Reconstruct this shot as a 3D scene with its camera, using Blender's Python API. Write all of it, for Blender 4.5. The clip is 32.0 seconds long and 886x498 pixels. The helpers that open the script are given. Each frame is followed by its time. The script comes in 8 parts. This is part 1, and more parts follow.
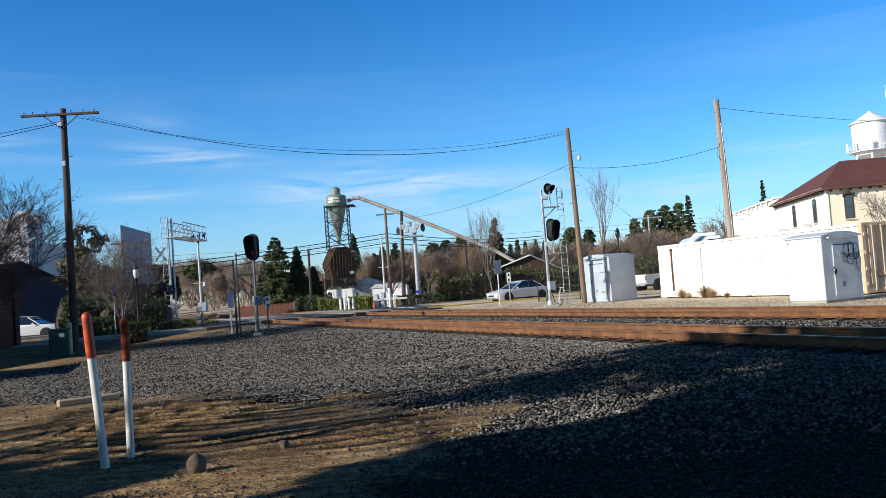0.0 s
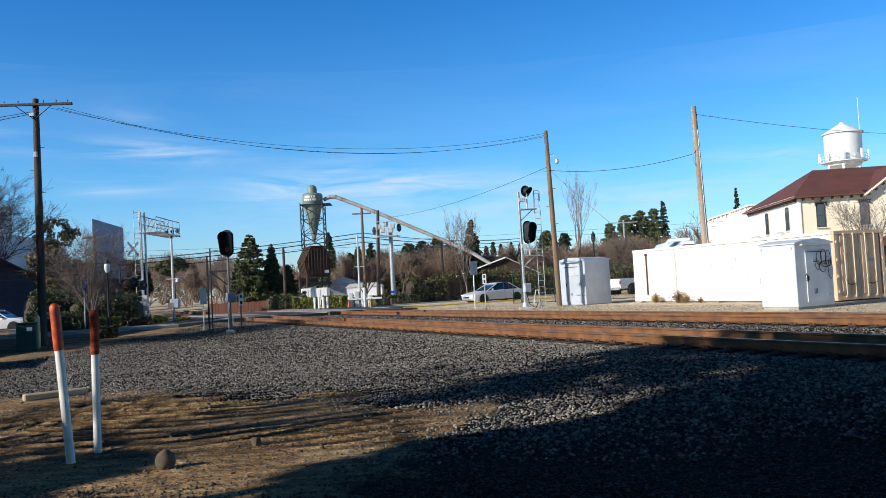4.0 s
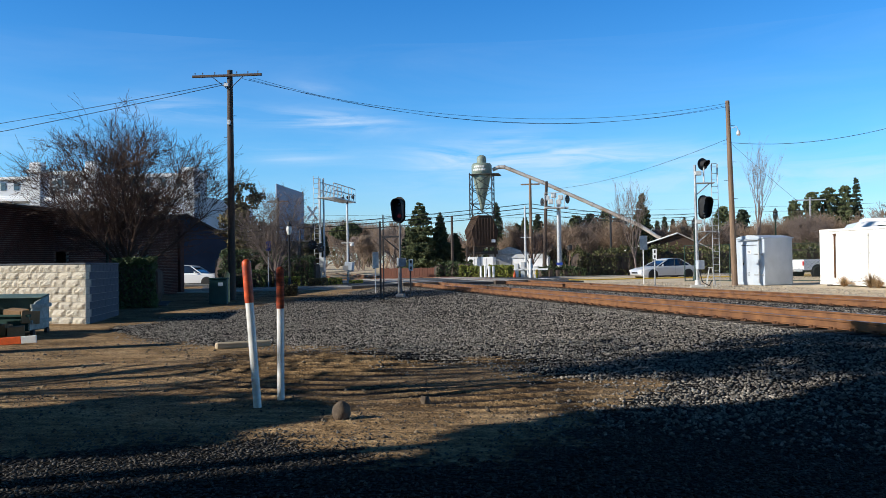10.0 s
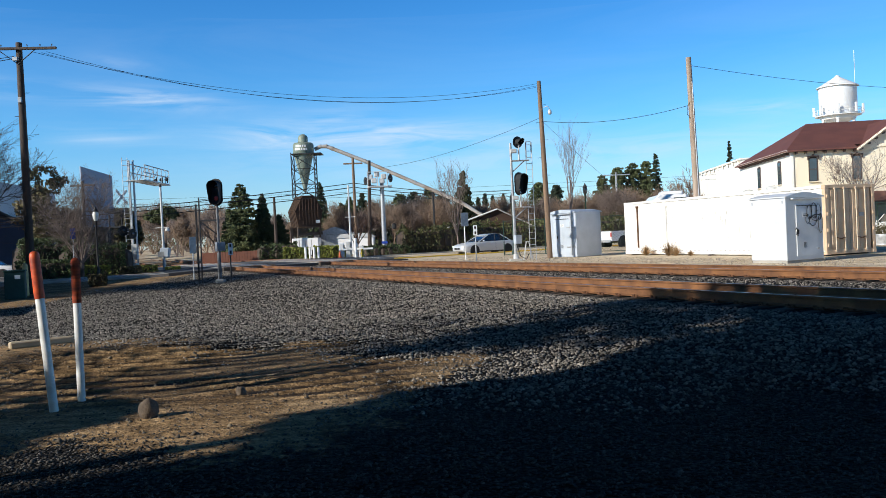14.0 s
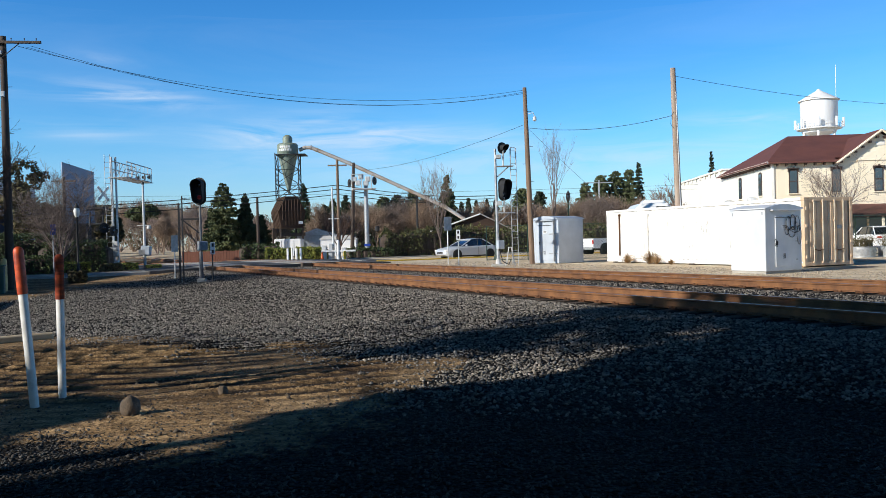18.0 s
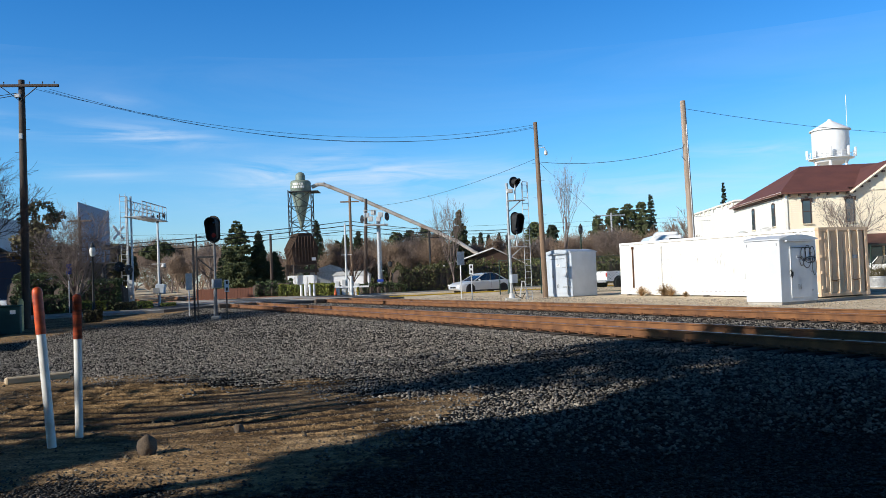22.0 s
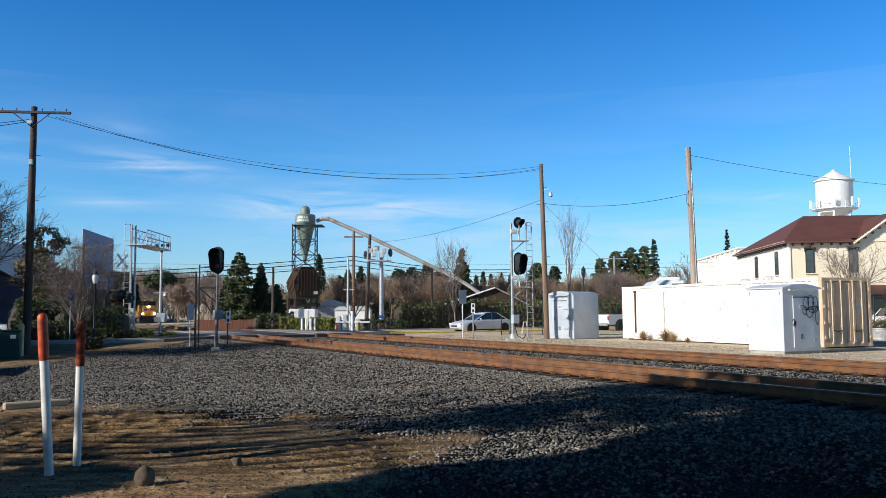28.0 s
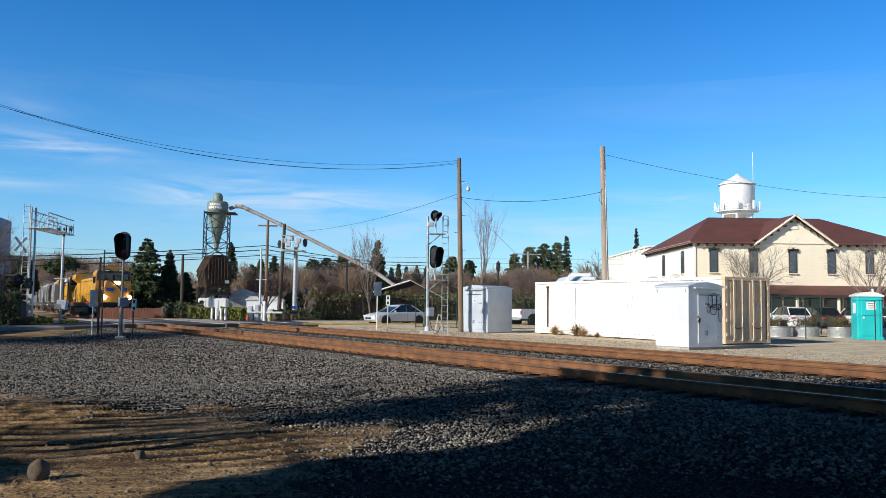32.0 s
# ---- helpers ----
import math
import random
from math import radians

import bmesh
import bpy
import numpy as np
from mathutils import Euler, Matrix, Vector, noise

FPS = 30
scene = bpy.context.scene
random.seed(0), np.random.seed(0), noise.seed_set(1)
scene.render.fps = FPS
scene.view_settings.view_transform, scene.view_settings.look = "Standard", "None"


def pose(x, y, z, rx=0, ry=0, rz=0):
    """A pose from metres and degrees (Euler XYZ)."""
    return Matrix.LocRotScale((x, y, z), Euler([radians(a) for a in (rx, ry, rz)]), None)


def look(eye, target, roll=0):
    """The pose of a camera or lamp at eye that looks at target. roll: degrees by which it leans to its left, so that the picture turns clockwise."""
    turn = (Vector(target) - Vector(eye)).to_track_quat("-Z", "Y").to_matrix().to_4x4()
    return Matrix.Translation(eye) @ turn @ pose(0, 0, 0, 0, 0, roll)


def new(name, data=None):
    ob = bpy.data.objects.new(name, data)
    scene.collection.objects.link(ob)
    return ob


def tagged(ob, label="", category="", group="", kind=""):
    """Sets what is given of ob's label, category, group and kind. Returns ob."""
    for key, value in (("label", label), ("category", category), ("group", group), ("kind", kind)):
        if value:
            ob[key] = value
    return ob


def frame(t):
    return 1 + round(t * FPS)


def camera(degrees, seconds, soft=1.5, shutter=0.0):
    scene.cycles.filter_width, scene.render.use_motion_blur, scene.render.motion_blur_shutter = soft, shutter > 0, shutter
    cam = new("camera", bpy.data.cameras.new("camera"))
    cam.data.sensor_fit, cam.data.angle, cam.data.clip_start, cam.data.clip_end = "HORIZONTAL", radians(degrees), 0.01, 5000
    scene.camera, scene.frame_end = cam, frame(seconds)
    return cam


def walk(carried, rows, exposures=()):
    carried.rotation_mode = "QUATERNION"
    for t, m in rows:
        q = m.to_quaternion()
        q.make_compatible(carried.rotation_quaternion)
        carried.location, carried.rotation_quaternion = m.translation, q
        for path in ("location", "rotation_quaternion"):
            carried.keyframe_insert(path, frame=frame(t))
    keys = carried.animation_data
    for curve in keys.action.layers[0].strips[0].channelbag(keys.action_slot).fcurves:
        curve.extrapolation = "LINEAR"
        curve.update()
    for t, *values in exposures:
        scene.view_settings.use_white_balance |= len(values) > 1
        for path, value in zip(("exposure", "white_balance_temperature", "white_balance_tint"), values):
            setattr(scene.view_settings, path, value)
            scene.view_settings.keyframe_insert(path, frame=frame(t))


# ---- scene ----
cam = camera(56.6, 32.0, soft=0.5)
PATH = [
    (0, (0.292, 0.124, 1.65), (0.272, 2.122, 1.737), -4.1),
    (0.5, (0.307, 0.143, 1.634), (0.273, 2.141, 1.721), -4.0),
    (1, (0.281, 0.151, 1.643), (0.209, 2.149, 1.705), -3.1),
    (1.5, (0.282, 0.156, 1.635), (0.24, 2.154, 1.713), -3.6),
    (2, (0.291, 0.224, 1.615), (0.317, 2.222, 1.676), -2.7),
    (2.5, (0.255, 0.219, 1.604), (0.28, 2.218, 1.634), -2.8),
    (4.5, (0.257, 0.225, 1.611), (0.299, 2.222, 1.708), -3.1),
    (5, (0.197, 0.177, 1.608), (0.091, 2.172, 1.687), -2.9),
    (5.5, (0.201, 0.198, 1.597), (-0.088, 2.175, 1.682), -3.0),
    (6, (0.19, 0.243, 1.562), (-0.149, 2.214, 1.611), -1.0),
    (6.5, (0.204, 0.202, 1.562), (-0.142, 2.172, 1.584), -1.1),
    (7, (0.217, 0.204, 1.564), (-0.146, 2.171, 1.567), -0.5),
    (7.5, (0.163, 0.187, 1.573), (-0.209, 2.152, 1.567), -0.6),
    (8, (0.214, 0.206, 1.576), (-0.15, 2.172, 1.576), -0.5),
    (8.5, (0.218, 0.165, 1.588), (-0.134, 2.134, 1.592), -0.5),
    (9, (0.217, 0.148, 1.584), (-0.146, 2.115, 1.604), -0.9),
    (9.5, (0.249, 0.168, 1.593), (-0.098, 2.137, 1.615), -0.6),
    (10, (0.205, 0.2, 1.577), (-0.158, 2.166, 1.607), -0.8),
    (10.5, (0.249, 0.242, 1.6), (-0.037, 2.221, 1.65), -0.9),
    (11, (0.248, 0.216, 1.595), (0.045, 2.205, 1.657), -0.9),
    (11.5, (0.216, 0.244, 1.564), (-0.009, 2.232, 1.597), -1.2),
    (12, (0.244, 0.266, 1.575), (0.056, 2.257, 1.594), -1.0),
    (12.5, (0.243, 0.273, 1.578), (0.106, 2.268, 1.583), -0.9),
    (13, (0.26, 0.341, 1.574), (0.127, 2.337, 1.556), -1.1),
    (13.5, (0.29, 0.312, 1.605), (0.184, 2.309, 1.571), -2.2),
    (14, (0.32, 0.328, 1.603), (0.373, 2.327, 1.57), -2.6),
    (14.5, (0.311, 0.302, 1.59), (0.368, 2.301, 1.556), -2.7),
    (15, (0.308, 0.324, 1.582), (0.385, 2.322, 1.548), -2.4),
    (15.5, (0.303, 0.326, 1.586), (0.416, 2.322, 1.549), -2.1),
    (17.5, (0.287, 0.269, 1.61), (0.395, 2.266, 1.577), -1.6),
    (18, (0.298, 0.243, 1.606), (0.394, 2.24, 1.581), -1.4),
    (18.5, (0.302, 0.226, 1.613), (0.401, 2.224, 1.607), -1.8),
    (19, (0.314, 0.254, 1.608), (0.412, 2.252, 1.611), -2.0),
    (19.5, (0.31, 0.241, 1.614), (0.397, 2.239, 1.626), -2.3),
    (20, (0.3, 0.237, 1.617), (0.388, 2.235, 1.634), -2.1),
    (20.5, (0.304, 0.225, 1.62), (0.381, 2.224, 1.649), -2.1),
    (21, (0.304, 0.215, 1.624), (0.38, 2.213, 1.666), -1.9),
    (21.5, (0.305, 0.238, 1.612), (0.388, 2.235, 1.661), -1.9),
    (22, (0.279, 0.216, 1.616), (0.347, 2.214, 1.676), -2.1),
    (22.5, (0.241, 0.177, 1.612), (0.177, 2.175, 1.696), -2.9),
    (23, (0.25, 0.192, 1.614), (0.171, 2.188, 1.71), -2.4),
    (23.5, (0.217, 0.186, 1.614), (0.101, 2.178, 1.747), -2.1),
    (24, (0.253, 0.182, 1.608), (0.212, 2.176, 1.76), -1.5),
    (24.5, (0.272, 0.178, 1.613), (0.268, 2.173, 1.759), -0.4),
    (25, (0.267, 0.157, 1.625), (0.259, 2.151, 1.769), -1.1),
    (25.5, (0.239, 0.186, 1.603), (0.197, 2.18, 1.744), 0.1),
    (26, (0.255, 0.153, 1.649), (0.226, 2.147, 1.802), 0.1),
    (26.5, (0.288, 0.216, 1.615), (0.357, 2.208, 1.782), -0.2),
    (28.5, (0.235, 0.169, 1.626), (0.298, 2.163, 1.772), -0.3),
    (29, (0.281, 0.232, 1.622), (0.39, 2.224, 1.765), 0.5),
    (29.5, (0.252, 0.186, 1.635), (0.36, 2.178, 1.776), 0.3),
    (30, (0.272, 0.2, 1.62), (0.419, 2.189, 1.772), 0.5),
    (30.5, (0.258, 0.229, 1.624), (0.449, 2.214, 1.774), 1.1),
    (31, (0.241, 0.251, 1.619), (0.461, 2.234, 1.763), 0.6),
    (31.5, (0.246, 0.237, 1.618), (0.499, 2.216, 1.755), 1.2),
    (32, (0.222, 0.286, 1.609), (0.49, 2.264, 1.744), 0.7),
]
EXPOSURES = [(0, 0.20), (2, 0.17), (5, 0.26), (6, 0.36), (8, 0.33), (10, 0.27), (13, 0.24), (15, 0.17), (22, 0.18), (26, 0.15), (32, 0.13)]
walk(cam, [(t, look(eye, target, roll)) for t, eye, target, roll in PATH], EXPOSURES)


# ---- light ----
world = bpy.data.worlds.new("world")
scene.world = world
world.use_nodes = True
SUN_AZ, SUN_EL = math.atan2(-0.875, -0.485), radians(24.5)   # the way to the sun, from +y towards +x
sun_way = Vector((math.sin(SUN_AZ) * math.cos(SUN_EL), math.cos(SUN_AZ) * math.cos(SUN_EL), math.sin(SUN_EL)))
wn, wl = world.node_tree.nodes, world.node_tree.links
sky = wn.new("ShaderNodeTexSky")
sky.sky_type, sky.sun_disc, sky.sun_elevation, sky.sun_rotation = "NISHITA", False, SUN_EL, SUN_AZ
sky.air_density, sky.dust_density, sky.ozone_density = 1.0, 0.3, 2.2
SKY_STRENGTH = 0.118
# thin streaks of high cloud over the sky
geo = wn.new("ShaderNodeTexCoord")
sep = wn.new("ShaderNodeSeparateXYZ")
wl.new(geo.outputs["Generated"], sep.inputs[0])


def sky_math(op, a, b=None):
    t = wn.new("ShaderNodeMath")
    t.operation = op
    for i, v in enumerate((a, b)):
        if isinstance(v, (int, float)):
            t.inputs[i].default_value = v
        elif v is not None:
            wl.new(v, t.inputs[i])
    return t.outputs[0]


azim = sky_math("ARCTAN2", sep.outputs["X"], sep.outputs["Y"])
flat = wn.new("ShaderNodeCombineXYZ")           # bearing and height over the horizon, in radians
wl.new(azim, flat.inputs[0])
wl.new(sky_math("ARCSINE", sep.outputs["Z"]), flat.inputs[1])


def wisps(stretch, turn, scale, low, high):
    mp = wn.new("ShaderNodeMapping")
    mp.inputs["Scale"].default_value, mp.inputs["Rotation"].default_value = stretch, (0, 0, turn)
    wl.new(flat.outputs[0], mp.inputs[0])
    t = wn.new("ShaderNodeTexNoise")
    t.inputs["Scale"].default_value, t.inputs["Detail"].default_value, t.inputs["Roughness"].default_value, t.inputs["Distortion"].default_value = scale, 8, 0.6, 0.8
    wl.new(mp.outputs[0], t.inputs["Vector"])
    r = wn.new("ShaderNodeMapRange")
    r.inputs["From Min"].default_value, r.inputs["From Max"].default_value = low, high
    wl.new(t.outputs["Fac"], r.inputs["Value"])
    return r.outputs[0]


elev = flat.inputs[1].links[0].from_socket
streaks = wisps((3.0, 22.0, 1), 0.05, 2.4, 0.34, 0.72)
veil = wisps((1.2, 7.0, 1), -0.06, 2.0, 0.40, 0.85)
# bearing, height, half length, half depth, slant and strength of each streak, in degrees
STREAKS = [(-17.9, 9.7, 4.6, 0.75, -0.06, 0.75), (-20.8, 7.4, 3.2, 0.55, -0.03, 0.6), (-19.4, 11.9, 1.8, 0.4, -0.08, 0.35), (-29.0, 10.3, 4.0, 0.7, -0.05, 0.5),
           (-2.0, 7.1, 9.5, 0.85, -0.02, 0.85), (-8.0, 7.7, 4.5, 1.1, 0.16, 0.5), (2.0, 5.4, 16.0, 1.2, 0.0, 0.38), (23.5, 7.3, 5.5, 0.5, -0.05, 0.45), (15.0, 5.2, 12.0, 0.9, 0.05, 0.35),
           (38.0, 6.5, 9.0, 1.0, 0.0, 0.4), (-44.0, 8.0, 9.0, 1.1, 0.0, 0.4)]
cover_sum = None
for a0, e0, half, deep, slant, strength in STREAKS:
    da = sky_math("SUBTRACT", azim, radians(a0))
    de = sky_math("SUBTRACT", sky_math("SUBTRACT", elev, radians(e0)), sky_math("MULTIPLY", da, slant))
    qa, qe = sky_math("DIVIDE", da, radians(half)), sky_math("DIVIDE", de, radians(deep))
    g = sky_math("MULTIPLY", sky_math("EXPONENT", sky_math("MULTIPLY", sky_math("ADD", sky_math("MULTIPLY", qa, qa), sky_math("MULTIPLY", qe, qe)), -1.0)), strength)
    cover_sum = g if cover_sum is None else sky_math("ADD", cover_sum, g)
mulc = wn.new("ShaderNodeMath")
mulc.operation, mulc.use_clamp = "ADD", True
wl.new(sky_math("MULTIPLY", cover_sum, streaks), mulc.inputs[0])
wl.new(sky_math("MULTIPLY", sky_math("MULTIPLY", veil, 0.09), sky_math("LESS_THAN", elev, 0.26)), mulc.inputs[1])
mixc = wn.new("ShaderNodeMixRGB")
mixc.inputs["Color2"].default_value = (5.2, 6.2, 7.4, 1)
wl.new(mulc.outputs[0], mixc.inputs["Fac"])
tone = wn.new("ShaderNodeMixRGB")
tone.blend_type = "MULTIPLY"
tone.inputs["Fac"].default_value = 1.0
shade = wn.new("ShaderNodeValToRGB")          # the air turns from pale at the horizon to deep blue
shade.color_ramp.elements[0].position, shade.color_ramp.elements[0].color = 0.0, (0.76, 0.94, 1.28, 1)
# overhead stops are dimmed further to cut skylight on shaded ground
shade.color_ramp.elements[1].position, shade.color_ramp.elements[1].color = 0.72, (0.030, 0.085, 0.18, 1)
shade.color_ramp.elements.new(0.5).color = (0.085, 0.29, 0.56, 1)
shade.color_ramp.elements.new(0.13).color = (0.39, 0.90, 1.33, 1)
shade.color_ramp.elements.new(0.36).color = (0.135, 0.68, 1.25, 1)
wl.new(sep.outputs["Z"], shade.inputs[0])
wl.new(shade.outputs[0], tone.inputs["Color2"])
wl.new(sky.outputs[0], tone.inputs["Color1"])
wl.new(tone.outputs[0], mixc.inputs["Color1"])
wl.new(mixc.outputs[0], wn["Background"].inputs["Color"])
wn["Background"].inputs["Strength"].default_value = SKY_STRENGTH
sun = new("sun", bpy.data.lights.new("sun", "SUN"))
sun.data.energy, sun.data.angle, sun.data.color = 5.0, radians(0.55), (1.0, 0.955, 0.86)
sun.matrix_world = look((0, 0, 60), Vector((0, 0, 60)) - sun_way)


# ---- materials ----
def material(name, base, rough=0.7, metal=0.0, other=None, scale=6.0, fine=60.0, bump=0.15, blotch=0.5, fine_amount=0.25, spread=0.0, stretch=(1, 1, 1), spec=0.5, distance=0.02):
    """Base colour mixed with a second by large noise, darkened a little by fine noise, with a bump from the fine one."""
    m = bpy.data.materials.new(name)
    m.use_nodes = True
    n, l = m.node_tree.nodes, m.node_tree.links
    b = n["Principled BSDF"]
    b.inputs["Roughness"].default_value, b.inputs["Metallic"].default_value = rough, metal
    b.inputs["Specular IOR Level"].default_value = spec
    c = n.new("ShaderNodeTexCoord")
    mp = n.new("ShaderNodeMapping")
    mp.inputs["Scale"].default_value = stretch
    l.new(c.outputs["Object"], mp.inputs[0])
    big, small = n.new("ShaderNodeTexNoise"), n.new("ShaderNodeTexNoise")
    for t, s, d in ((big, scale, 5), (small, fine, 4)):
        t.inputs["Scale"].default_value, t.inputs["Detail"].default_value = s, d
        l.new(mp.outputs[0], t.inputs["Vector"])
    ramp = n.new("ShaderNodeValToRGB")
    ramp.color_ramp.elements[0].position, ramp.color_ramp.elements[1].position = 0.5 - blotch * 0.3, 0.5 + blotch * 0.3
    ramp.color_ramp.elements[0].color = (*(other or tuple(v * 0.7 for v in base)), 1)
    ramp.color_ramp.elements[1].color = (*base, 1)
    l.new(big.outputs["Fac"], ramp.inputs[0])
    mix = n.new("ShaderNodeMixRGB")
    mix.blend_type = "OVERLAY"
    mix.inputs["Fac"].default_value = fine_amount
    l.new(ramp.outputs[0], mix.inputs["Color1"])
    l.new(small.outputs["Fac"], mix.inputs["Color2"])
    out = mix.outputs[0]
    if spread:
        info, hsv = n.new("ShaderNodeObjectInfo"), n.new("ShaderNodeHueSaturation")
        gi, add = n.new("ShaderNodeNewGeometry"), n.new("ShaderNodeMath")
        add.operation = "ADD"
        l.new(info.outputs["Random"], add.inputs[0])
        l.new(gi.outputs["Random Per Island"], add.inputs[1])
        mr = n.new("ShaderNodeMapRange")
        mr.inputs["From Max"].default_value = 2.0
        mr.inputs["To Min"].default_value, mr.inputs["To Max"].default_value = 1 - spread, 1 + spread
        l.new(add.outputs[0], mr.inputs["Value"])
        l.new(mr.outputs[0], hsv.inputs["Value"])
        l.new(out, hsv.inputs["Color"])
        out = hsv.outputs[0]
    l.new(out, b.inputs["Base Color"])
    bp = n.new("ShaderNodeBump")
    bp.inputs["Strength"].default_value, bp.inputs["Distance"].default_value = bump, distance
    l.new(small.outputs["Fac"], bp.inputs["Height"])
    l.new(bp.outputs[0], b.inputs["Normal"])
    return m


def glow(name, colour, strength):
    m = bpy.data.materials.new(name)
    m.use_nodes = True
    b = m.node_tree.nodes["Principled BSDF"]
    b.inputs["Base Color"].default_value = (*colour, 1)
    b.inputs["Emission Color"].default_value, b.inputs["Emission Strength"].default_value = (*colour, 1), strength
    return m


def glass(name, tint=(0.02, 0.025, 0.03), rough=0.05):
    m = bpy.data.materials.new(name)
    m.use_nodes = True
    b = m.node_tree.nodes["Principled BSDF"]
    b.inputs["Base Color"].default_value, b.inputs["Roughness"].default_value = (*tint, 1), rough
    b.inputs["Specular IOR Level"].default_value = 0.8
    return m


DIRT = material("dirt", (0.34, 0.235, 0.135), 0.95, other=(0.22, 0.145, 0.085), scale=0.9, fine=14, bump=0.6, fine_amount=0.6, spec=0.2, distance=0.05)
BALLAST = material("ballast_bed", (0.155, 0.15, 0.148), 0.9, other=(0.075, 0.072, 0.072), scale=9, fine=34, bump=1.0, fine_amount=0.8, blotch=0.8, spec=0.3, distance=0.05)
STONE = material("ballast_stone", (0.265, 0.237, 0.204), 0.8, other=(0.05, 0.045, 0.04), scale=7, fine=60, bump=0.3, spread=0.85, spec=0.35)
# darker copy of the stone: dark grit, with the foreground's shade in its colour
SHADEGRIT = material("shade_darkened_grit", (0.075, 0.069, 0.063), 0.85, other=(0.022, 0.02, 0.018), scale=9, fine=60, bump=0.3, spread=0.9, spec=0.3)
ASPHALT = material("asphalt", (0.085, 0.083, 0.08), 0.9, other=(0.055, 0.055, 0.056), scale=0.6, fine=90, bump=0.3, fine_amount=0.5)
CONCRETE = material("concrete", (0.42, 0.40, 0.36), 0.9, other=(0.30, 0.285, 0.255), scale=1.6, fine=70, bump=0.25)
RUST = material("rusted_rail_steel", (0.225, 0.10, 0.038), 0.85, 0.05, other=(0.12, 0.052, 0.024), scale=3.0, fine=70, bump=0.25, fine_amount=0.4)
RAILTOP = material("polished_rail_head", (0.36, 0.34, 0.33), 0.32, 0.9, other=(0.24, 0.2, 0.18), scale=1.5, fine=30, bump=0.03)
TIE = material("weathered_tie_timber", (0.10, 0.075, 0.055), 0.9, other=(0.055, 0.042, 0.034), scale=3, fine=30, bump=0.5, stretch=(1, 6, 6), spread=0.25)
PLATE = material("tie_plate_steel", (0.15, 0.07, 0.035), 0.85, 0.4, scale=9, fine=70, bump=0.3)
WOODPOLE = material("weathered_pole_wood", (0.25, 0.165, 0.105), 0.9, other=(0.15, 0.10, 0.07), scale=2.0, fine=22, bump=0.5, stretch=(5, 5, 0.4), fine_amount=0.5)
DARKPOLE = material("creosoted_pole_wood", (0.085, 0.06, 0.045), 0.85, other=(0.05, 0.036, 0.03), scale=2.0, fine=22, bump=0.5, stretch=(5, 5, 0.4), fine_amount=0.5)
WHITE = material("white_paint", (0.80, 0.80, 0.78), 0.55, other=(0.68, 0.67, 0.64), scale=1.2, fine=40, bump=0.06, fine_amount=0.1)
WHITESTEEL = material("silver_painted_steel", (0.62, 0.62, 0.61), 0.5, 0.15, other=(0.48, 0.48, 0.47), scale=2.5, fine=40, bump=0.08, fine_amount=0.15)
GALV = material("galvanised_steel", (0.45, 0.46, 0.47), 0.5, 0.45, other=(0.32, 0.33, 0.34), scale=8, fine=50, bump=0.05)
# blue-grey base carries the cabinet's shade in its colour
ALUMINIUM = material("aluminium_cabinet", (0.50, 0.55, 0.61), 0.45, 0.1, other=(0.42, 0.465, 0.52), scale=1.5, fine=30, bump=0.05, fine_amount=0.12)
PALESTEEL = material("pale_grey_hut_paint", (0.68, 0.70, 0.725), 0.45, 0.1, other=(0.58, 0.60, 0.625), scale=1.5, fine=30, bump=0.05, fine_amount=0.12)
BLACK = material("black_painted_steel", (0.010, 0.010, 0.011), 0.7, other=(0.02, 0.02, 0.02), scale=5, fine=40, bump=0.08)
DARKMETAL = material("dark_iron", (0.035, 0.035, 0.037), 0.6, 0.3, scale=6, fine=40, bump=0.1)
ORANGE = material("faded_orange_plastic", (0.72, 0.10, 0.018), 0.5, other=(0.30, 0.035, 0.012), scale=9, fine=40, bump=0.08)
PVC = material("white_pvc", (0.80, 0.80, 0.79), 0.4, other=(0.62, 0.60, 0.57), scale=5, fine=40, bump=0.06, fine_amount=0.15)
TAN = material("tan_container_paint", (0.66, 0.48, 0.32), 0.6, other=(0.56, 0.40, 0.26), scale=2, fine=40, bump=0.08, fine_amount=0.2)
CONTWHITE = material("white_container_paint", (0.80, 0.785, 0.75), 0.6, other=(0.72, 0.70, 0.66), scale=1.3, fine=30, bump=0.06, fine_amount=0.12)
SPLIT = material("split_face_block", (0.70, 0.63, 0.51), 0.95, other=(0.54, 0.48, 0.39), scale=4, fine=26, bump=0.9, fine_amount=0.5, spread=0.12, distance=0.04)
MORTAR = material("grey_mortar", (0.36, 0.34, 0.31), 0.95, fine=60, bump=0.3)
# block colour made dark and blue to hold the return wall's shade
SHADEBLOCK = material("shade_blue_block", (0.095, 0.105, 0.125), 0.9, fine=60, bump=0.3, spread=0.08)
BRICK = material("dark_red_brick", (0.10, 0.036, 0.027), 0.9, other=(0.055, 0.022, 0.018), scale=3, fine=40, bump=0.4, spread=0.2)
CREAM = material("cream_clapboard_paint", (0.90, 0.80, 0.62), 0.65, other=(0.84, 0.73, 0.55), scale=0.5, fine=25, bump=0.08, fine_amount=0.12)
# lighter copy of the cream paint, for the sun on the hotel's side
CREAMLIT = material("sunlit_cream_paint", (0.86, 0.83, 0.76), 0.65, other=(0.78, 0.75, 0.68), scale=0.5, fine=25, bump=0.08, fine_amount=0.12)
REDROOF = material("red_brown_roof", (0.145, 0.052, 0.04), 0.75, other=(0.11, 0.04, 0.033), scale=0.8, fine=14, bump=0.2, stretch=(1, 1, 1))
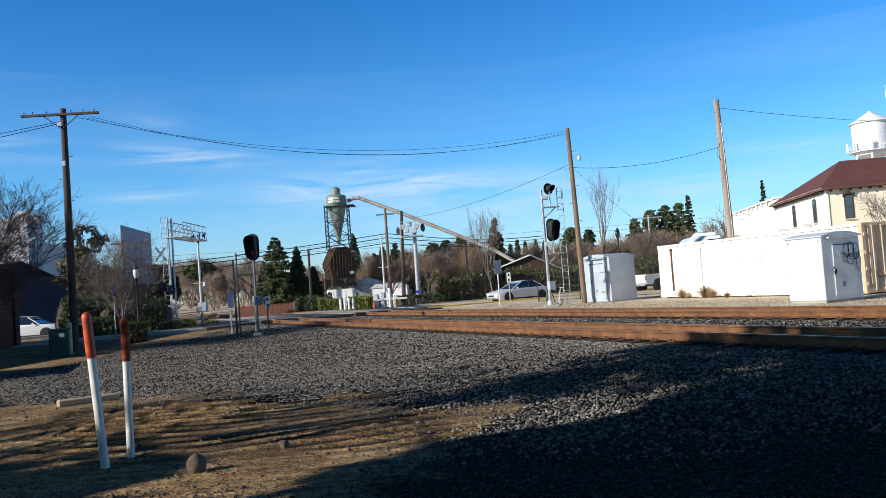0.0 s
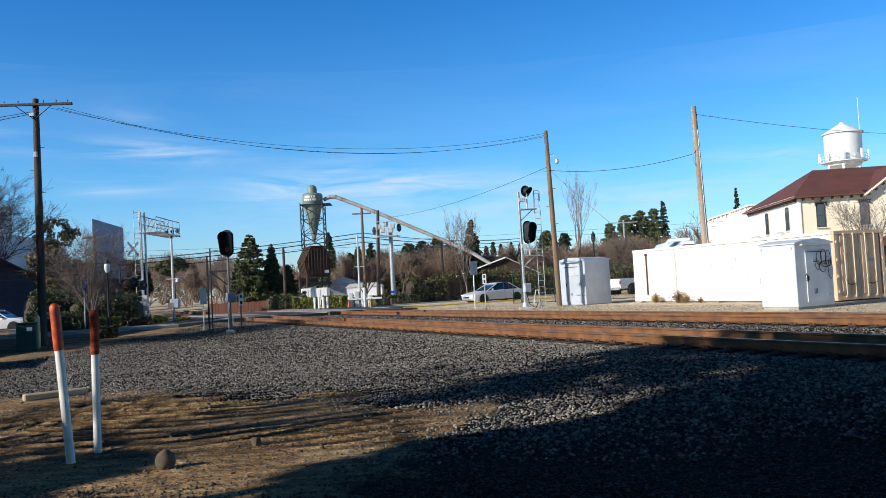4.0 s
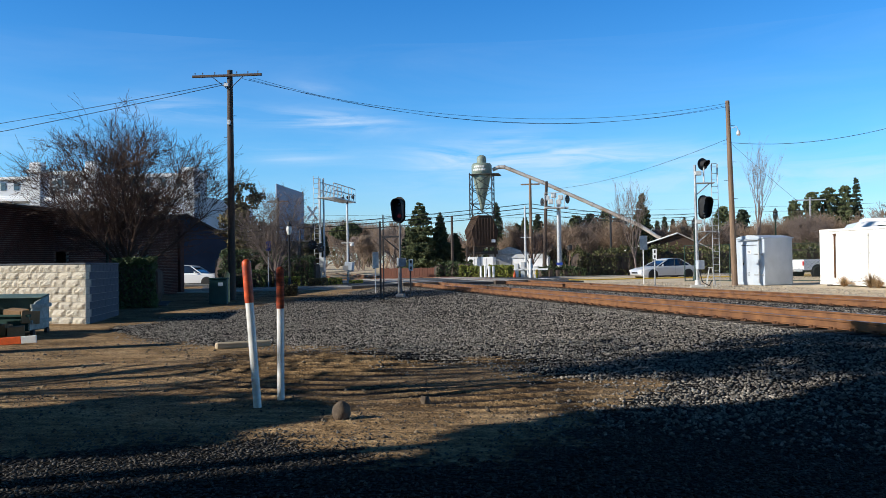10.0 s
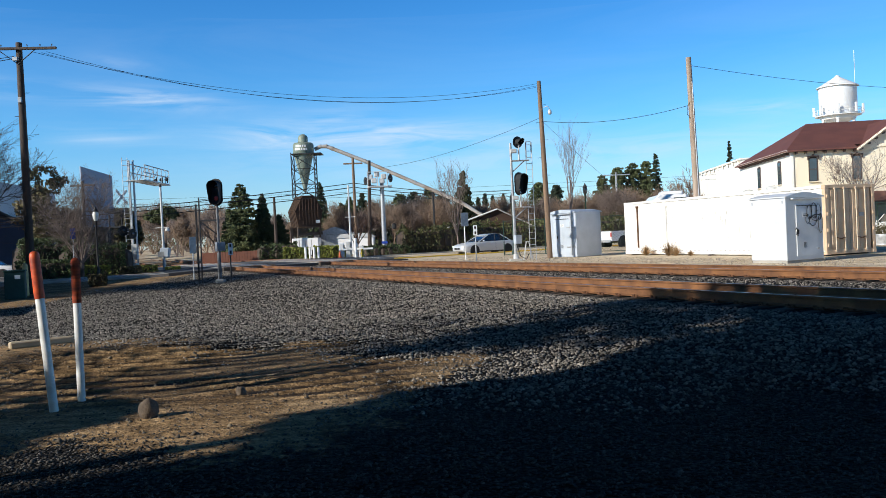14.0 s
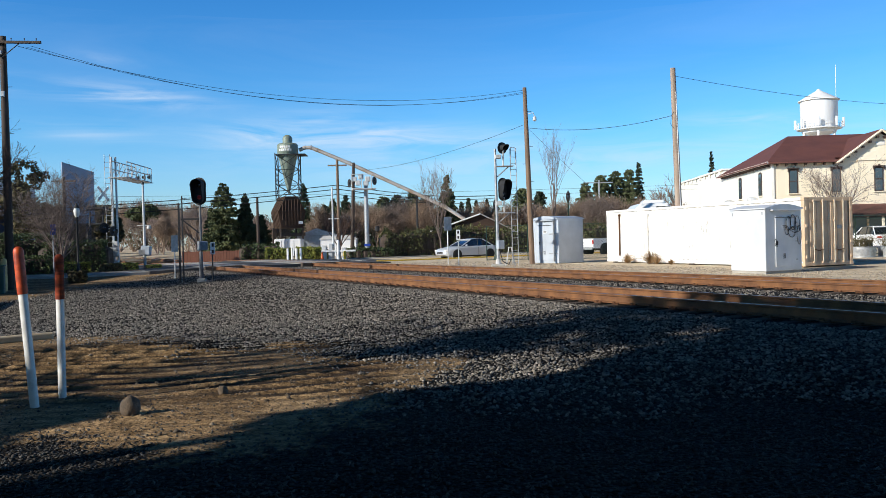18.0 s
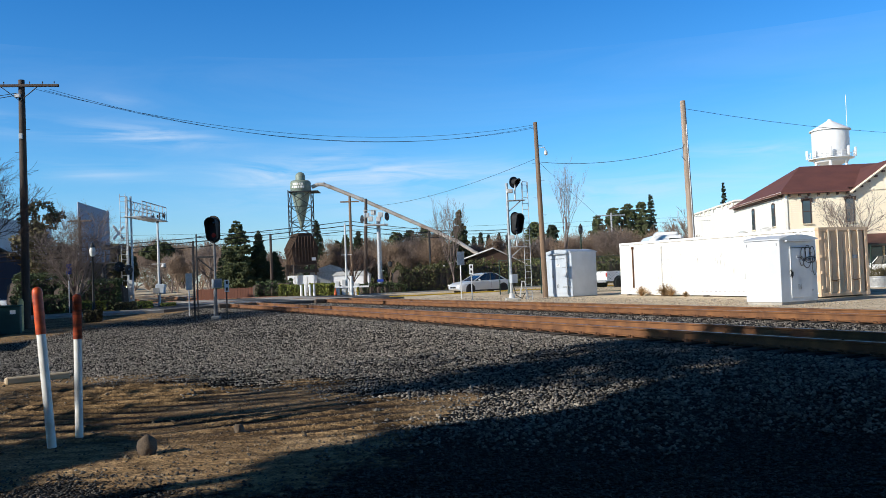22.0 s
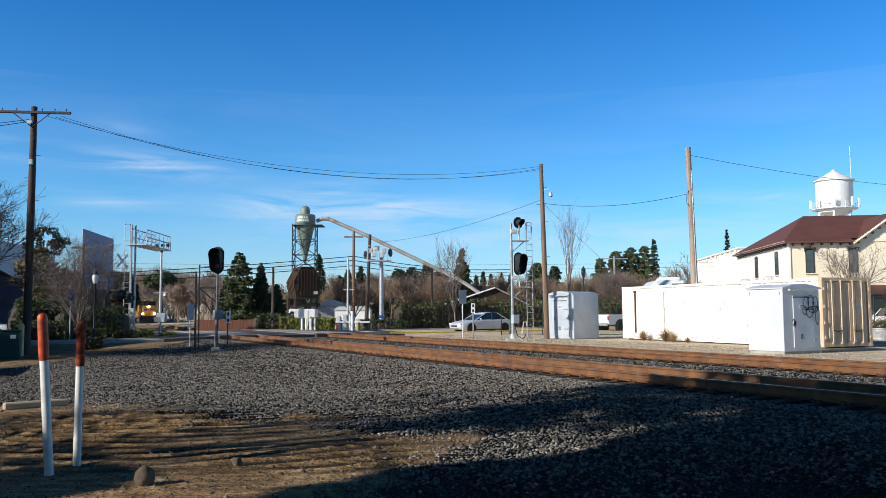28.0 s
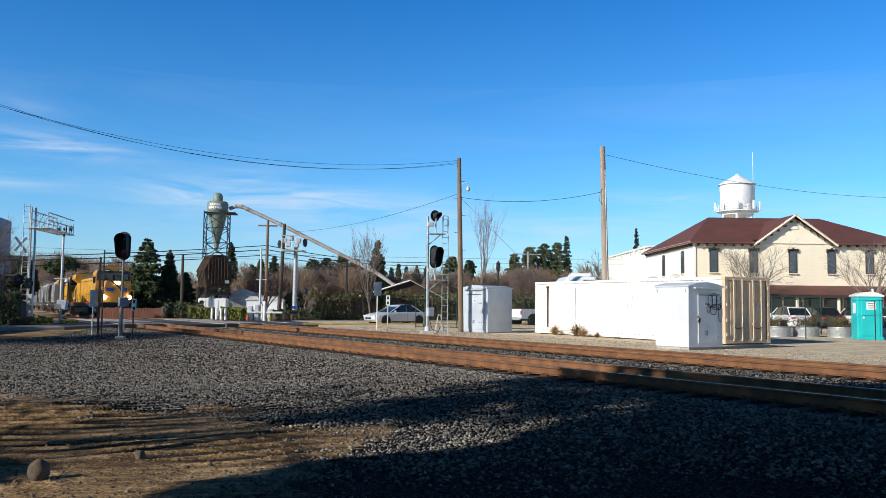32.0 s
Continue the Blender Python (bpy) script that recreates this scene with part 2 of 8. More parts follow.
DARKWOOD = material("dark_trim", (0.06, 0.035, 0.028), 0.7, fine=30, bump=0.1)
# blue tint raised in the colour to stand in for reflections
PANE = glass("window_glass", (0.06, 0.085, 0.10))
CARGLASS = glass("car_glass", (0.015, 0.018, 0.02))
STUCCO = material("pale_grey_stucco", (0.64, 0.65, 0.66), 0.9, other=(0.57, 0.58, 0.59), scale=0.4, fine=20, bump=0.15)
STUCCOTRIM = material("white_trim_stucco", (0.80, 0.80, 0.79), 0.85, scale=0.4, fine=20, bump=0.1, other=(0.74, 0.74, 0.73))
CYCLONE = material("pale_green_cyclone_paint", (0.25, 0.29, 0.235), 0.6, 0.1, other=(0.17, 0.21, 0.17), scale=0.8, fine=16, bump=0.1)
HOPPER = material("rusted_hopper_sheet", (0.06, 0.033, 0.02), 0.85, 0.1, other=(0.036, 0.02, 0.014), scale=0.9, fine=14, bump=0.25, fine_amount=0.4)
PIPE = material("weathered_duct_metal", (0.56, 0.54, 0.51), 0.55, 0.3, other=(0.40, 0.30, 0.22), scale=0.7, fine=14, bump=0.1)
LEAF = material("dark_shrub_leaf", (0.065, 0.095, 0.026), 0.7, other=(0.035, 0.055, 0.018), scale=2, fine=20, bump=0.1, spread=0.5)
LEAFLIGHT = material("yellow_green_leaf", (0.24, 0.25, 0.04), 0.7, other=(0.13, 0.16, 0.03), scale=2, fine=20, bump=0.1, spread=0.45)
NEEDLE = material("conifer_needle", (0.115, 0.13, 0.05), 0.8, other=(0.055, 0.07, 0.028), scale=0.6, fine=9, bump=0.1, spread=0.5)
CYPRESS = material("cypress_leaf", (0.055, 0.075, 0.034), 0.8, other=(0.026, 0.04, 0.02), scale=0.6, fine=9, bump=0.1, spread=0.45)
OLIVE = material("dry_olive_leaf", (0.15, 0.122, 0.052), 0.85, other=(0.085, 0.072, 0.036), scale=0.6, fine=9, bump=0.1, spread=0.5)
TWIG = material("bare_twig_bark", (0.095, 0.054, 0.039), 0.9, other=(0.055, 0.032, 0.025), scale=3, fine=40, bump=0.2, spread=0.25)
TWIGPALE = material("pale_twig_bark", (0.24, 0.185, 0.16), 0.9, other=(0.16, 0.12, 0.10), scale=3, fine=40, bump=0.2, spread=0.25)
BRUSH = material("bare_thicket_twig", (0.30, 0.215, 0.155), 0.9, other=(0.20, 0.14, 0.10), scale=1, fine=20, bump=0.2, spread=0.4)
DRY = material("dry_weed", (0.33, 0.20, 0.09), 0.9, other=(0.22, 0.14, 0.07), scale=3, fine=40, bump=0.1, spread=0.4)
SILVER = material("silver_car_paint", (0.58, 0.60, 0.63), 0.3, 0.25, other=(0.55, 0.57, 0.60), scale=0.5, fine=20, bump=0.0, fine_amount=0.03)
CARWHITE = material("white_car_paint", (0.80, 0.80, 0.80), 0.25, other=(0.78, 0.78, 0.78), scale=0.5, fine=20, bump=0.0, fine_amount=0.03)
TYRE = material("tyre_rubber", (0.018, 0.018, 0.018), 0.85, fine=60, bump=0.2)
RIM = material("alloy_rim", (0.45, 0.45, 0.46), 0.35, 0.8, fine=30, bump=0.02)
TURQUOISE = material("turquoise_plastic", (0.015, 0.50, 0.50), 0.45, other=(0.012, 0.42, 0.43), scale=1.5, fine=30, bump=0.05, fine_amount=0.1)
GREENBIN = material("dark_green_steel", (0.018, 0.075, 0.06), 0.55, other=(0.012, 0.05, 0.042), scale=2, fine=30, bump=0.1)
GREYGREEN = material("grey_green_lid", (0.10, 0.16, 0.145), 0.6, other=(0.07, 0.12, 0.11), scale=2, fine=30, bump=0.1)
CARDBOARD = material("brown_cardboard", (0.36, 0.22, 0.115), 0.9, scale=3, fine=40, bump=0.1)
YELLOW = material("yellow_paint", (0.75, 0.50, 0.04), 0.6, other=(0.6, 0.38, 0.03), scale=2, fine=40, bump=0.08)
LOCOYELLOW = material("locomotive_yellow", (0.62, 0.33, 0.02), 0.55, other=(0.42, 0.20, 0.025), scale=1, fine=20, bump=0.04)
LOCOGREY = material("locomotive_grey", (0.045, 0.05, 0.06), 0.6, other=(0.03, 0.03, 0.034), scale=1, fine=20, bump=0.04)
REDSTRIPE = material("red_stripe_paint", (0.55, 0.02, 0.015), 0.5, fine=30, bump=0.04)
BLUE = material("blue_paint", (0.02, 0.06, 0.35), 0.5, fine=30, bump=0.04)
BLUEGREY = material("blue_house_siding", (0.035, 0.055, 0.10), 0.8, other=(0.025, 0.04, 0.075), scale=0.7, fine=20, bump=0.1)
HOPPERCAR = material("grey_hopper_car_paint", (0.34, 0.33, 0.31), 0.7, other=(0.26, 0.25, 0.23), scale=0.5, fine=10, bump=0.08)
TANK = material("white_tank_paint", (0.80, 0.80, 0.80), 0.5, other=(0.72, 0.72, 0.72), scale=0.4, fine=10, bump=0.05, fine_amount=0.08)
CABLE = material("black_cable", (0.02, 0.02, 0.022), 0.6, fine=20, bump=0.0)
REDFENCE = material("rusty_red_fence", (0.20, 0.075, 0.045), 0.85, other=(0.14, 0.055, 0.035), scale=0.8, fine=14, bump=0.2, spread=0.2)
FENCEGREEN = material("green_fence_steel", (0.012, 0.04, 0.028), 0.6, fine=30, bump=0.05)
ROCK = material("brown_fieldstone", (0.14, 0.10, 0.068), 0.9, other=(0.08, 0.06, 0.045), scale=9, fine=60, bump=0.5)
SIGNBACK = material("grey_sign_back", (0.36, 0.37, 0.38), 0.45, 0.6, fine=30, bump=0.04)
SIGNWHITE = material("white_sign_sheet", (0.78, 0.78, 0.77), 0.5, fine=30, bump=0.03, other=(0.72, 0.72, 0.71))
CONEORANGE = material("traffic_cone_plastic", (0.85, 0.13, 0.02), 0.5, fine=30, bump=0.04)
FROST = material("frosted_globe", (0.80, 0.79, 0.74), 0.35, fine=30, bump=0.02)
# darker copy of the locomotive yellow: shade put into nose and cab colour
LOCOSHADE = material("shaded_locomotive_yellow", (0.55, 0.29, 0.05), 0.65, other=(0.36, 0.185, 0.04), scale=1.4, fine=12, bump=0.04, fine_amount=0.4)
HEDGE = material("olive_hedge_leaf", (0.105, 0.105, 0.03), 0.7, other=(0.05, 0.06, 0.02), scale=1.2, fine=12, bump=0.1, spread=0.55)
# silver mast greyed down, its unlit front put into the colour
MASTGREY = material("shaded_mast_grey", (0.17, 0.175, 0.18), 0.6, 0.2, other=(0.09, 0.09, 0.095), scale=3, fine=30, bump=0.08)
WORNGREY = material("worn_grey_bin_steel", (0.40, 0.42, 0.39), 0.7, other=(0.22, 0.26, 0.24), scale=2.5, fine=16, bump=0.1, fine_amount=0.4)
INK = material("black_spray_paint", (0.03, 0.03, 0.035), 0.6, fine=40, bump=0.02)
LENS_RED = glow("lit_red_lens", (0.22, 0.015, 0.01), 0.04)
HEADLIGHT = glow("lit_headlight", (1.0, 0.66, 0.30), 14.0)
DARKLENS = glass("dark_signal_lens", (0.02, 0.02, 0.02), 0.15)


# ---- mesh tools ----
class Shape:
    """Gathers vertices and faces for one mesh."""

    def __init__(self):
        self.v, self.f = [], []

    def add(self, verts, faces):
        k = len(self.v)
        self.v.extend(tuple(p) for p in verts)
        self.f.extend(tuple(k + i for i in f) for f in faces)
        return self

    def box(self, c, size, rz=0.0, ch=0.0, m=None):
        """A box with its edges cut by ch."""
        a, b, d = (s / 2 for s in size)
        t = m or Matrix.Rotation(rz, 4, "Z")
        o = Vector(c)
        if ch <= 0:
            vs = [(x, y, z) for z in (-d, d) for y in (-b, b) for x in (-a, a)]
            fs = [(0, 2, 3, 1), (4, 5, 7, 6), (0, 1, 5, 4), (2, 6, 7, 3), (0, 4, 6, 2), (1, 3, 7, 5)]
        else:
            vs, fs = [], []
            idx = {}
            for sx in (-1, 1):
                for sy in (-1, 1):
                    for sz in (-1, 1):
                        for ax in range(3):
                            p = [sx * (a - ch), sy * (b - ch), sz * (d - ch)]
                            p[ax] = (sx * a, sy * b, sz * d)[ax]
                            idx[sx, sy, sz, ax] = len(vs)
                            vs.append(p)
            for ax in range(3):
                u, w = (ax + 1) % 3, (ax + 2) % 3
                for s in (-1, 1):
                    q = []
                    for su, sw in ((-1, -1), (1, -1), (1, 1), (-1, 1)):
                        k = [0, 0, 0]
                        k[ax], k[u], k[w] = s, su, sw
                        q.append(idx[(*k, ax)])
                    fs.append(tuple(q if s > 0 else reversed(q)))
                for su in (-1, 1):
                    for sw in (-1, 1):
                        k0, k1 = [0, 0, 0], [0, 0, 0]
                        k0[ax], k1[ax] = -1, 1
                        k0[u] = k1[u] = su
                        k0[w] = k1[w] = sw
                        q = [idx[(*k0, u)], idx[(*k1, u)], idx[(*k1, w)], idx[(*k0, w)]]
                        fs.append(tuple(q if su * sw > 0 else reversed(q)))
            for sx in (-1, 1):
                for sy in (-1, 1):
                    for sz in (-1, 1):
                        q = [idx[sx, sy, sz, 0], idx[sx, sy, sz, 1], idx[sx, sy, sz, 2]]
                        fs.append(tuple(q if sx * sy * sz > 0 else reversed(q)))
        return self.add([o + t.to_3x3() @ Vector(p) for p in vs], fs)

    def rod(self, p0, p1, r0, r1=None, n=8, caps=True):
        p0, p1 = Vector(p0), Vector(p1)
        r1 = r0 if r1 is None else r1
        q = (p1 - p0).to_track_quat("Z", "Y").to_matrix()
        ring = [q @ Vector((math.cos(2 * math.pi * i / n), math.sin(2 * math.pi * i / n), 0)) for i in range(n)]
        fs = [(i, (i + 1) % n, n + (i + 1) % n, n + i) for i in range(n)]
        if caps:
            fs += [tuple(reversed(range(n))), tuple(range(n, 2 * n))]
        return self.add([p0 + v * r0 for v in ring] + [p1 + v * r1 for v in ring], fs)

    def tube(self, pts, radii, n=5):
        pts = [Vector(p) for p in pts]
        vs, fs = [], []
        for i, p in enumerate(pts):
            d = pts[min(i + 1, len(pts) - 1)] - pts[max(i - 1, 0)]
            q = d.to_track_quat("Z", "Y").to_matrix()
            r = radii[i] if isinstance(radii, (list, tuple)) else radii
            vs += [p + q @ Vector((r * math.cos(2 * math.pi * k / n), r * math.sin(2 * math.pi * k / n), 0)) for k in range(n)]
            if i:
                a, b = (i - 1) * n, i * n
                fs += [(a + k, a + (k + 1) % n, b + (k + 1) % n, b + k) for k in range(n)]
        fs += [tuple(reversed(range(n))), tuple(range((len(pts) - 1) * n, len(pts) * n))]
        return self.add(vs, fs)

    def lathe(self, c, profile, n=16, m=None):
        """profile: rows of (radius, height) from below."""
        c, t = Vector(c), m or Matrix.Identity(4)
        vs, fs = [], []
        for r, z in profile:
            vs += [c + t.to_3x3() @ Vector((r * math.cos(2 * math.pi * k / n), r * math.sin(2 * math.pi * k / n), z)) for k in range(n)]
        for j in range(len(profile) - 1):
            a, b = j * n, (j + 1) * n
            fs += [(a + k, a + (k + 1) % n, b + (k + 1) % n, b + k) for k in range(n)]
        fs += [tuple(reversed(range(n))), tuple(range((len(profile) - 1) * n, len(profile) * n))]
        return self.add(vs, fs)

    def prism(self, outline, m, depth):
        """A flat outline in x and z of m, drawn out along y by depth."""
        n = len(outline)
        vs = [m @ Vector((x, y, z)) for y in (0, depth) for x, z in outline]
        fs = [tuple(range(n)), tuple(reversed(range(n, 2 * n)))]
        fs += [(i, n + i, n + (i + 1) % n, (i + 1) % n) for i in range(n)]
        return self.add(vs, fs)

    def mesh(self, name, mat, smooth=False):
        me = bpy.data.meshes.new(name)
        me.from_pydata(self.v, [], self.f)
        for mm in (mat if isinstance(mat, (list, tuple)) else (mat,)):
            me.materials.append(mm)
        if smooth:
            me.polygons.foreach_set("use_smooth", [True] * len(me.polygons))
            me.set_sharp_from_angle(angle=radians(40))
        me.update()
        return me


def thing(name, m, label, category, group="", kind=""):
    """An Empty at the thing's base."""
    ob = new(name)
    ob.matrix_world = m
    ob.empty_display_size = 0.1
    return tagged(ob, label, category, group, kind)


def part(name, sh, mat, parent, label="", smooth=False, m=None):
    ob = new(name, sh.mesh(name, mat, smooth))
    ob.parent = parent
    if m:
        ob.matrix_basis = m
    if label:
        ob["label"] = label
    return ob


def solid(name, sh, mat, label, category, m=None, group="", kind="", smooth=False):
    ob = new(name, sh.mesh(name, mat, smooth))
    if m:
        ob.matrix_world = m
    return tagged(ob, label, category, group, kind)


# ---- the plan: s runs along the tracks, n across them ----
U, N = Vector((-0.4462, 0.8949)), Vector((0.8949, 0.4462))
ALONG = math.degrees(math.atan2(U.y, U.x))      # heading of the tracks
YAW = math.degrees(math.atan2(N.y, N.x))        # heading of the road, 26.5
RAIL_TOP = 0.40


def at(s, n, z=0.0):
    return Vector((U.x * s + N.x * n, U.y * s + N.y * n, z))


def sn(x, y):
    return U.x * x + U.y * y, N.x * x + N.y * y


def step(a, b, v):
    v = min(1.0, max(0.0, (v - a) / (b - a)))
    return v * v * (3 - 2 * v)


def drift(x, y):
    """Drifted ridges in the dirt: their height, and how much dark grit and painted shade lies in their troughs."""
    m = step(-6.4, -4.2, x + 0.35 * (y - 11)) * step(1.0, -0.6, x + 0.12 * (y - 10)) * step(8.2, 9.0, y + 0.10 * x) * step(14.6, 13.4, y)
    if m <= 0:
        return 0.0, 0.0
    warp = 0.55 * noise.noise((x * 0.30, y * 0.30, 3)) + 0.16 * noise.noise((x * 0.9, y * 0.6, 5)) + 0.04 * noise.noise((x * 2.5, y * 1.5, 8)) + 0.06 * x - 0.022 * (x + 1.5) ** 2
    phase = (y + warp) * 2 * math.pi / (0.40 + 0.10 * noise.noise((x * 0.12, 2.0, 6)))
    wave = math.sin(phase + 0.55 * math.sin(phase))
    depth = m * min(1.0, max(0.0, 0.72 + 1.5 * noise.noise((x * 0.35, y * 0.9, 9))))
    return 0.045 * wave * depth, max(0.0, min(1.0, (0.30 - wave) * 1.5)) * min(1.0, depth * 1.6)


def ground_z(x, y):
    s, n = sn(x, y)
    z = 0.20 * step(5.5, 10.4, n)
    near = 0.05 * noise.noise((x * 0.25, y * 0.25, 0)) + 0.018 * noise.noise((x * 1.1, y * 1.1, 3))
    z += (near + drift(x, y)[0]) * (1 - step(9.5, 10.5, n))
    far = 0.10 * step(30, 44, s)
    z = max(z, far * (1 - step(10, 12, n))) if n < 12 else z
    if s > 59:
        z += rail_drop(s) * step(-2, 6, n) * (1 - step(24, 34, n))
    return z


def rail_drop(s):
    """How far the tracks fall away past the crossing."""
    return -0.40 * step(58, 80, s) - 0.0045 * max(0.0, s - 80)


# ---- ground, tracks, road ----
def rocks(points, sizes, rng, squash=0.7):
    """One mesh of many small broken stones: squashed, bent octahedra."""
    k = len(points)
    base = np.array([(1, 0, 0), (-1, 0, 0), (0, 1, 0), (0, -1, 0), (0, 0, 1), (0, 0, -1)], float)
    tri = np.array([(0, 2, 4), (2, 1, 4), (1, 3, 4), (3, 0, 4), (2, 0, 5), (1, 2, 5), (3, 1, 5), (0, 3, 5)])
    v = base[None] * rng.uniform(0.6, 1.25, (k, 6, 1)) + rng.normal(0, 0.16, (k, 6, 3))
    a, b = rng.uniform(0, 2 * np.pi, k), rng.uniform(-0.6, 0.6, k)
    ca, sa, cb, sb = np.cos(a), np.sin(a), np.cos(b), np.sin(b)
    x, y, z = v[..., 0], v[..., 1], v[..., 2] * squash
    x, z = x * cb[:, None] + z * sb[:, None], z * cb[:, None] - x * sb[:, None]
    x, y = x * ca[:, None] - y * sa[:, None], x * sa[:, None] + y * ca[:, None]
    v = np.stack([x, y, z], -1) * sizes[:, None, None] + points[:, None]
    f = (tri[None] + 6 * np.arange(k)[:, None, None]).reshape(-1, 3)
    return v.reshape(-1, 3), f


def quick_mesh(name, v, f, mat):
    me = bpy.data.meshes.new(name)
    me.vertices.add(len(v))
    me.vertices.foreach_set("co", np.asarray(v, np.float32).ravel())
    me.loops.add(f.size)
    me.loops.foreach_set("vertex_index", f.astype(np.int32).ravel())
    me.polygons.add(len(f))
    me.polygons.foreach_set("loop_start", np.arange(0, f.size, f.shape[1], dtype=np.int32))
    me.materials.append(mat)
    me.update(calc_edges=True)
    return me


def ground_material():
    """Tan dirt near the eye, dark crushed rock towards the tracks, with a ragged border."""
    m = bpy.data.materials.new("dirt_and_ballast_ground")
    m.use_nodes = True
    n, l = m.node_tree.nodes, m.node_tree.links
    b = n["Principled BSDF"]
    b.inputs["Roughness"].default_value, b.inputs["Specular IOR Level"].default_value = 0.95, 0.1
    c = n.new("ShaderNodeTexCoord")

    def noise_at(scale, detail=5, stretch=None, rough=0.55):
        t = n.new("ShaderNodeTexNoise")
        t.inputs["Scale"].default_value, t.inputs["Detail"].default_value, t.inputs["Roughness"].default_value = scale, detail, rough
        src = c.outputs["Object"]
        if stretch:
            mp = n.new("ShaderNodeMapping")
            mp.inputs["Scale"].default_value = stretch
            mp.inputs["Rotation"].default_value = (0, 0, radians(-8))
            l.new(src, mp.inputs[0])
            src = mp.outputs[0]
        l.new(src, t.inputs["Vector"])
        return t.outputs["Fac"]

    def ramp(fac, *stops):
        r = n.new("ShaderNodeValToRGB")
        while len(r.color_ramp.elements) < len(stops):
            r.color_ramp.elements.new(0.5)
        for e, (p, col) in zip(r.color_ramp.elements, stops):
            e.position, e.color = p, (*col, 1)
        l.new(fac, r.inputs[0])
        return r.outputs[0]

    def math_node(op, a, bb):
        t = n.new("ShaderNodeMath")
        t.operation = op
        for i, v in enumerate((a, bb)):
            if isinstance(v, (int, float)):
                t.inputs[i].default_value = v
            else:
                l.new(v, t.inputs[i])
        return t.outputs[0]

    def mix(fac, a, bb, kind="MIX"):
        t = n.new("ShaderNodeMixRGB")
        t.blend_type = kind
        for i, v in zip(("Fac", "Color1", "Color2"), (fac, a, bb)):
            if isinstance(v, (int, float)):
                t.inputs[i].default_value = v
            elif isinstance(v, tuple):
                t.inputs[i].default_value = (*v, 1)
            else:
                l.new(v, t.inputs[i])
        return t.outputs[0]

    dirt = ramp(noise_at(0.8), (0.30, (0.20, 0.125, 0.062)), (0.52, (0.37, 0.24, 0.122)), (0.72, (0.49, 0.34, 0.19)))
    dirt = mix(0.75, dirt, ramp(noise_at(34, 7, None, 0.7), (0.36, (0.12, 0.12, 0.12)), (0.64, (0.9, 0.9, 0.9))), "OVERLAY")
    clods = ramp(noise_at(6.5, 7, None, 0.65), (0.40, (0.42, 0.40, 0.38)), (0.54, (1, 1, 1)))
    dirt = mix(0.7, dirt, clods, "MULTIPLY")
    ruts = ramp(noise_at(2.2, 6, (0.35, 2.6, 1), 0.6), (0.42, (0.45, 0.45, 0.45)), (0.56, (1, 1, 1)))
    dirt = mix(0.6, dirt, ruts, "MULTIPLY")
    vor = n.new("ShaderNodeTexVoronoi")
    vor.inputs["Scale"].default_value = 26
    l.new(c.outputs["Object"], vor.inputs["Vector"])
    cell = n.new("ShaderNodeSeparateColor")
    l.new(vor.outputs["Color"], cell.inputs[0])
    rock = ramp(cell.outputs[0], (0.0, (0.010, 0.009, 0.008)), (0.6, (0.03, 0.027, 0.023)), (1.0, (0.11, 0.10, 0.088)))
    # shade between the stones is put into the colour as dark gaps
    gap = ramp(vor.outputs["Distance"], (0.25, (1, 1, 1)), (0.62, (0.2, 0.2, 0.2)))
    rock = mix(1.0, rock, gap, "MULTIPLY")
    # cover: red is broken rock, green the dark grit and painted shade in troughs between drifted ridges, blue the far
    # side of the tracks
    cover = n.new("ShaderNodeVertexColor")
    cover.layer_name = "cover"
    parts = n.new("ShaderNodeSeparateColor")
    l.new(cover.outputs["Color"], parts.inputs[0])
    ragged = math_node("ADD", parts.outputs[0], math_node("MULTIPLY", math_node("SUBTRACT", noise_at(7, 6), 0.5), 1.1))
    mask = ramp(ragged, (0.40, (0, 0, 0)), (0.60, (1, 1, 1)))
    # troughs coloured near black, shade included
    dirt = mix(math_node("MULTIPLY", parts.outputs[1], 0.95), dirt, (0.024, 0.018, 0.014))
    pale = mix(0.5, ramp(noise_at(1.2), (0.35, (0.50, 0.395, 0.27)), (0.65, (0.70, 0.58, 0.42))), noise_at(26, 6), "OVERLAY")
    col = mix(mask, dirt, rock)
    col = mix(parts.outputs[2], col, pale)
    l.new(col, b.inputs["Base Color"])
    bp = n.new("ShaderNodeBump")
    bp.inputs["Strength"].default_value, bp.inputs["Distance"].default_value = 1.0, 0.09
    h = mix(mask, mix(0.5, noise_at(12, 6), noise_at(2.2, 6, (0.35, 2.6, 1), 0.6)), math_node("SUBTRACT", 1.0, vor.outputs["Distance"]))
    l.new(h, bp.inputs["Height"])
    l.new(bp.outputs[0], b.inputs["Normal"])
    return m


def gravel_share(x, y):
    """How much of the ground is covered by broken rock, from 0 to 1."""
    wave = 1.6 * noise.noise((x * 0.45, y * 0.45, 7)) + 0.8 * noise.noise((x * 1.7, y * 1.7, 2))
    edge = max(0.62 * x + 0.78 * y, y - 6.6) + wave
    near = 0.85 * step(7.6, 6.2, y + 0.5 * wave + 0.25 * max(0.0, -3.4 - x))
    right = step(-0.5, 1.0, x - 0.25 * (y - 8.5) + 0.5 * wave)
    west = x + 8.0 + 0.87 * min(4.6, max(0.0, y - 14.9)) + 0.5 * wave
    return max(step(7.6, 9.6, edge) * (step(-0.8, 0.8, west) if y > 13 else 1.0), near, right)


def is_gravel(x, y):
    return gravel_share(x, y) > 0.5


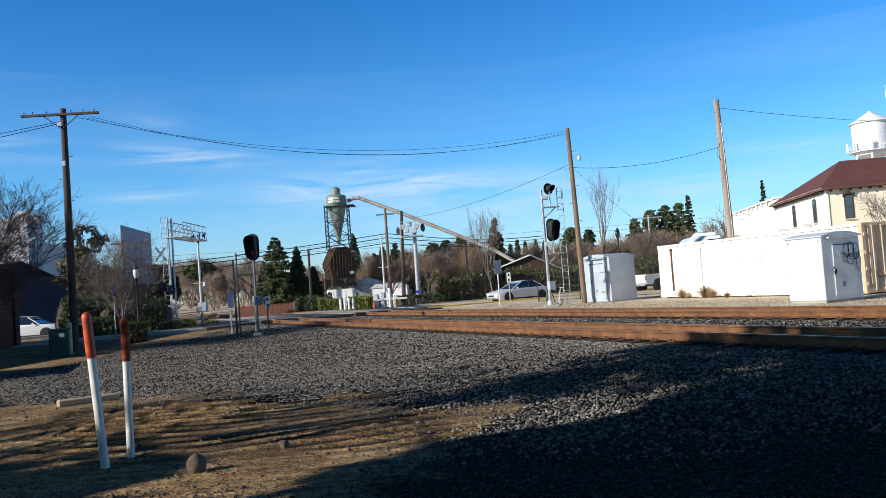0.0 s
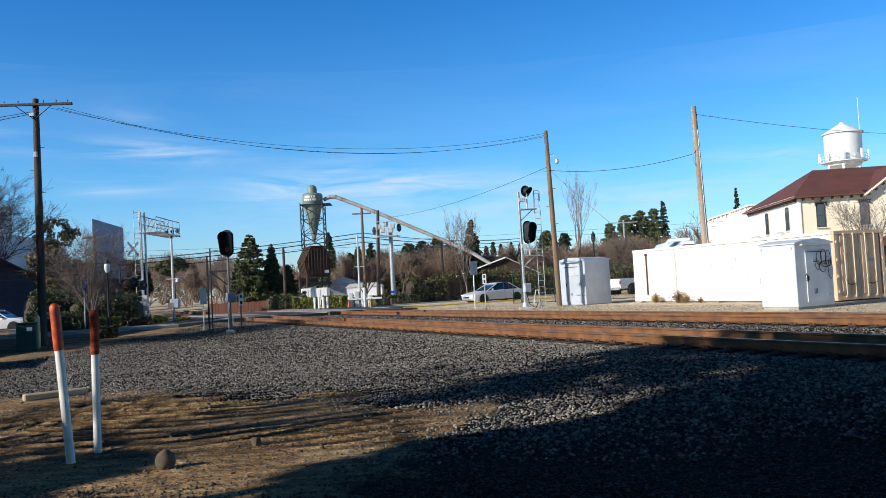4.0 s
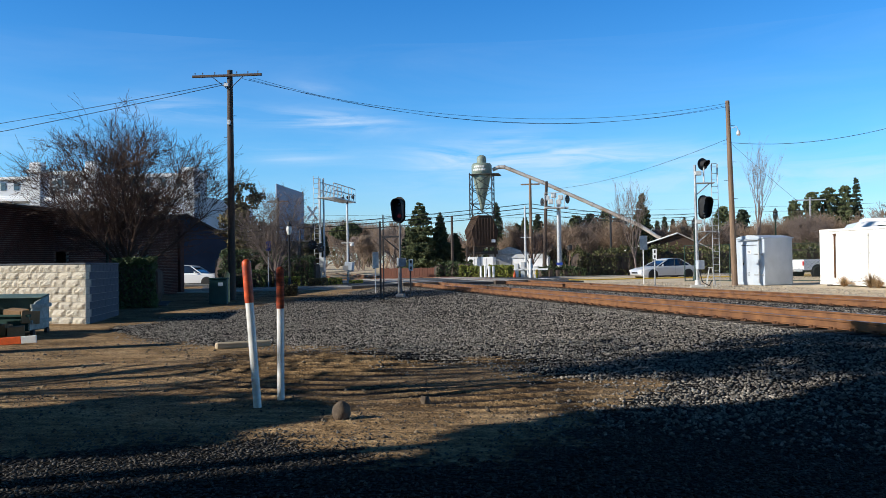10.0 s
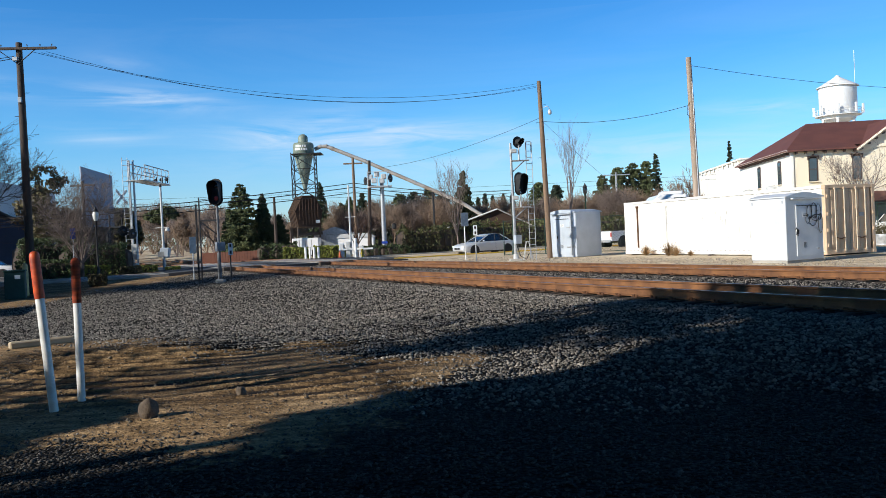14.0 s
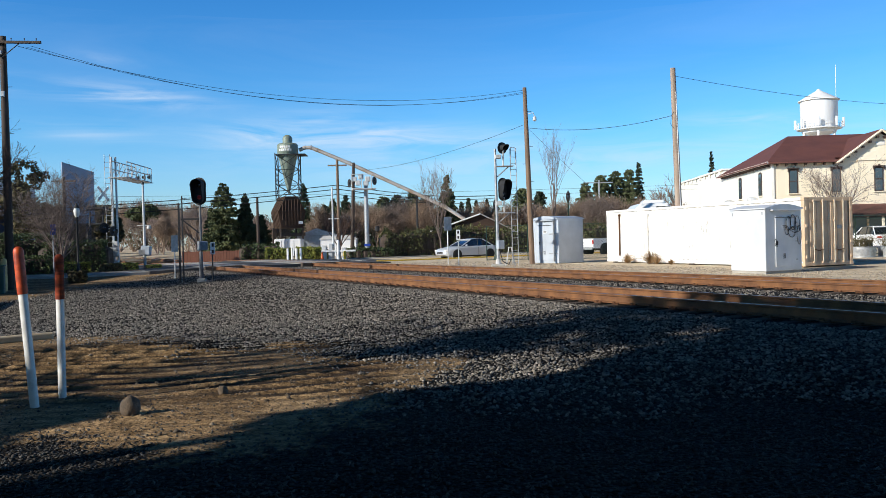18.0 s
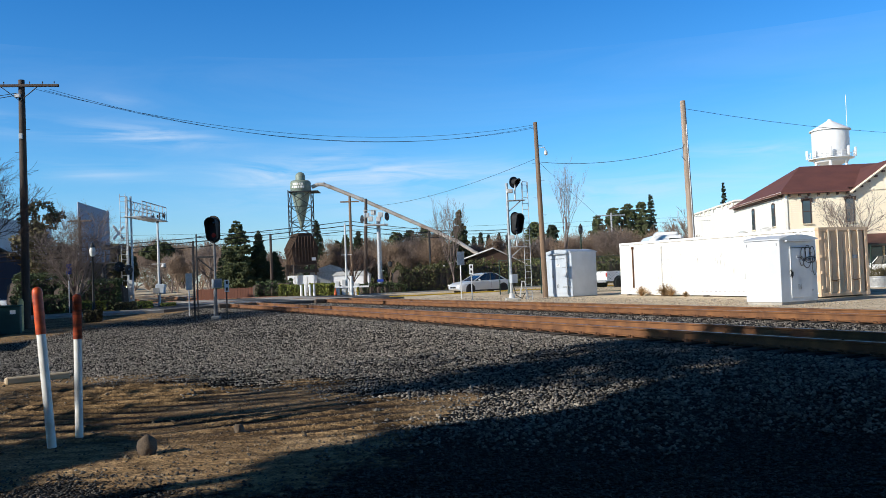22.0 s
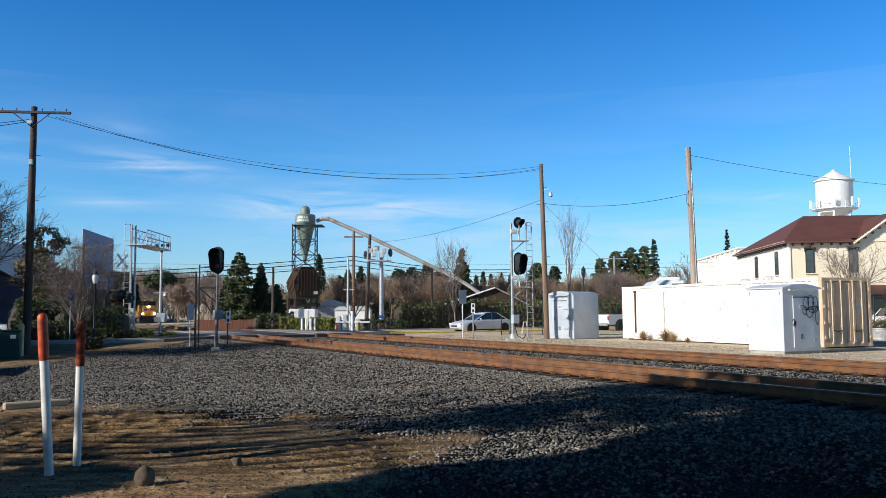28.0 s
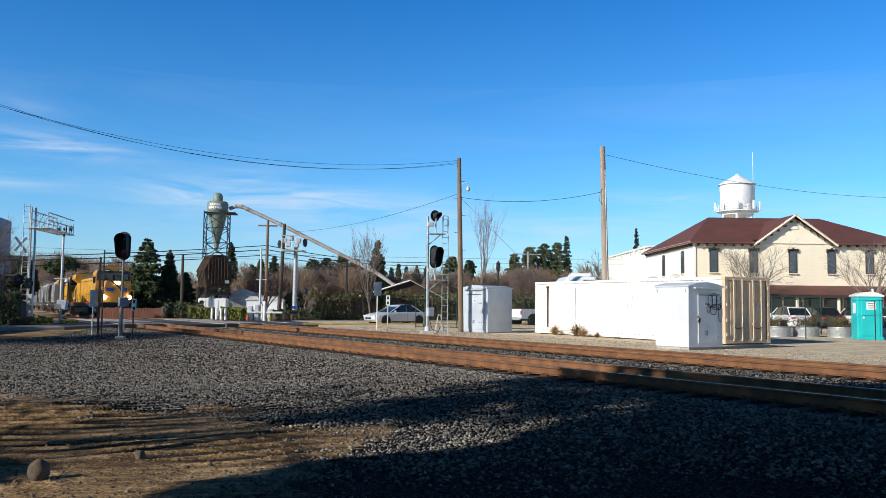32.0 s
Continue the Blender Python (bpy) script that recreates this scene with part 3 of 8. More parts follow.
def build_ground():
    sh = Shape()
    xs = [-900, -400, -200, -100, -60, -45] + [-34 + i * 1.0 for i in range(20)] + [-14 + i * 0.22 for i in range(119)] + [13 + i for i in range(30)] + [50, 70, 100, 200, 400, 900]
    ys = [-300, -100, -40, -15, -5] + [i * 0.22 for i in range(0, 33)] + [7.2 + i * 0.035 for i in range(180)] + [13.5 + i * 0.22 for i in range(50)] + [24.5 + i for i in range(45)] + [70 + 2 * i for i in range(20)] + [115, 130, 150, 180, 220, 300, 600, 1500]
    vs = [(x, y, ground_z(x, y)) for y in ys for x in xs]
    w = len(xs)
    fs = [(j * w + i, j * w + i + 1, (j + 1) * w + i + 1, (j + 1) * w + i) for j in range(len(ys) - 1) for i in range(w - 1)]
    ob = solid("ground", sh.add(vs, fs), ground_material(), "bare tan dirt with ruts giving way to dark crushed rock", "ground", kind="structure", smooth=True)
    layer = ob.data.color_attributes.new("cover", "FLOAT_COLOR", "POINT")
    tint = np.zeros((len(vs), 4), np.float32)
    tint[:, 3] = 1
    for i, (x, y, z) in enumerate(vs):
        n = x * N.x + y * N.y
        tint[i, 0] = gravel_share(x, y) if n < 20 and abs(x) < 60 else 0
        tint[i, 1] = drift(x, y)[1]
        tint[i, 2] = step(19.8, 20.6, n)
    layer.data.foreach_set("color", tint.ravel())
    return ob


build_ground()


def build_stones():
    rng = np.random.default_rng(5)
    # broken rock on the shoulder of the near track
    pts, size = [], []
    for _ in range(230000):
        s, n = rng.uniform(-6, 46), rng.uniform(-2.0, 10.9)
        if rng.random() > min(1.0, (14.0 / max(abs(s), 6)) ** 1.2):
            continue
        p = at(s, n)
        if p.x < -16 or p.y + 1.6 * noise.noise((p.x * 0.7, p.y * 0.7, 11)) + rng.uniform(-0.5, 0.5) < 7.9 or rng.random() > gravel_share(p.x, p.y):
            continue
        r = rng.uniform(0.013, 0.028) * (1.4 if rng.random() < 0.12 else 1)
        pts.append((p.x, p.y, ground_z(p.x, p.y) + r * 0.25))
        size.append(r)
    v, f = rocks(np.array(pts), np.array(size), rng)
    tagged(new("ballast", quick_mesh("ballast", v, f, STONE)), "loose grey crushed rock spread beside the rails", "gravel", kind="stuff")
    pts, size = [], []
    for _ in range(56000):
        s = rng.uniform(-6, 45)
        n = rng.choice((rng.uniform(10.6, 14.0), rng.uniform(14.0, 16.4), rng.uniform(16.2, 20.0)))
        p = at(s, n)
        r = rng.uniform(0.014, 0.029)
        pts.append((p.x, p.y, (0.165 if abs(abs(n - 14.965) - 2.735) < 1.3 else 0.19) + r * rng.uniform(0.1, 0.9)))
        size.append(r)
    v, f = rocks(np.array(pts), np.array(size), rng)
    tagged(new("track_ballast", quick_mesh("track_ballast", v, f, STONE)), "grey crushed rock packed between the rails", "gravel", kind="stuff")
    pts, size = [], []
    for _ in range(26000):
        x, y = rng.uniform(-11, 4), rng.uniform(3.5, 16)
        if noise.noise((x * 0.8, y * 1.1, 4)) < rng.uniform(-0.5, 0.25):
            continue
        if is_gravel(x, y):
            continue
        r = rng.uniform(0.004, 0.017) * (2.2 if rng.random() < 0.06 else 1)
        pts.append((x, y, ground_z(x, y) + r * 0.2))
        size.append(r)
    v, f = rocks(np.array(pts), np.array(size), rng)
    tagged(new("pebbles", quick_mesh("pebbles", v, f, material("dirt_pebble", (0.30, 0.23, 0.155), 0.9, other=(0.13, 0.10, 0.075), scale=5, fine=60, spread=0.85))),
           "brown clods and pebbles scattered over the dirt", "pebbles", kind="stuff")
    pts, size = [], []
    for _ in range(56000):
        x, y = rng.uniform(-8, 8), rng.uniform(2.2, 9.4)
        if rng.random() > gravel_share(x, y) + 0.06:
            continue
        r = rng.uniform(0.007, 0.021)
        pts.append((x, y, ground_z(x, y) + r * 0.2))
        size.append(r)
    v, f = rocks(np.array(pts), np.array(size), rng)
    tagged(new("scattered_rock", quick_mesh("scattered_rock", v, f, SHADEGRIT)), "scattered dark grit on the dirt, deepened for shade", "gravel", kind="stuff")

    pts, size = [], []
    for _ in range(9000):
        p = at(rng.uniform(0, 44), rng.uniform(20.0, 25.5))
        r = rng.uniform(0.012, 0.034)
        pts.append((p.x, p.y, ground_z(p.x, p.y) + r * 0.2))
        size.append(r)
    v, f = rocks(np.array(pts), np.array(size), rng)
    tagged(new("roadside_gravel", quick_mesh("roadside_gravel", v, f, material("pale_gravel", (0.50, 0.43, 0.34), 0.9, other=(0.26, 0.21, 0.16), scale=5, fine=60, spread=0.7))),
           "pale tan gravel strewn before the container", "gravel", kind="stuff")


build_stones()

RAIL_OUTLINE = [(-0.07, 0), (0.07, 0), (0.07, 0.012), (0.016, 0.032), (0.011, 0.045), (0.011, 0.125), (0.034, 0.138), (0.036, 0.165), (0.028, 0.172),
                (-0.028, 0.172), (-0.036, 0.165), (-0.034, 0.138), (-0.011, 0.125), (-0.011, 0.045), (-0.016, 0.032), (-0.07, 0.012)]


def track_line(n0, s):
    """Where a track runs: straight past the eye, turning a little to the far side past the crossing."""
    d = max(0.0, s - 70.0)
    return at(s, n0 + 0.092 * (d - 12.0 * (1 - math.exp(-d / 12.0))), 0.0)


def build_track(name, n0, label):
    root = thing(name, Matrix.Identity(4), label, "railway track", kind="structure")
    ss = [-45 + 5 * i for i in range(21)] + [58 + 3 * i for i in range(9)] + [88 + 8 * i for i in range(110)]
    for off in (-0.753, 0.753):
        sh, top = Shape(), Shape()
        rings, tops = [], []
        for s in ss:
            c, d = track_line(n0, s), track_line(n0, s + 0.5) - track_line(n0, s - 0.5)
            d.normalize()
            side = Vector((d.y, -d.x, 0))
            drop = rail_drop(s)
            rings.append([c + side * (off + x) + Vector((0, 0, RAIL_TOP - 0.172 + z + drop)) for x, z in RAIL_OUTLINE])
            tops.append([c + side * (off + x) + Vector((0, 0, RAIL_TOP + z + drop)) for x, z in ((-0.024, 0.0005), (-0.022, 0.003), (0.022, 0.003), (0.024, 0.0005))])
        k = len(RAIL_OUTLINE)
        sh.add([p for r in rings for p in r], [(i * k + j, i * k + (j + 1) % k, (i + 1) * k + (j + 1) % k, (i + 1) * k + j) for i in range(len(ss) - 1) for j in range(k)])
        rail = part("rail", sh, RUST, root, "rust-brown steel rail")
        top.add([p for r in tops for p in r], [(i * 4 + j, i * 4 + j + 1, i * 4 + 4 + j + 1, i * 4 + 4 + j) for i in range(len(ss) - 1) for j in range(3)])
        part("running_surface", top, RAILTOP, rail, "worn bright running surface of the rail")
    tie = Shape().box((0, 0, -0.09), (2.6, 0.22, 0.18), ch=0.012).mesh("tie", TIE)
    plate = Shape().box((0, 0, 0.008), (0.36, 0.19, 0.016), ch=0.004)
    for x in (-0.13, 0.13):
        for y in (-0.05, 0.05):
            plate.box((x, y, 0.026), (0.035, 0.03, 0.03), ch=0.006)
    plate = plate.mesh("tie_plate", PLATE)
    clip = Shape().box((0, 0, 0), (0.03, 0.07, 0.028), ch=0.006).mesh("rail_anchor", PLATE)
    rng = random.Random(int(n0 * 10))
    for i in range(96):
        s = -5 + i * 0.52
        c = at(s, n0, 0.212 + rng.uniform(-0.012, 0.008))
        ob = new("tie", tie)
        ob.parent, ob.matrix_basis = root, pose(*c, 0, 0, YAW + rng.uniform(-1, 1))
        for off in (-0.753, 0.753):
            pl = new("tie_plate", plate)
            pl.parent, pl.matrix_basis = root, pose(*at(s, n0 + off, 0.214), 0, 0, YAW)
            if i < 66:
                an = new("rail_anchor", clip)
                an.parent, an.matrix_basis = root, pose(*at(s + 0.14, n0 + off - 0.066, 0.250), 0, 0, YAW)
    for off in (-0.753, 0.753):
        part("joint_bar", Shape().box((0, 0, 0), (0.06, 0.9, 0.10), ch=0.01), PLATE, root, "dark bolted rail joint", m=pose(*at(43.6, n0 + off, 0.33), 0, 0, YAW))
    part("end_timber", Shape().box((0, 0, 0), (1.2, 0.3, 0.22), ch=0.03), TIE, root, m=pose(*at(45.0, n0, 0.31), 0, 0, YAW))
    for off in (-1.15, 1.15):
        part("end_timber", Shape().box((0, 0, 0), (0.6, 0.3, 0.22), ch=0.03), TIE, root, m=pose(*at(45.0, n0 + off, 0.31), 0, 0, YAW))
    return root


build_track("track_1", 12.23, "rusty railway track on timber ties in grey ballast")
build_track("track_2", 17.70, "second rusty railway track on timber ties in ballast")


def slab(name, s0, s1, n0, n1, zs, mat, label, category, kind="structure", parent=None, thick=0.25):
    """A paved strip between s0 and s1; zs gives its height over n as rows of (n, z)."""
    sh = Shape()
    rows = [(n, z) for n, z in zs if n0 <= n <= n1]
    k = len(rows)
    vs = [at(s, n, z) for s in (s0, s1) for n, z in rows] + [at(s, n, z - thick) for s in (s0, s1) for n, z in rows]
    fs = []
    for i in range(k - 1):
        fs += [(i, k + i, k + i + 1, i + 1), (2 * k + i, 2 * k + i + 1, 3 * k + i + 1, 3 * k + i), (i, i + 1, 2 * k + i + 1, 2 * k + i), (k + i + 1, k + i, 3 * k + i, 3 * k + i + 1)]
    fs += [(0, 2 * k, 3 * k, k), (k - 1, 2 * k - 1, 4 * k - 1, 3 * k - 1)]
    sh.add(vs, fs)
    return solid(name, sh, mat, label, category, kind=kind) if not parent else part(name, sh, mat, parent, label)


ROAD_Z = [(-70, 0.02), (-30, 0.03), (0, 0.10), (5, 0.18), (8, 0.28), (10.8, 0.37), (13.7, 0.375), (16.2, 0.375), (19.2, 0.37), (22, 0.30), (26, 0.20), (32, 0.13), (60, 0.10), (90, 0.08)]
slab("road", 49.6, 58.6, -70, 90, ROAD_Z, ASPHALT, "grey asphalt street crossing the tracks", "road")
slab("pavement", 45.2, 49.595, 8, 22, [(8, 0.27), (10.8, 0.362), (13.7, 0.366), (19.2, 0.362), (22, 0.29)], ASPHALT, "worn asphalt footpath over the tracks", "pavement")
# concrete crossing panels between the rails
lc = thing("level_crossing", Matrix.Identity(4), "pale concrete level crossing panels between steel rails", "level crossing", kind="structure")
for n0, tag in ((12.23, "crossing_panel"), (17.70, "crossing_panel")):
    for off, w in ((0, 1.28), (-1.15, 0.60), (1.15, 0.60)):
        for i in range(4):
            s = 46.5 + i * 3.2
            part(tag, Shape().box((0, 0, 0), (w, 3.15, 0.05), ch=0.012), CONCRETE, lc, m=pose(*at(s + 0.4, n0 + off, 0.365), 0, 0, YAW))


def kerb(name, s, n0, n1, z, mat, label, step_n=2.0):
    root = thing(name, Matrix.Identity(4), label, "kerb", kind="structure")
    k = max(1, round((n1 - n0) / step_n))
    ln = (n1 - n0) / k
    me = Shape().box((0, 0, 0), (ln - 0.012, 0.18, 0.30), ch=0.02).mesh("kerb_stone", mat)
    for i in range(k):
        ob = new("kerb_stone", me)
        ob.parent, ob.matrix_basis = root, pose(*at(s, n0 + ln * (i + 0.5), z), 0, 0, YAW)
    return root


kerb("kerb_near", 49.45, 23.0, 45.0, 0.13, YELLOW, "yellow-painted concrete kerb along the street")
kerb("kerb_far", 58.7, 21.0, 45.0, 0.14, CONCRETE, "grey concrete kerb on the far side")
kerb("kerb_island", 46.6, -14.0, 8.0, 0.14, CONCRETE, "pale concrete kerb round the planted strip")
kerb("kerb_far_west", 58.7, -40.0, 9.0, 0.10, CONCRETE, "grey concrete kerb on the far side")
slab("island_soil", 46.7, 49.5, -14, 8, [(-14, 0.14), (-5, 0.16), (3, 0.20), (8, 0.26)], DIRT, "brown soil of the planted strip", "soil")
slab("island_path", 45.3, 46.5, -14, 8, [(-14, 0.10), (-5, 0.13), (3, 0.18), (8, 0.25)], CONCRETE, "pale concrete path beside the kerb", "pavement")
slab("car_park", 33.6, 45.0, -60, -1.2, [(-60, 0.03), (-30, 0.035), (-12, 0.04), (-1.2, 0.05)], ASPHALT, "dark asphalt car park beside brick building", "pavement", thick=0.2)
solid("white_stop_line", Shape().box((0, 0, 0), (0.35, 3.4, 0.012)), SIGNWHITE, "worn white painted stop line on asphalt", "road marking", pose(*at(52, 22.5, 0.298), 0, 3.0, YAW), kind="structure")


# ---- plants ----
def grow(sh, start, way, length, radius, depth, rng, spread=0.55, up=0.12, kids=(2, 4), shrink=0.72, thin=0.62, sides=4, least=0.004, bend=0.12):
    """A limb and all that branches from it, as tapered tubes."""
    pts, rad, d, p = [Vector(start)], [radius], Vector(way).normalized(), Vector(start)
    segs = 3 if depth > 1 else 2
    for i in range(segs):
        d = (d + Vector((rng.gauss(0, bend), rng.gauss(0, bend), rng.gauss(0, bend) + up * 0.4))).normalized()
        p = p + d * length / segs
        pts.append(p.copy())
        rad.append(max(least, radius * (1 - (1 - thin) * (i + 1) / segs)))
    sh.tube(pts, rad, sides if radius > 0.02 else 3)
    if depth <= 0:
        return
    for _ in range(rng.randint(*kids)):
        k = rng.uniform(0.45, 1.0)
        q = pts[0].lerp(pts[-1], k) if segs == 1 else pts[min(segs, 1 + int(k * segs - 0.01))].lerp(pts[max(0, int(k * segs - 0.01))], 1 - (k * segs) % 1 if k < 1 else 0)
        a, e = rng.uniform(0, 2 * math.pi), rng.gauss(spread, 0.15)
        o = d.orthogonal().normalized()
        o = Matrix.Rotation(a, 3, d) @ o
        w = (d * math.cos(e) + o * math.sin(e) + Vector((0, 0, up))).normalized()
        grow(sh, q, w, length * shrink * rng.uniform(0.75, 1.2), rad[-1] * rng.uniform(0.7, 1.0), depth - 1, rng, spread, up, kids, shrink, thin, sides, least, bend)


def bare_tree(name, base, height, trunk_h, trunk_r, label, mat, seed, limbs=6, depth=4, spread=0.5, lean=0.75, up=0.12, kids=(2, 4), least=0.004, group=""):
    rng = random.Random(seed)
    root = thing(name, Matrix.Translation(base), label, "tree", group)
    tr = Shape()
    pts = [Vector((0, 0, -0.1)), Vector((rng.uniform(-.04, .04), rng.uniform(-.04, .04), trunk_h * 0.5)), Vector((rng.uniform(-.08, .08), rng.uniform(-.08, .08), trunk_h))]
    tr.tube(pts, [trunk_r * 1.25, trunk_r, trunk_r * 0.85], 9)
    part("trunk", tr, mat, root, smooth=True)
    cr = Shape()
    for i in range(limbs):
        a = 2 * math.pi * i / limbs + rng.uniform(-0.4, 0.4)
        e = rng.uniform(0.25, 1.0) * lean
        w = Vector((math.cos(a) * math.sin(e), math.sin(a) * math.sin(e), math.cos(e)))
        grow(cr, pts[2] - Vector((0, 0, rng.uniform(0, trunk_h * 0.25))), w, (height - trunk_h) * 0.40, trunk_r * 0.55, depth, rng, spread, up, kids, 0.72, 0.6, 5, least)
    part("crown", cr, mat, root, "bare twiggy crown")
    return root


def leaf_cloud(centres, radii, count, size, rng, flat=1.0):
    """Small leaf faces strewn through blobs."""
    k = len(centres)
    c, r = np.array(centres, float), np.array(radii, float)
    w = r ** 2
    pick = rng.choice(k, count, p=w / w.sum())
    d = rng.normal(0, 1, (count, 3))
    d /= np.linalg.norm(d, axis=1, keepdims=True)
    pos = c[pick] + d * r[pick][:, None] * (rng.uniform(0.45, 1.05, (count, 1)) ** 0.6) * np.array([1, 1, flat])
    u = rng.normal(0, 1, (count, 3))
    u /= np.linalg.norm(u, axis=1, keepdims=True)
    w2 = np.cross(u, d + 0.6 * rng.normal(0, 1, (count, 3)))
    w2 /= np.linalg.norm(w2, axis=1, keepdims=True) + 1e-9
    s = size * rng.uniform(0.6, 1.4, (count, 1))
    v = np.stack([pos - u * s, pos + w2 * s * 0.55, pos + u * s, pos - w2 * s * 0.55], 1).reshape(-1, 3)
    return v, np.arange(4 * count).reshape(-1, 4)


def vase_tree(base, height, radius, label, mat, seed, lift=0.0, least=0.006, stout=1.0, steep=1.0, shoots=6):
    """Many stems that rise from one foot and fan out, with long arching shoots."""
    rng = random.Random(seed)
    root = thing("bare_tree", Matrix.Translation(base), label, "tree")
    stems, crown = Shape(), Shape()
    for i in range(15):
        a = 2 * math.pi * i / 15 + rng.uniform(-0.25, 0.25)
        e = (0.10, 0.95, 0.5, 0.72, 0.32)[i % 5] * rng.uniform(0.85, 1.1) * steep
        ln = height * (0.46 if e < 0.6 else 0.40)
        p, d = Vector((math.cos(a) * 0.10 * stout, math.sin(a) * 0.10 * stout, lift)), Vector((math.cos(a) * math.sin(e), math.sin(a) * math.sin(e), math.cos(e)))
        pts = [p]
        for j in range(6):
            d = (d + Vector((rng.gauss(0, 0.06), rng.gauss(0, 0.06), 0.05))).normalized()
            pts.append(pts[-1] + d * ln * 0.27)
        stems.tube(pts, [k * stout for k in (0.075, 0.062, 0.05, 0.04, 0.03, 0.022, 0.012)], 6)
        for j in range(2, 7):
            for _ in range(shoots):
                q = pts[j - 1].lerp(pts[j], rng.random())
                b = rng.uniform(0, 6.28)
                o = Matrix.Rotation(b, 3, d) @ d.orthogonal().normalized()
                w = (d + o * rng.uniform(0.45, 1.0) + Vector((0, 0, 0.12))).normalized()
                grow(crown, q, w, height * rng.uniform(0.10, 0.17), 0.016 * stout, 3, rng, 0.50, 0.07, (2, 4), 0.76, 0.6, 3, least, 0.16)
    top = max(v[2] for v in crown.v)
    wide = sorted(math.hypot(v[0], v[1]) for v in crown.v)[int(len(crown.v) * 0.95)]
    for sh in (stems, crown):
        sh.v = [(x * radius / wide, y * radius / wide, z * height / top) for x, y, z in sh.v]
    if lift:
        stems.tube([(0, 0, -0.1), (0.02, 0, lift * 0.5), (0, 0.02, lift * 1.15)], [0.15 * stout, 0.13 * stout, 0.14 * stout], 9)
    part("trunk", stems, mat, root, smooth=True)
    part("crown", crown, mat, root, "bare twiggy crown")
    return root


def leafy_tree(name, base, height, crown_r, crown_z, label, mat, seed, blobs=60, count=6000, size=0.14, trunk_r=0.2, group="", bark=None):
    rng, nr = random.Random(seed), np.random.default_rng(seed)
    root = thing(name, Matrix.Translation(base), label, "tree", group)
    tr = Shape().tube([(0, 0, -0.2), (0.05, 0, crown_z * 0.6), (0, 0.05, height * 0.8)], [trunk_r * 1.2, trunk_r, trunk_r * 0.3], 8)
    for i in range(9):
        a, z = rng.uniform(0, 6.28), rng.uniform(crown_z * 0.7, height * 0.75)
        tr.tube([(0, 0, z), (math.cos(a) * crown_r * 0.4, math.sin(a) * crown_r * 0.4, z + 0.5), (math.cos(a) * crown_r * 0.75, math.sin(a) * crown_r * 0.75, z + 0.8)], [trunk_r * 0.4, trunk_r * 0.25, 0.02], 5)
    part("trunk", tr, bark or DARKPOLE, root, smooth=True)
    cs, rs = [], []
    mid, half = (height + crown_z) / 2, (height - crown_z) / 2
    for i in range(blobs):
        zz = rng.uniform(-1, 1)
        ring = math.sqrt(max(0.05, 1 - zz * zz)) * crown_r * rng.uniform(0.2, 0.85)
        a = rng.uniform(0, 6.28)
        cs.append((math.cos(a) * ring, math.sin(a) * ring, mid + zz * half * 0.82))
        rs.append(crown_r * rng.uniform(0.12, 0.27))
    v, f = leaf_cloud(cs, rs, count, size, nr, 0.8)
    ob = new("crown", quick_mesh("crown", v, f, mat))
    ob.parent = root
    return root


def loose_leaves(p, size, nr):
    """Leaf faces turned every way at the places p."""
    c = len(p)
    u, w = nr.normal(0, 1, (c, 3)), nr.normal(0, 1, (c, 3))
    u /= np.linalg.norm(u, axis=1, keepdims=True)
    w = np.cross(u, w)
    w /= np.linalg.norm(w, axis=1, keepdims=True)
    s = size * nr.uniform(0.5, 1.4, (c, 1))
    v = np.stack([p - u * s, p + w * s * 0.5, p + u * s, p - w * s * 0.5], 1).reshape(-1, 3)
    return v, np.arange(4 * c).reshape(-1, 4)


def conifer(name, base, height, radius, label, mat, seed, count=7000, size=0.22, open_below=0.06, group="", power=0.8):
    """Boughs in rough whorls, each a spray of needles that droops and thins towards its tip."""
    rng, nr = random.Random(seed), np.random.default_rng(seed)
    root = thing(name, Matrix.Translation(base), label, "tree", group)
    tr = Shape().tube([(0, 0, -0.2), (0, 0, height * 0.5), (0, 0, height * 0.98)], [height * 0.022, height * 0.014, 0.02], 8)
    boughs = []
    k = open_below
    while k < 0.985:
        lean = rng.uniform(0, 6.28)
        for j in range(rng.randint(4, 6)):
            a = lean + j * 1.2 + rng.uniform(-0.4, 0.4)
            r = radius * ((1 - k) ** power * rng.uniform(0.62, 1.18) + 0.03)
            boughs.append((a, k + rng.uniform(-0.012, 0.012), r, rng.uniform(0.05, 0.30)))
            tr.tube([(0, 0, height * k), (math.cos(a) * r * 0.85, math.sin(a) * r * 0.85, height * k + 0.1 * r)], [0.03, 0.008], 3)
        k += rng.uniform(0.022, 0.042)
    part("trunk", tr, DARKPOLE, root)
    bo = np.array(boughs)
    w = bo[:, 2] + 0.12 * radius
    pick = bo[nr.choice(len(bo), count, p=w / w.sum())]
    q = nr.uniform(0.08, 1.0, count) ** 0.75
    side = nr.normal(0, 1, count) * 0.20 * pick[:, 2] * (1.15 - q)
    x = np.cos(pick[:, 0]) * pick[:, 2] * q - np.sin(pick[:, 0]) * side
    y = np.sin(pick[:, 0]) * pick[:, 2] * q + np.cos(pick[:, 0]) * side
    z = pick[:, 1] * height + pick[:, 2] * (0.16 * q - pick[:, 3] * q * q) - np.abs(nr.normal(0, 0.10, count)) * (0.4 + 0.6 * pick[:, 2])
    v, f = loose_leaves(np.stack([x, y, np.minimum(z, height)], 1), size, nr)
    ob = new("crown", quick_mesh("crown", v, f, mat))
    ob.parent = root
    return root


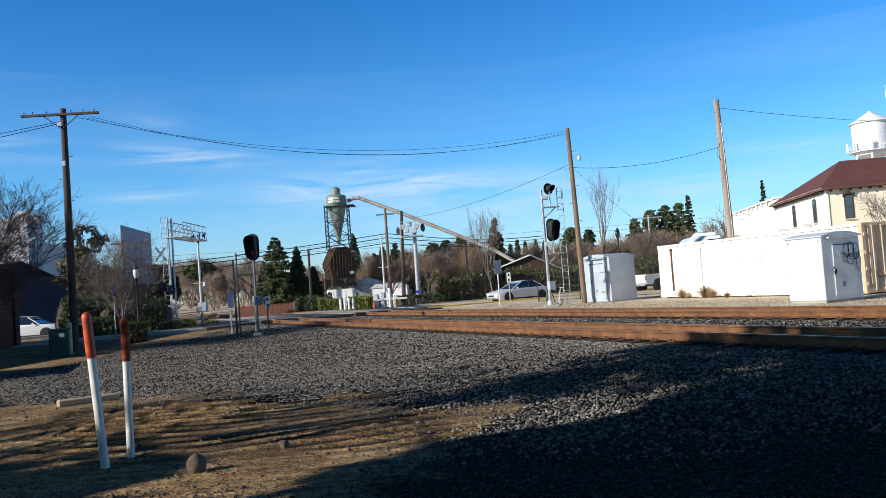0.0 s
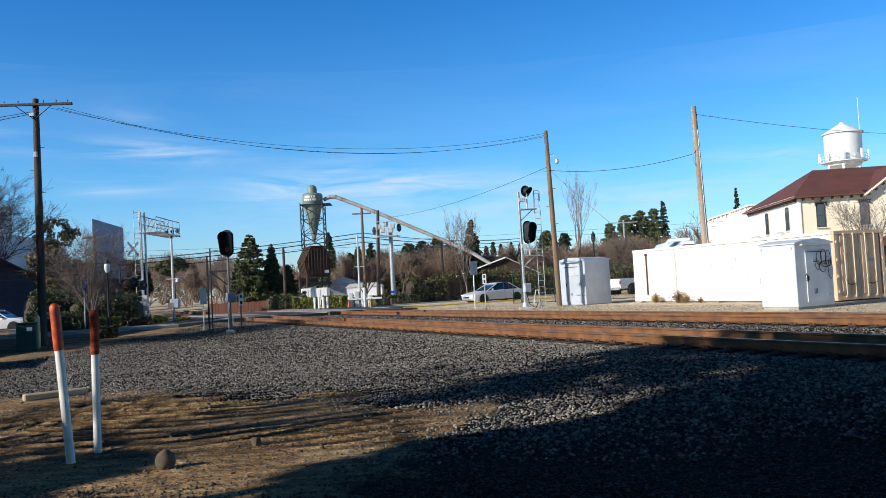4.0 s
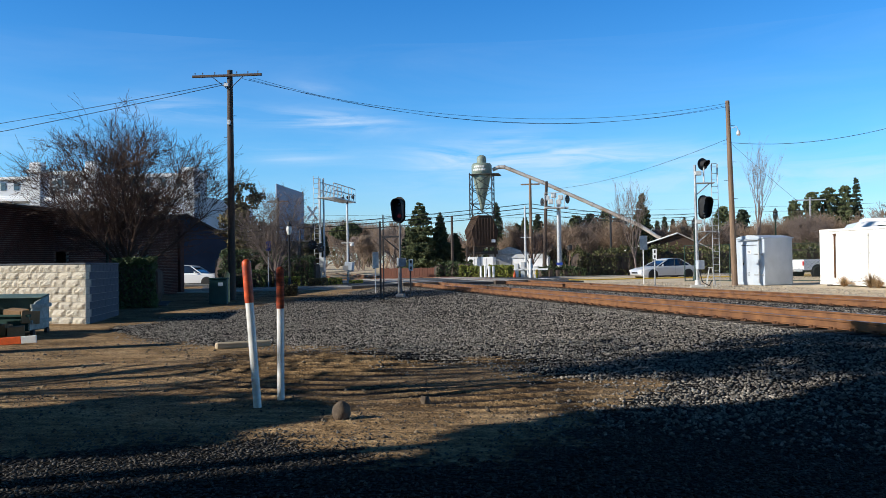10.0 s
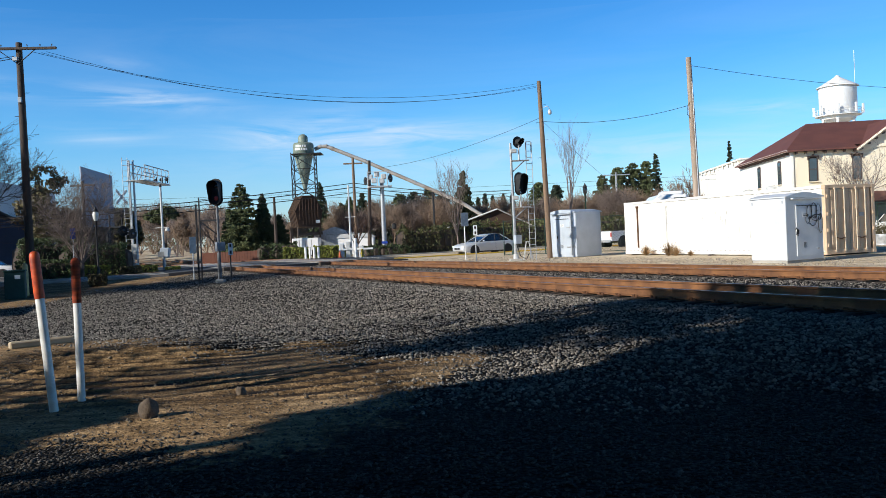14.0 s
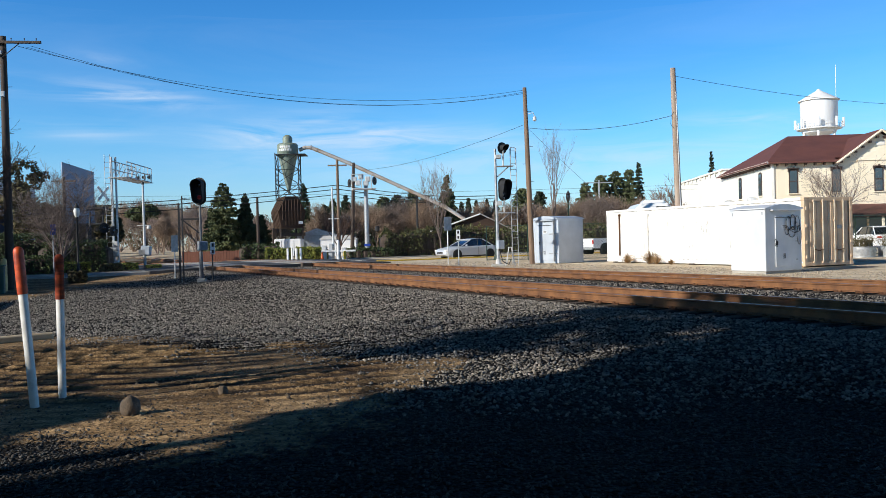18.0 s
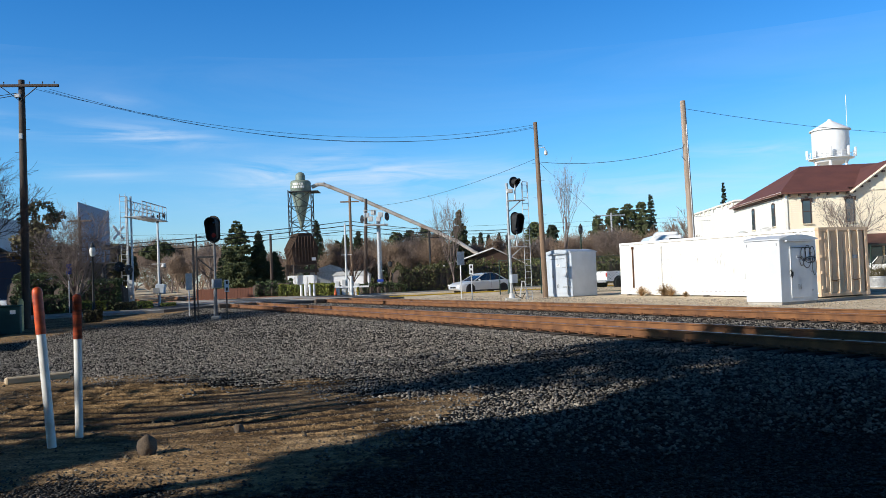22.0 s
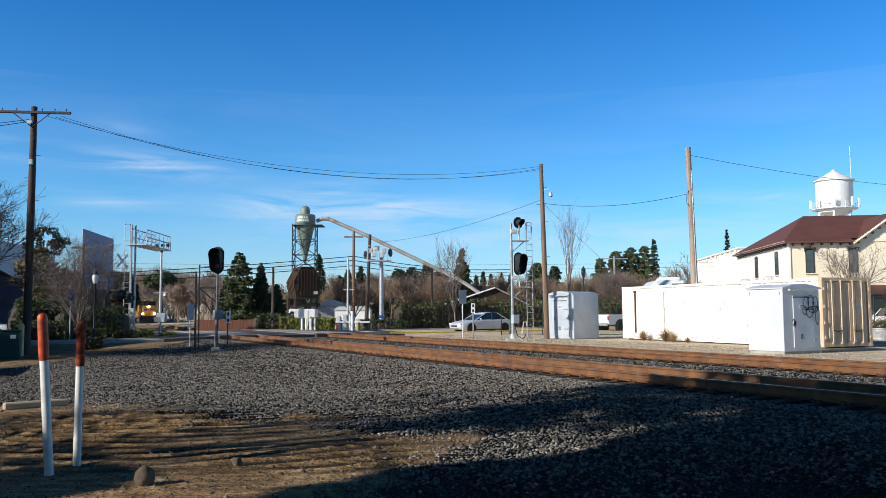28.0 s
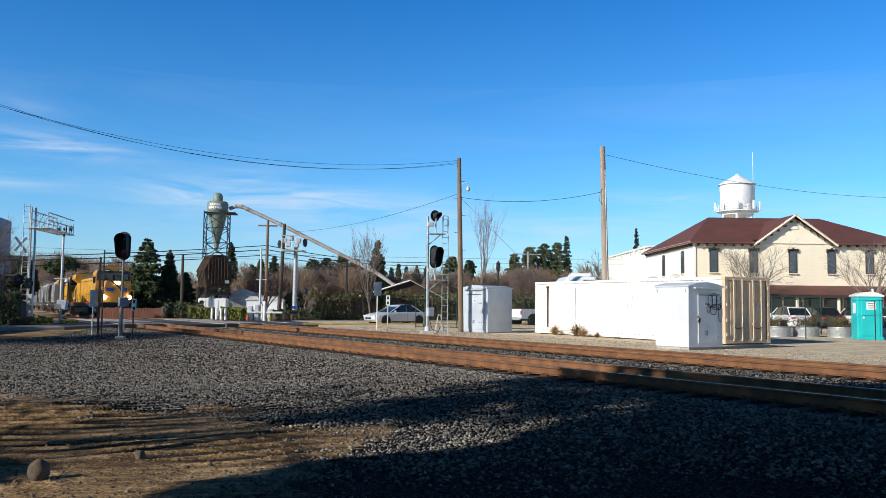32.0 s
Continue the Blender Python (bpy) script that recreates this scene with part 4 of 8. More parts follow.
def twig_mesh(name, p, d, r, mat, nr):
    """Many tapering twigs from the places p along d, each a thin three-sided spike with a bend."""
    c = len(p)
    u = np.cross(d, nr.normal(0, 1, (c, 3)))
    u /= np.linalg.norm(u, axis=1, keepdims=True) + 1e-9
    w = np.cross(d, u)
    w /= np.linalg.norm(w, axis=1, keepdims=True) + 1e-9
    ln = np.linalg.norm(d, axis=1, keepdims=True)
    mid = p + d * 0.5 + u * ln * nr.uniform(0.02, 0.16, (c, 1))
    ring = [u * r, (-0.5 * u + 0.87 * w) * r, (-0.5 * u - 0.87 * w) * r]
    v = np.stack([p + k for k in ring] + [mid + k * 0.7 for k in ring] + [p + d], 1).reshape(-1, 3)
    tri = np.array([(0, 1, 4), (0, 4, 3), (1, 2, 5), (1, 5, 4), (2, 0, 3), (2, 3, 5), (3, 4, 6), (4, 5, 6), (5, 3, 6)])
    f = (tri[None] + 7 * np.arange(c)[:, None, None]).reshape(-1, 3)
    return quick_mesh(name, v, f, mat)


def winter_tree(base, height, radius, label, mat, seed, count=4200, r=0.013, group="winter trees"):
    """A rounded leafless tree: forking limbs and a haze of fine twigs over uneven boughs."""
    rng, nr = random.Random(seed), np.random.default_rng(seed)
    root = thing("winter_tree", Matrix.Translation(base), label, "tree", group)
    limbs = Shape()
    for i in range(7):
        a, e = i * 0.9 + rng.uniform(-0.3, 0.3), rng.uniform(0.1, 0.75)
        grow(limbs, (0, 0, -0.1), (math.cos(a) * math.sin(e) * radius / height * 2, math.sin(a) * math.sin(e) * radius / height * 2, math.cos(e)), height * 0.42, height * 0.011, 3, rng, 0.42, 0.08, (2, 3), 0.70, 0.6, 4, 0.014, 0.14)
    part("trunk", limbs, mat, root)
    k = 26
    dirs = nr.normal(0, 1, (k, 3))
    dirs[:, 2] = np.abs(dirs[:, 2]) * 0.9 - 0.25
    dirs /= np.linalg.norm(dirs, axis=1, keepdims=True)
    centre = np.array([0, 0, height * 0.52])
    c = centre + dirs * np.array([radius * 0.62, radius * 0.62, height * 0.33]) * nr.uniform(0.45, 1.0, (k, 1))
    pick = nr.integers(0, k, count)
    o = nr.normal(0, 1, (count, 3))
    o /= np.linalg.norm(o, axis=1, keepdims=True)
    p = c[pick] + o * radius * 0.34 * nr.uniform(0.1, 1.0, (count, 1))
    out = (p - np.array([0, 0, height * 0.25])) / height
    d = out / (np.linalg.norm(out, axis=1, keepdims=True) + 1e-9) + 0.75 * nr.normal(0, 1, (count, 3)) + np.array([0, 0, 0.35])
    d *= height * nr.uniform(0.05, 0.13, (count, 1)) / np.linalg.norm(d, axis=1, keepdims=True)
    p[:, 2] = np.minimum(p[:, 2], height * 0.97)
    ob = new("crown", twig_mesh("crown", p, d, r, mat, nr))
    ob.parent = root
    return root


def hedge(name, m, size, label, mat, seed, count=5000, leaf=0.07, category="hedge", group="", rough=0.13):
    nr = np.random.default_rng(seed)
    root = thing(name, m, label, category, group)
    lx, ly, lz = size
    core = Shape()
    k = max(3, int(lx / 0.6))
    for i in range(k):
        core.lathe((-lx / 2 + lx * (i + 0.5) / k, 0, 0), [(ly * 0.22, -0.05), (ly * 0.38, lz * 0.3), (ly * 0.36, lz * 0.72), (ly * 0.15, lz * 0.86)], 7)
    part("trunk", core, DARKPOLE, root)
    p = nr.uniform(-1, 1, (count, 3)) * np.array([lx / 2, ly / 2, lz / 2])
    ax = nr.integers(0, 3, count)
    sign = nr.choice([-1.0, 1.0], count)
    half = np.array([lx / 2, ly / 2, lz / 2])
    depth = nr.uniform(0.80, 1.03, count)
    p[np.arange(count), ax] = sign * half[ax] * depth
    wob = np.array([noise.noise((x * 1.4 + seed, y * 1.4, z * 1.4)) for x, y, z in p])
    p *= (1 + 0.13 * wob)[:, None]
    lump = np.array([noise.noise((x * 0.8 + seed * 3, y * 0.8, 4)) + 0.5 * noise.noise((x * 2.2 + seed, y * 2.2, 9)) for x, y, z in p])
    p[:, 2] += (p[:, 2] / lz + 0.5) * lz * (rough - 0.13) * (lump - 0.25)
    p[:, 1] += ly * (rough - 0.13) * lump * 0.8
    p[:, 2] += lz / 2
    p = p[p[:, 2] > 0.02]
    c = len(p)
    u, w = nr.normal(0, 1, (c, 3)), nr.normal(0, 1, (c, 3))
    u /= np.linalg.norm(u, axis=1, keepdims=True)
    w = np.cross(u, w)
    w /= np.linalg.norm(w, axis=1, keepdims=True)
    s = leaf * nr.uniform(0.6, 1.4, (c, 1))
    v = np.stack([p - u * s, p + w * s * 0.55, p + u * s, p - w * s * 0.55], 1).reshape(-1, 3)
    ob = new("foliage", quick_mesh("foliage", v, np.arange(4 * c).reshape(-1, 4), mat))
    ob.parent = root
    return root



# ---- poles, wires, signals ----
def marker_post(base, top, orange_from, r, label, sleeve=None):
    base, top = Vector(base), Vector(top)
    d = top - base
    root = thing("marker_post", Matrix.Translation(base), label, "marker post", "marker posts")
    part("tube", Shape().rod((0, 0, 0), d * (orange_from + 0.01), r, r, 18), PVC, root, "scuffed white plastic tube", True)
    m = d.to_track_quat("Z", "Y").to_matrix().to_4x4()
    ln = d.length
    prof = [(r * 1.1, ln * orange_from), (r * 1.14, ln * orange_from + 0.01), (r * 1.14, ln - 0.055), (r * 1.05, ln - 0.03), (r * 0.75, ln - 0.010), (r * 0.3, ln)]
    part("sleeve", Shape().lathe((0, 0, 0), prof, 18, m), sleeve or ORANGE, root, "faded orange sleeve with domed top", True)
    return root


marker_post((-3.444, 8.697, -0.05), (-3.567, 8.697, 1.632), 0.715, 0.044, "leaning white plastic marker post with orange sleeve")
p2 = marker_post((-3.399, 9.25, -0.05), (-3.392, 9.25, 1.543), 0.695, 0.041, "white marker post with scorched dark orange sleeve",
                 material("scorched_orange", (0.02, 0.010, 0.008), 0.85, other=(0.50, 0.07, 0.014), scale=7, fine=30, stretch=(0.4, 0.4, 3.0), blotch=1.0, bump=0.3, fine_amount=0.5))


def boulder(name, c, size, mat, label, seed):
    sh = Shape()
    me = bmesh.new()
    bmesh.ops.create_icosphere(me, subdivisions=3, radius=1)
    for v in me.verts:
        k = 1 + 0.22 * noise.noise(v.co * 1.1 + Vector((seed, 0, 0))) + 0.07 * noise.noise(v.co * 3.1 + Vector((seed, 5, 0)))
        v.co = Vector((v.co.x * size[0], v.co.y * size[1], v.co.z * size[2])) * k
    md = bpy.data.meshes.new(name)
    me.to_mesh(md)
    me.free()
    md.materials.append(mat)
    md.polygons.foreach_set("use_smooth", [True] * len(md.polygons))
    ob = new(name, md)
    ob.matrix_world = pose(*c, 0, 0, seed * 40)
    return tagged(ob, label, "rock")


boulder("rock", (-2.323, 8.15, ground_z(-2.32, 8.15) + 0.07), (0.095, 0.085, 0.11), ROCK, "rounded brown fieldstone lying on the dirt", 1.0)
boulder("rock", (-1.663, 9.10, ground_z(-1.66, 9.1) + 0.03), (0.06, 0.05, 0.065), ROCK, "small brown stone on the rutted dirt", 2.2)
wl0 = solid("wheel_stop", Shape().box((0, 0, 0.06), (1.02, 0.16, 0.12), ch=0.02), material("bleached_timber", (0.55, 0.45, 0.31), 0.9, other=(0.42, 0.33, 0.22), scale=3, fine=40, bump=0.3, stretch=(0.3, 5, 5)),
            "bleached timber wheel stop lying on dirt", "wheel stop", pose(-6.35, 14.8, ground_z(-6.35, 14.8) - 0.01, 0, 0, 38))


def utility_pole(base, top, r0, r1, mat, label, arm=None, steps=True):
    base, top = Vector(base), Vector(top)
    root = thing("utility_pole", Matrix.Translation(base), label, "utility pole", "utility poles")
    d = top - base
    part("pole", Shape().tube([(0, 0, -0.3), d * 0.35, d * 0.7, d], [r0, r0 * 0.93 + r1 * 0.07, (r0 + r1) / 2, r1], 12), mat, root, smooth=True)
    if steps:
        for i in range(int(d.length * 1.1) - 2):
            k = (1.6 + i * 0.9) / d.length
            if k > 0.93:
                break
            a = 1 if i % 2 else -1
            p = d * k
            part("step_bolt", Shape().rod(p, p + Vector((0.30 * a, 0, 0)), 0.011, n=6), DARKMETAL, root)
    return root


pole1 = utility_pole((-15.0, 33.0, 0), (-15.0, 33.0, 9.86), 0.155, 0.115, DARKPOLE, "tall dark creosoted utility pole with wide crossarm")
ca = Shape().box((0, 0, 0), (3.15, 0.10, 0.10), ch=0.01)
arm1 = part("crossarm", ca, DARKPOLE, pole1, "weathered timber crossarm", m=pose(-0.06, -0.17, 9.60, 0, 1.2, 0))
for x in (-0.75, 0.75):
    part("brace", Shape().rod((x * 0.95, -0.17, 9.56), (0, -0.14, 9.0), 0.018, n=6), DARKMETAL, pole1)
for x in (-1.45, -1.1, -0.55, 0.45, 0.95, 1.4):
    part("insulator", Shape().lathe((x - 0.06, -0.17, 9.66 - x * 0.021), [(0.010, 0), (0.010, 0.04), (0.026, 0.045), (0.022, 0.07), (0.028, 0.075), (0.015, 0.10)], 8), DARKMETAL, pole1)
part("equipment_box", Shape().box((0.02, -0.19, 7.6), (0.14, 0.10, 0.22), ch=0.015), GALV, pole1)
part("bracket", Shape().box((-0.08, -0.16, 9.2), (0.22, 0.12, 0.16), ch=0.02), GALV, pole1)
pole2 = utility_pole((6.92, 42.4, 0.15), (6.72, 42.4, 9.27), 0.14, 0.10, WOODPOLE, "tall weathered brown utility pole beside the cabinet")
part("street_lamp", Shape().tube([(-0.05, -0.1, 7.75), (0.18, -0.2, 7.8), (0.26, -0.2, 7.6)], 0.02, 6).lathe((0.26, -0.2, 7.36), [(0.05, 0), (0.10, 0.05), (0.09, 0.20), (0.04, 0.26)], 12), WHITESTEEL, pole2, "small white lamp", True)
# paler copy of the pole wood, with sunlight put into its colour
pole3 = utility_pole((13.2, 38.0, 0.15), (13.0, 38.0, 9.27), 0.16, 0.12, material("sunlit_pole_wood", (0.40, 0.31, 0.24), 0.9, other=(0.28, 0.21, 0.16), scale=2, fine=22, bump=0.5, stretch=(5, 5, 0.4)), "weathered brown utility pole behind the container, coloured pale as sunlit", steps=False)
part("cable_loop", Shape().tube([(-0.15, -0.1, 7.2), (-0.35, -0.1, 6.9), (-0.38, -0.1, 6.5), (-0.2, -0.1, 6.25), (-0.08, -0.1, 6.5)], 0.012, 5), CABLE, pole3, "hanging loop of cable")
part("conduit", Shape().rod((0.02, -0.17, 1), (-0.12, -0.14, 8), 0.022, n=6), GALV, pole3)


def wire(a, b, sag, label="black overhead wire sagging between poles", r=0.0075, name="overhead_wire", steps=18):
    a, b = Vector(a), Vector(b)
    pts = []
    for i in range(steps + 1):
        k = i / steps
        p = a.lerp(b, k)
        pts.append(p - Vector((0, 0, sag * 4 * k * (1 - k))))
    return solid(name, Shape().tube(pts, r, 4), CABLE, label, "wire", group="overhead wires")


wire((-14.4, 32.9, 9.45), (6.73, 42.4, 9.15), 1.2)
wire((-13.9, 32.9, 9.45), (6.73, 42.4, 9.05), 1.38)
wire((-14.1, 32.9, 9.42), (6.73, 42.4, 8.98), 1.3)
wire((-15.1, 32.8, 9.30), (-60, 32.9, 5.9), 0.6, r=0.012)
wire((-15.1, 32.8, 9.22), (-60, 32.9, 4.6), 0.6, r=0.014)
wire((6.75, 42.3, 7.2), (13.05, 38.0, 7.1), 0.35, "black lashed cable between two poles", 0.011)
wire((6.75, 42.3, 7.4), (-2.6, 68, 7.4), 0.4, r=0.010)
wire((6.8, 42.3, 7.2), (9.2, 35.6, 3.0), 0.05, "thin guy wire from pole down to container", 0.008)
wire((13.05, 38.0, 8.9), (60, 62, 12.6), 1.7, r=0.010)
# far lines along the street
for z, r in ((6.35, 0.030), (6.0, 0.034), (5.55, 0.030)):
    wire((-5.1, 70, z), (-36.4, 54, z - 2.6 + 0.3 * (6.35 - z)), 0.35, "thick black street cable sagging across the tracks", r)
    wire((-5.1, 70, z), (13.1, 110, z + 0.9), 0.5, "thick black street cable beyond the crossing", r)
for z in (7.6, 8.1):
    wire((-60, 80, z - 1.0), (70, 96, z), 1.0, "thin far overhead wire along street", 0.012)


def far_pole(x, y, h, r, mat, label, tilt=0.0):
    root = thing("utility_pole", Matrix.Translation((x, y, 0)), label, "utility pole", "utility poles")
    part("pole", Shape().tube([(0, 0, -0.2), (tilt * 0.5, 0, h * 0.5), (tilt, 0, h)], [r * 1.2, r, r * 0.8], 8), mat, root, smooth=True)
    return root


fp1 = far_pole(-5.1, 70, 8.5, 0.13, WOODPOLE, "distant brown utility pole beside the hedge")
part("crossarm", Shape().box((0, 0, 8.0), (1.6, 0.1, 0.12), ch=0.01), WOODPOLE, fp1)
fp2 = far_pole(-4.05, 70, 8.2, 0.15, DARKPOLE, "dark slanting utility pole by crossing signals", 0.33)
far_pole(-13.6, 80, 6.0, 0.14, DARKPOLE, "short dark pole beside the conifers")
fp3 = far_pole(-24.5, 62, 6.8, 0.13, DARKPOLE, "distant dark utility pole with crossarm")
part("crossarm", Shape().box((0, 0, 6.5), (1.8, 0.1, 0.12), ch=0.01), DARKPOLE, fp3)
fp4 = far_pole(24.4, 100, 8.3, 0.13, GALV, "distant pole with twin crossarms")
part("crossarm", Shape().box((0, 0, 8.0), (3.4, 0.1, 0.12), ch=0.01), GALV, fp4)


def signal_head(parent, c, w, h, lamps, face, red=None, case=False):
    """A black oval target with hooded lamps that look along face (degrees about z)."""
    m = pose(*c, 0, 0, face)
    n = 28
    pts = []
    for i in range(n):
        a = 2 * math.pi * i / n
        x, z = math.cos(a) * w / 2, math.sin(a) * w / 2 + (h - w) / 2 * (1 if math.sin(a) >= 0 else -1)
        pts.append((x, z))
    plate = part("target", Shape().prism(pts, m, 0.03), BLACK, parent, "flat black oval target")
    if case:
        sh = Shape()
        k = 20
        ring = [(math.cos(2 * math.pi * j / k) * w * 0.42, math.sin(2 * math.pi * j / k) * w * 0.42 + (h - w) * 0.46 * (1 if math.sin(2 * math.pi * j / k) >= 0 else -1)) for j in range(k)]
        vs = [m @ Vector((x, 0, z)) for x, z in ring] + [m @ Vector((x * 1.02, -0.40 + 0.16 * (z < 0), z - 0.02)) for x, z in ring]
        sh.add(vs, [(j, (j + 1) % k, k + (j + 1) % k, k + j) for j in range(k)])
        part("hood", sh, BLACK, parent, "long black hood round both lamps", True)
        for i, z in enumerate((-0.22 * h, 0.22 * h)):
            part("lens", Shape().lathe(m @ Vector((0, -0.012, z)), [(0.09, 0), (0.08, 0.02), (0.01, 0.04)], 16, (m @ Matrix.Rotation(radians(90), 4, "X")).to_3x3().to_4x4()), LENS_RED if red == i else DARKLENS, parent, smooth=True)
        return plate
    for i in range(lamps):
        z = (i - (lamps - 1) / 2) * (h - w * 0.55) / max(1, lamps) if lamps > 1 else 0
        hood = Shape()
        k = 14
        r = min(w * 0.30, 0.17)
        ring = [(math.cos(math.pi * (-0.18 + 1.36 * j / k)) * r, math.sin(math.pi * (-0.18 + 1.36 * j / k)) * r) for j in range(k + 1)]
        ln = 0.42
        vs = [m @ Vector((x, 0.0, z + q)) for x, q in ring] + [m @ Vector((x, -ln * (0.62 + 0.38 * (q / r)), z + q - 0.02)) for x, q in ring]
        hood.add(vs, [(j, j + 1, k + 2 + j, k + 1 + j) for j in range(k)])
        part("hood", hood, BLACK, parent, "black lamp hood", True)
        t = m @ Matrix.Rotation(radians(90), 4, "X")
        part("lens", Shape().lathe(m @ Vector((0, -0.012, z)), [(r * 0.8, 0), (r * 0.75, 0.02), (r * 0.4, 0.035), (0.01, 0.04)], 16, (m @ Matrix.Rotation(radians(90), 4, "X")).to_3x3().to_4x4()),
             LENS_RED if red == i else DARKLENS, parent, smooth=True)
    return plate


def ladder(parent, a, b, width, side, rungs, mat, r=0.018):
    a, b, side = Vector(a), Vector(b), Vector(side).normalized() * width / 2
    lad = part("ladder", Shape().rod(a - side, b - side, r, n=6).rod(a + side, b + side, r, n=6), mat, parent)
    for i in range(rungs):
        p = a.lerp(b, (i + 0.5) / rungs)
        part("rung", Shape().rod(p - side, p + side, r * 0.75, n=5), mat, lad)
    return lad


# low home signal by the near track
sg = thing("railway_signal", pose(-7.76, 33.5, ground_z(-7.76, 33.5)), "railway signal with black oval target on silver mast", "railway signal")
part("mast", Shape().tube([(0, 0, 0), (0, 0, 1.35), (0, 0, 3.4)], [0.07, 0.05, 0.045], 12), MASTGREY, sg, smooth=True)
part("base", Shape().box((0, 0, 0.07), (0.34, 0.34, 0.16), ch=0.03), CONCRETE, sg)
part("stay", Shape().rod((-0.14, 0.3, 0), (-0.05, 0.05, 1.2), 0.04, n=8), GALV, sg)
# box grey is darkened and blued in colour to show a shaded face
part("junction_box", Shape().box((0, -0.14, 0), (0.36, 0.2, 0.36), ch=0.02), material("shaded_box_grey", (0.26, 0.29, 0.33), 0.6), sg, "grey steel junction box", m=pose(0, 0, 1.45, 0, 0, 34))
signal_head(sg, (0, -0.06, 3.62), 0.54, 1.10, 2, -8, red=0, case=True)
part("upright", Shape().box((-0.74, 0.1, 1.75), (0.05, 0.05, 3.4), ch=0.008), DARKMETAL, sg)
part("upright", Shape().box((-0.98, 0.5, 1.55), (0.075, 0.05, 3.3), ch=0.008), DARKMETAL, sg)
part("bracket", Shape().box((-0.4, 0.05, 2.52), (0.74, 0.06, 0.07), ch=0.008), DARKMETAL, sg)
part("brace", Shape().rod((-0.72, 0.05, 2.5), (-0.06, 0.0, 1.95), 0.03, n=6), DARKMETAL, sg)
part("platform_rail", Shape().rod((-0.74, 0.08, 3.35), (-0.3, 0.08, 3.38), 0.012, n=5), DARKMETAL, sg)


def small_sign(x, y, h, w, sh_, mat_post, mat_sign, label, digits=False, back=False, face=0):
    root = thing("track_sign", pose(x, y, ground_z(x, y), 0, 0, face), label, "sign", "trackside signs")
    part("post", Shape().rod((0, 0, -0.2), (0, 0, h), 0.03, n=8), mat_post, root)
    pl = part("plate", Shape().box((0, -0.035, h - sh_ / 2), (w, 0.012, sh_), ch=0.004), mat_sign, root)
    if digits:
        for z in (0.13, -0.13):
            part("mark", Shape().box((0, -0.0435, h - sh_ / 2 + z), (w * 0.45, 0.004, sh_ * 0.28)), BLACK, pl, "black marking bar")
    return root


small_sign(-10.05, 38.0, 1.95, 0.32, 0.75, PVC, SIGNBACK, "white post with blank grey sign plate", face=40)
small_sign(-7.35, 33.6, 1.55, 0.20, 0.48, DARKMETAL, SIGNWHITE, "dark stake with small white number plate", digits=True, face=40)
small_sign(2.75, 45.5, 2.6, 0.50, 0.75, PVC, SIGNBACK, "white post with blank grey sign plate", face=34)
small_sign(3.15, 42.8, 1.85, 0.20, 0.52, GALV, SIGNWHITE, "steel stake with small white number plate", digits=True)

# tall two-headed signal by the far track
S2 = Vector((4.87, 40.0, 0.2))
s2 = thing("railway_signal", Matrix.Translation(S2), "tall silver railway signal with two black heads and ladder", "railway signal")
part("mast", Shape().tube([(0.02, 0, 0), (0, 0, 2.0), (-0.03, 0, 5.7)], [0.085, 0.068, 0.058], 14), GALV, s2, smooth=True)
part("base", Shape().box((0, 0, 0.05), (0.6, 0.6, 0.14), ch=0.03), CONCRETE, s2)
part("collar", Shape().rod((0.02, 0, 0.1), (0.02, 0, 0.35), 0.15, 0.12, 12), WHITESTEEL, s2)
part("junction_box", Shape().box((0, -0.18, 0), (0.36, 0.22, 0.42), ch=0.02), ALUMINIUM, s2, "grey steel junction box", m=pose(0.02, 0, 1.05, 0, 0, 30))
for z, tag in ((4.85, "upper"), (2.6, "lower")):
    pf = part("platform", Shape().box((0.42, 0.1, z), (0.85, 0.5, 0.04), ch=0.008), GALV, s2, "galvanised grating platform")
    part("support", Shape().rod((0.0, 0, z - 0.55), (0.62, 0.1, z - 0.03), 0.03, n=6), GALV, s2)
    part("lamp_stem", Shape().rod((0.35, -0.1, z + 0.02), (0.35, -0.1, z + 0.75), 0.04, n=8), WHITESTEEL, s2)
    part("case", Shape().box((0.1, -0.1, z + 0.45), (0.30, 0.22, 0.2), ch=0.03), WHITESTEEL, s2)
signal_head(s2, (0.32, -0.12, 5.72), 0.56, 0.56, 1, 32)
signal_head(s2, (0.32, -0.12, 3.72), 0.58, 1.12, 2, 32, case=True)
ladder(s2, (0.88, 0.12, 0.0), (0.86, 0.12, 5.75), 0.32, (1, 0.35, 0), 19, GALV)
part("cage", Shape().rod((0.72, -0.1, 4.9), (0.72, -0.1, 5.75), 0.015, n=5).rod((0.72, -0.1, 5.75), (0.98, 0.2, 5.75), 0.015, n=5).rod((0.98, 0.2, 4.9), (0.98, 0.2, 5.75), 0.015, n=5), GALV, s2)
part("hose", Shape().tube([(0.06, -0.15, 0.85), (0.2, -0.25, 0.25), (0.5, -0.2, 0.08), (0.62, -0.1, 0.3)], 0.025, 6), BLACK, s2, "black cable conduit", True)
# tripod frame and junk by the ladder
tp = thing("trestle", pose(5.55, 40.6, 0.2), "small white folding trestle beside the ladder", "trestle")
for a in range(4):
    part("leg", Shape().rod((0.22 * (1 if a % 2 else -1), 0.2 * (1 if a > 1 else -1), 0), (0.06 * (1 if a % 2 else -1), 0, 0.9), 0.018, n=5), WHITESTEEL, tp)
part("top", Shape().box((0, 0, 0.9), (0.2, 0.1, 0.04), ch=0.01), WHITESTEEL, tp)


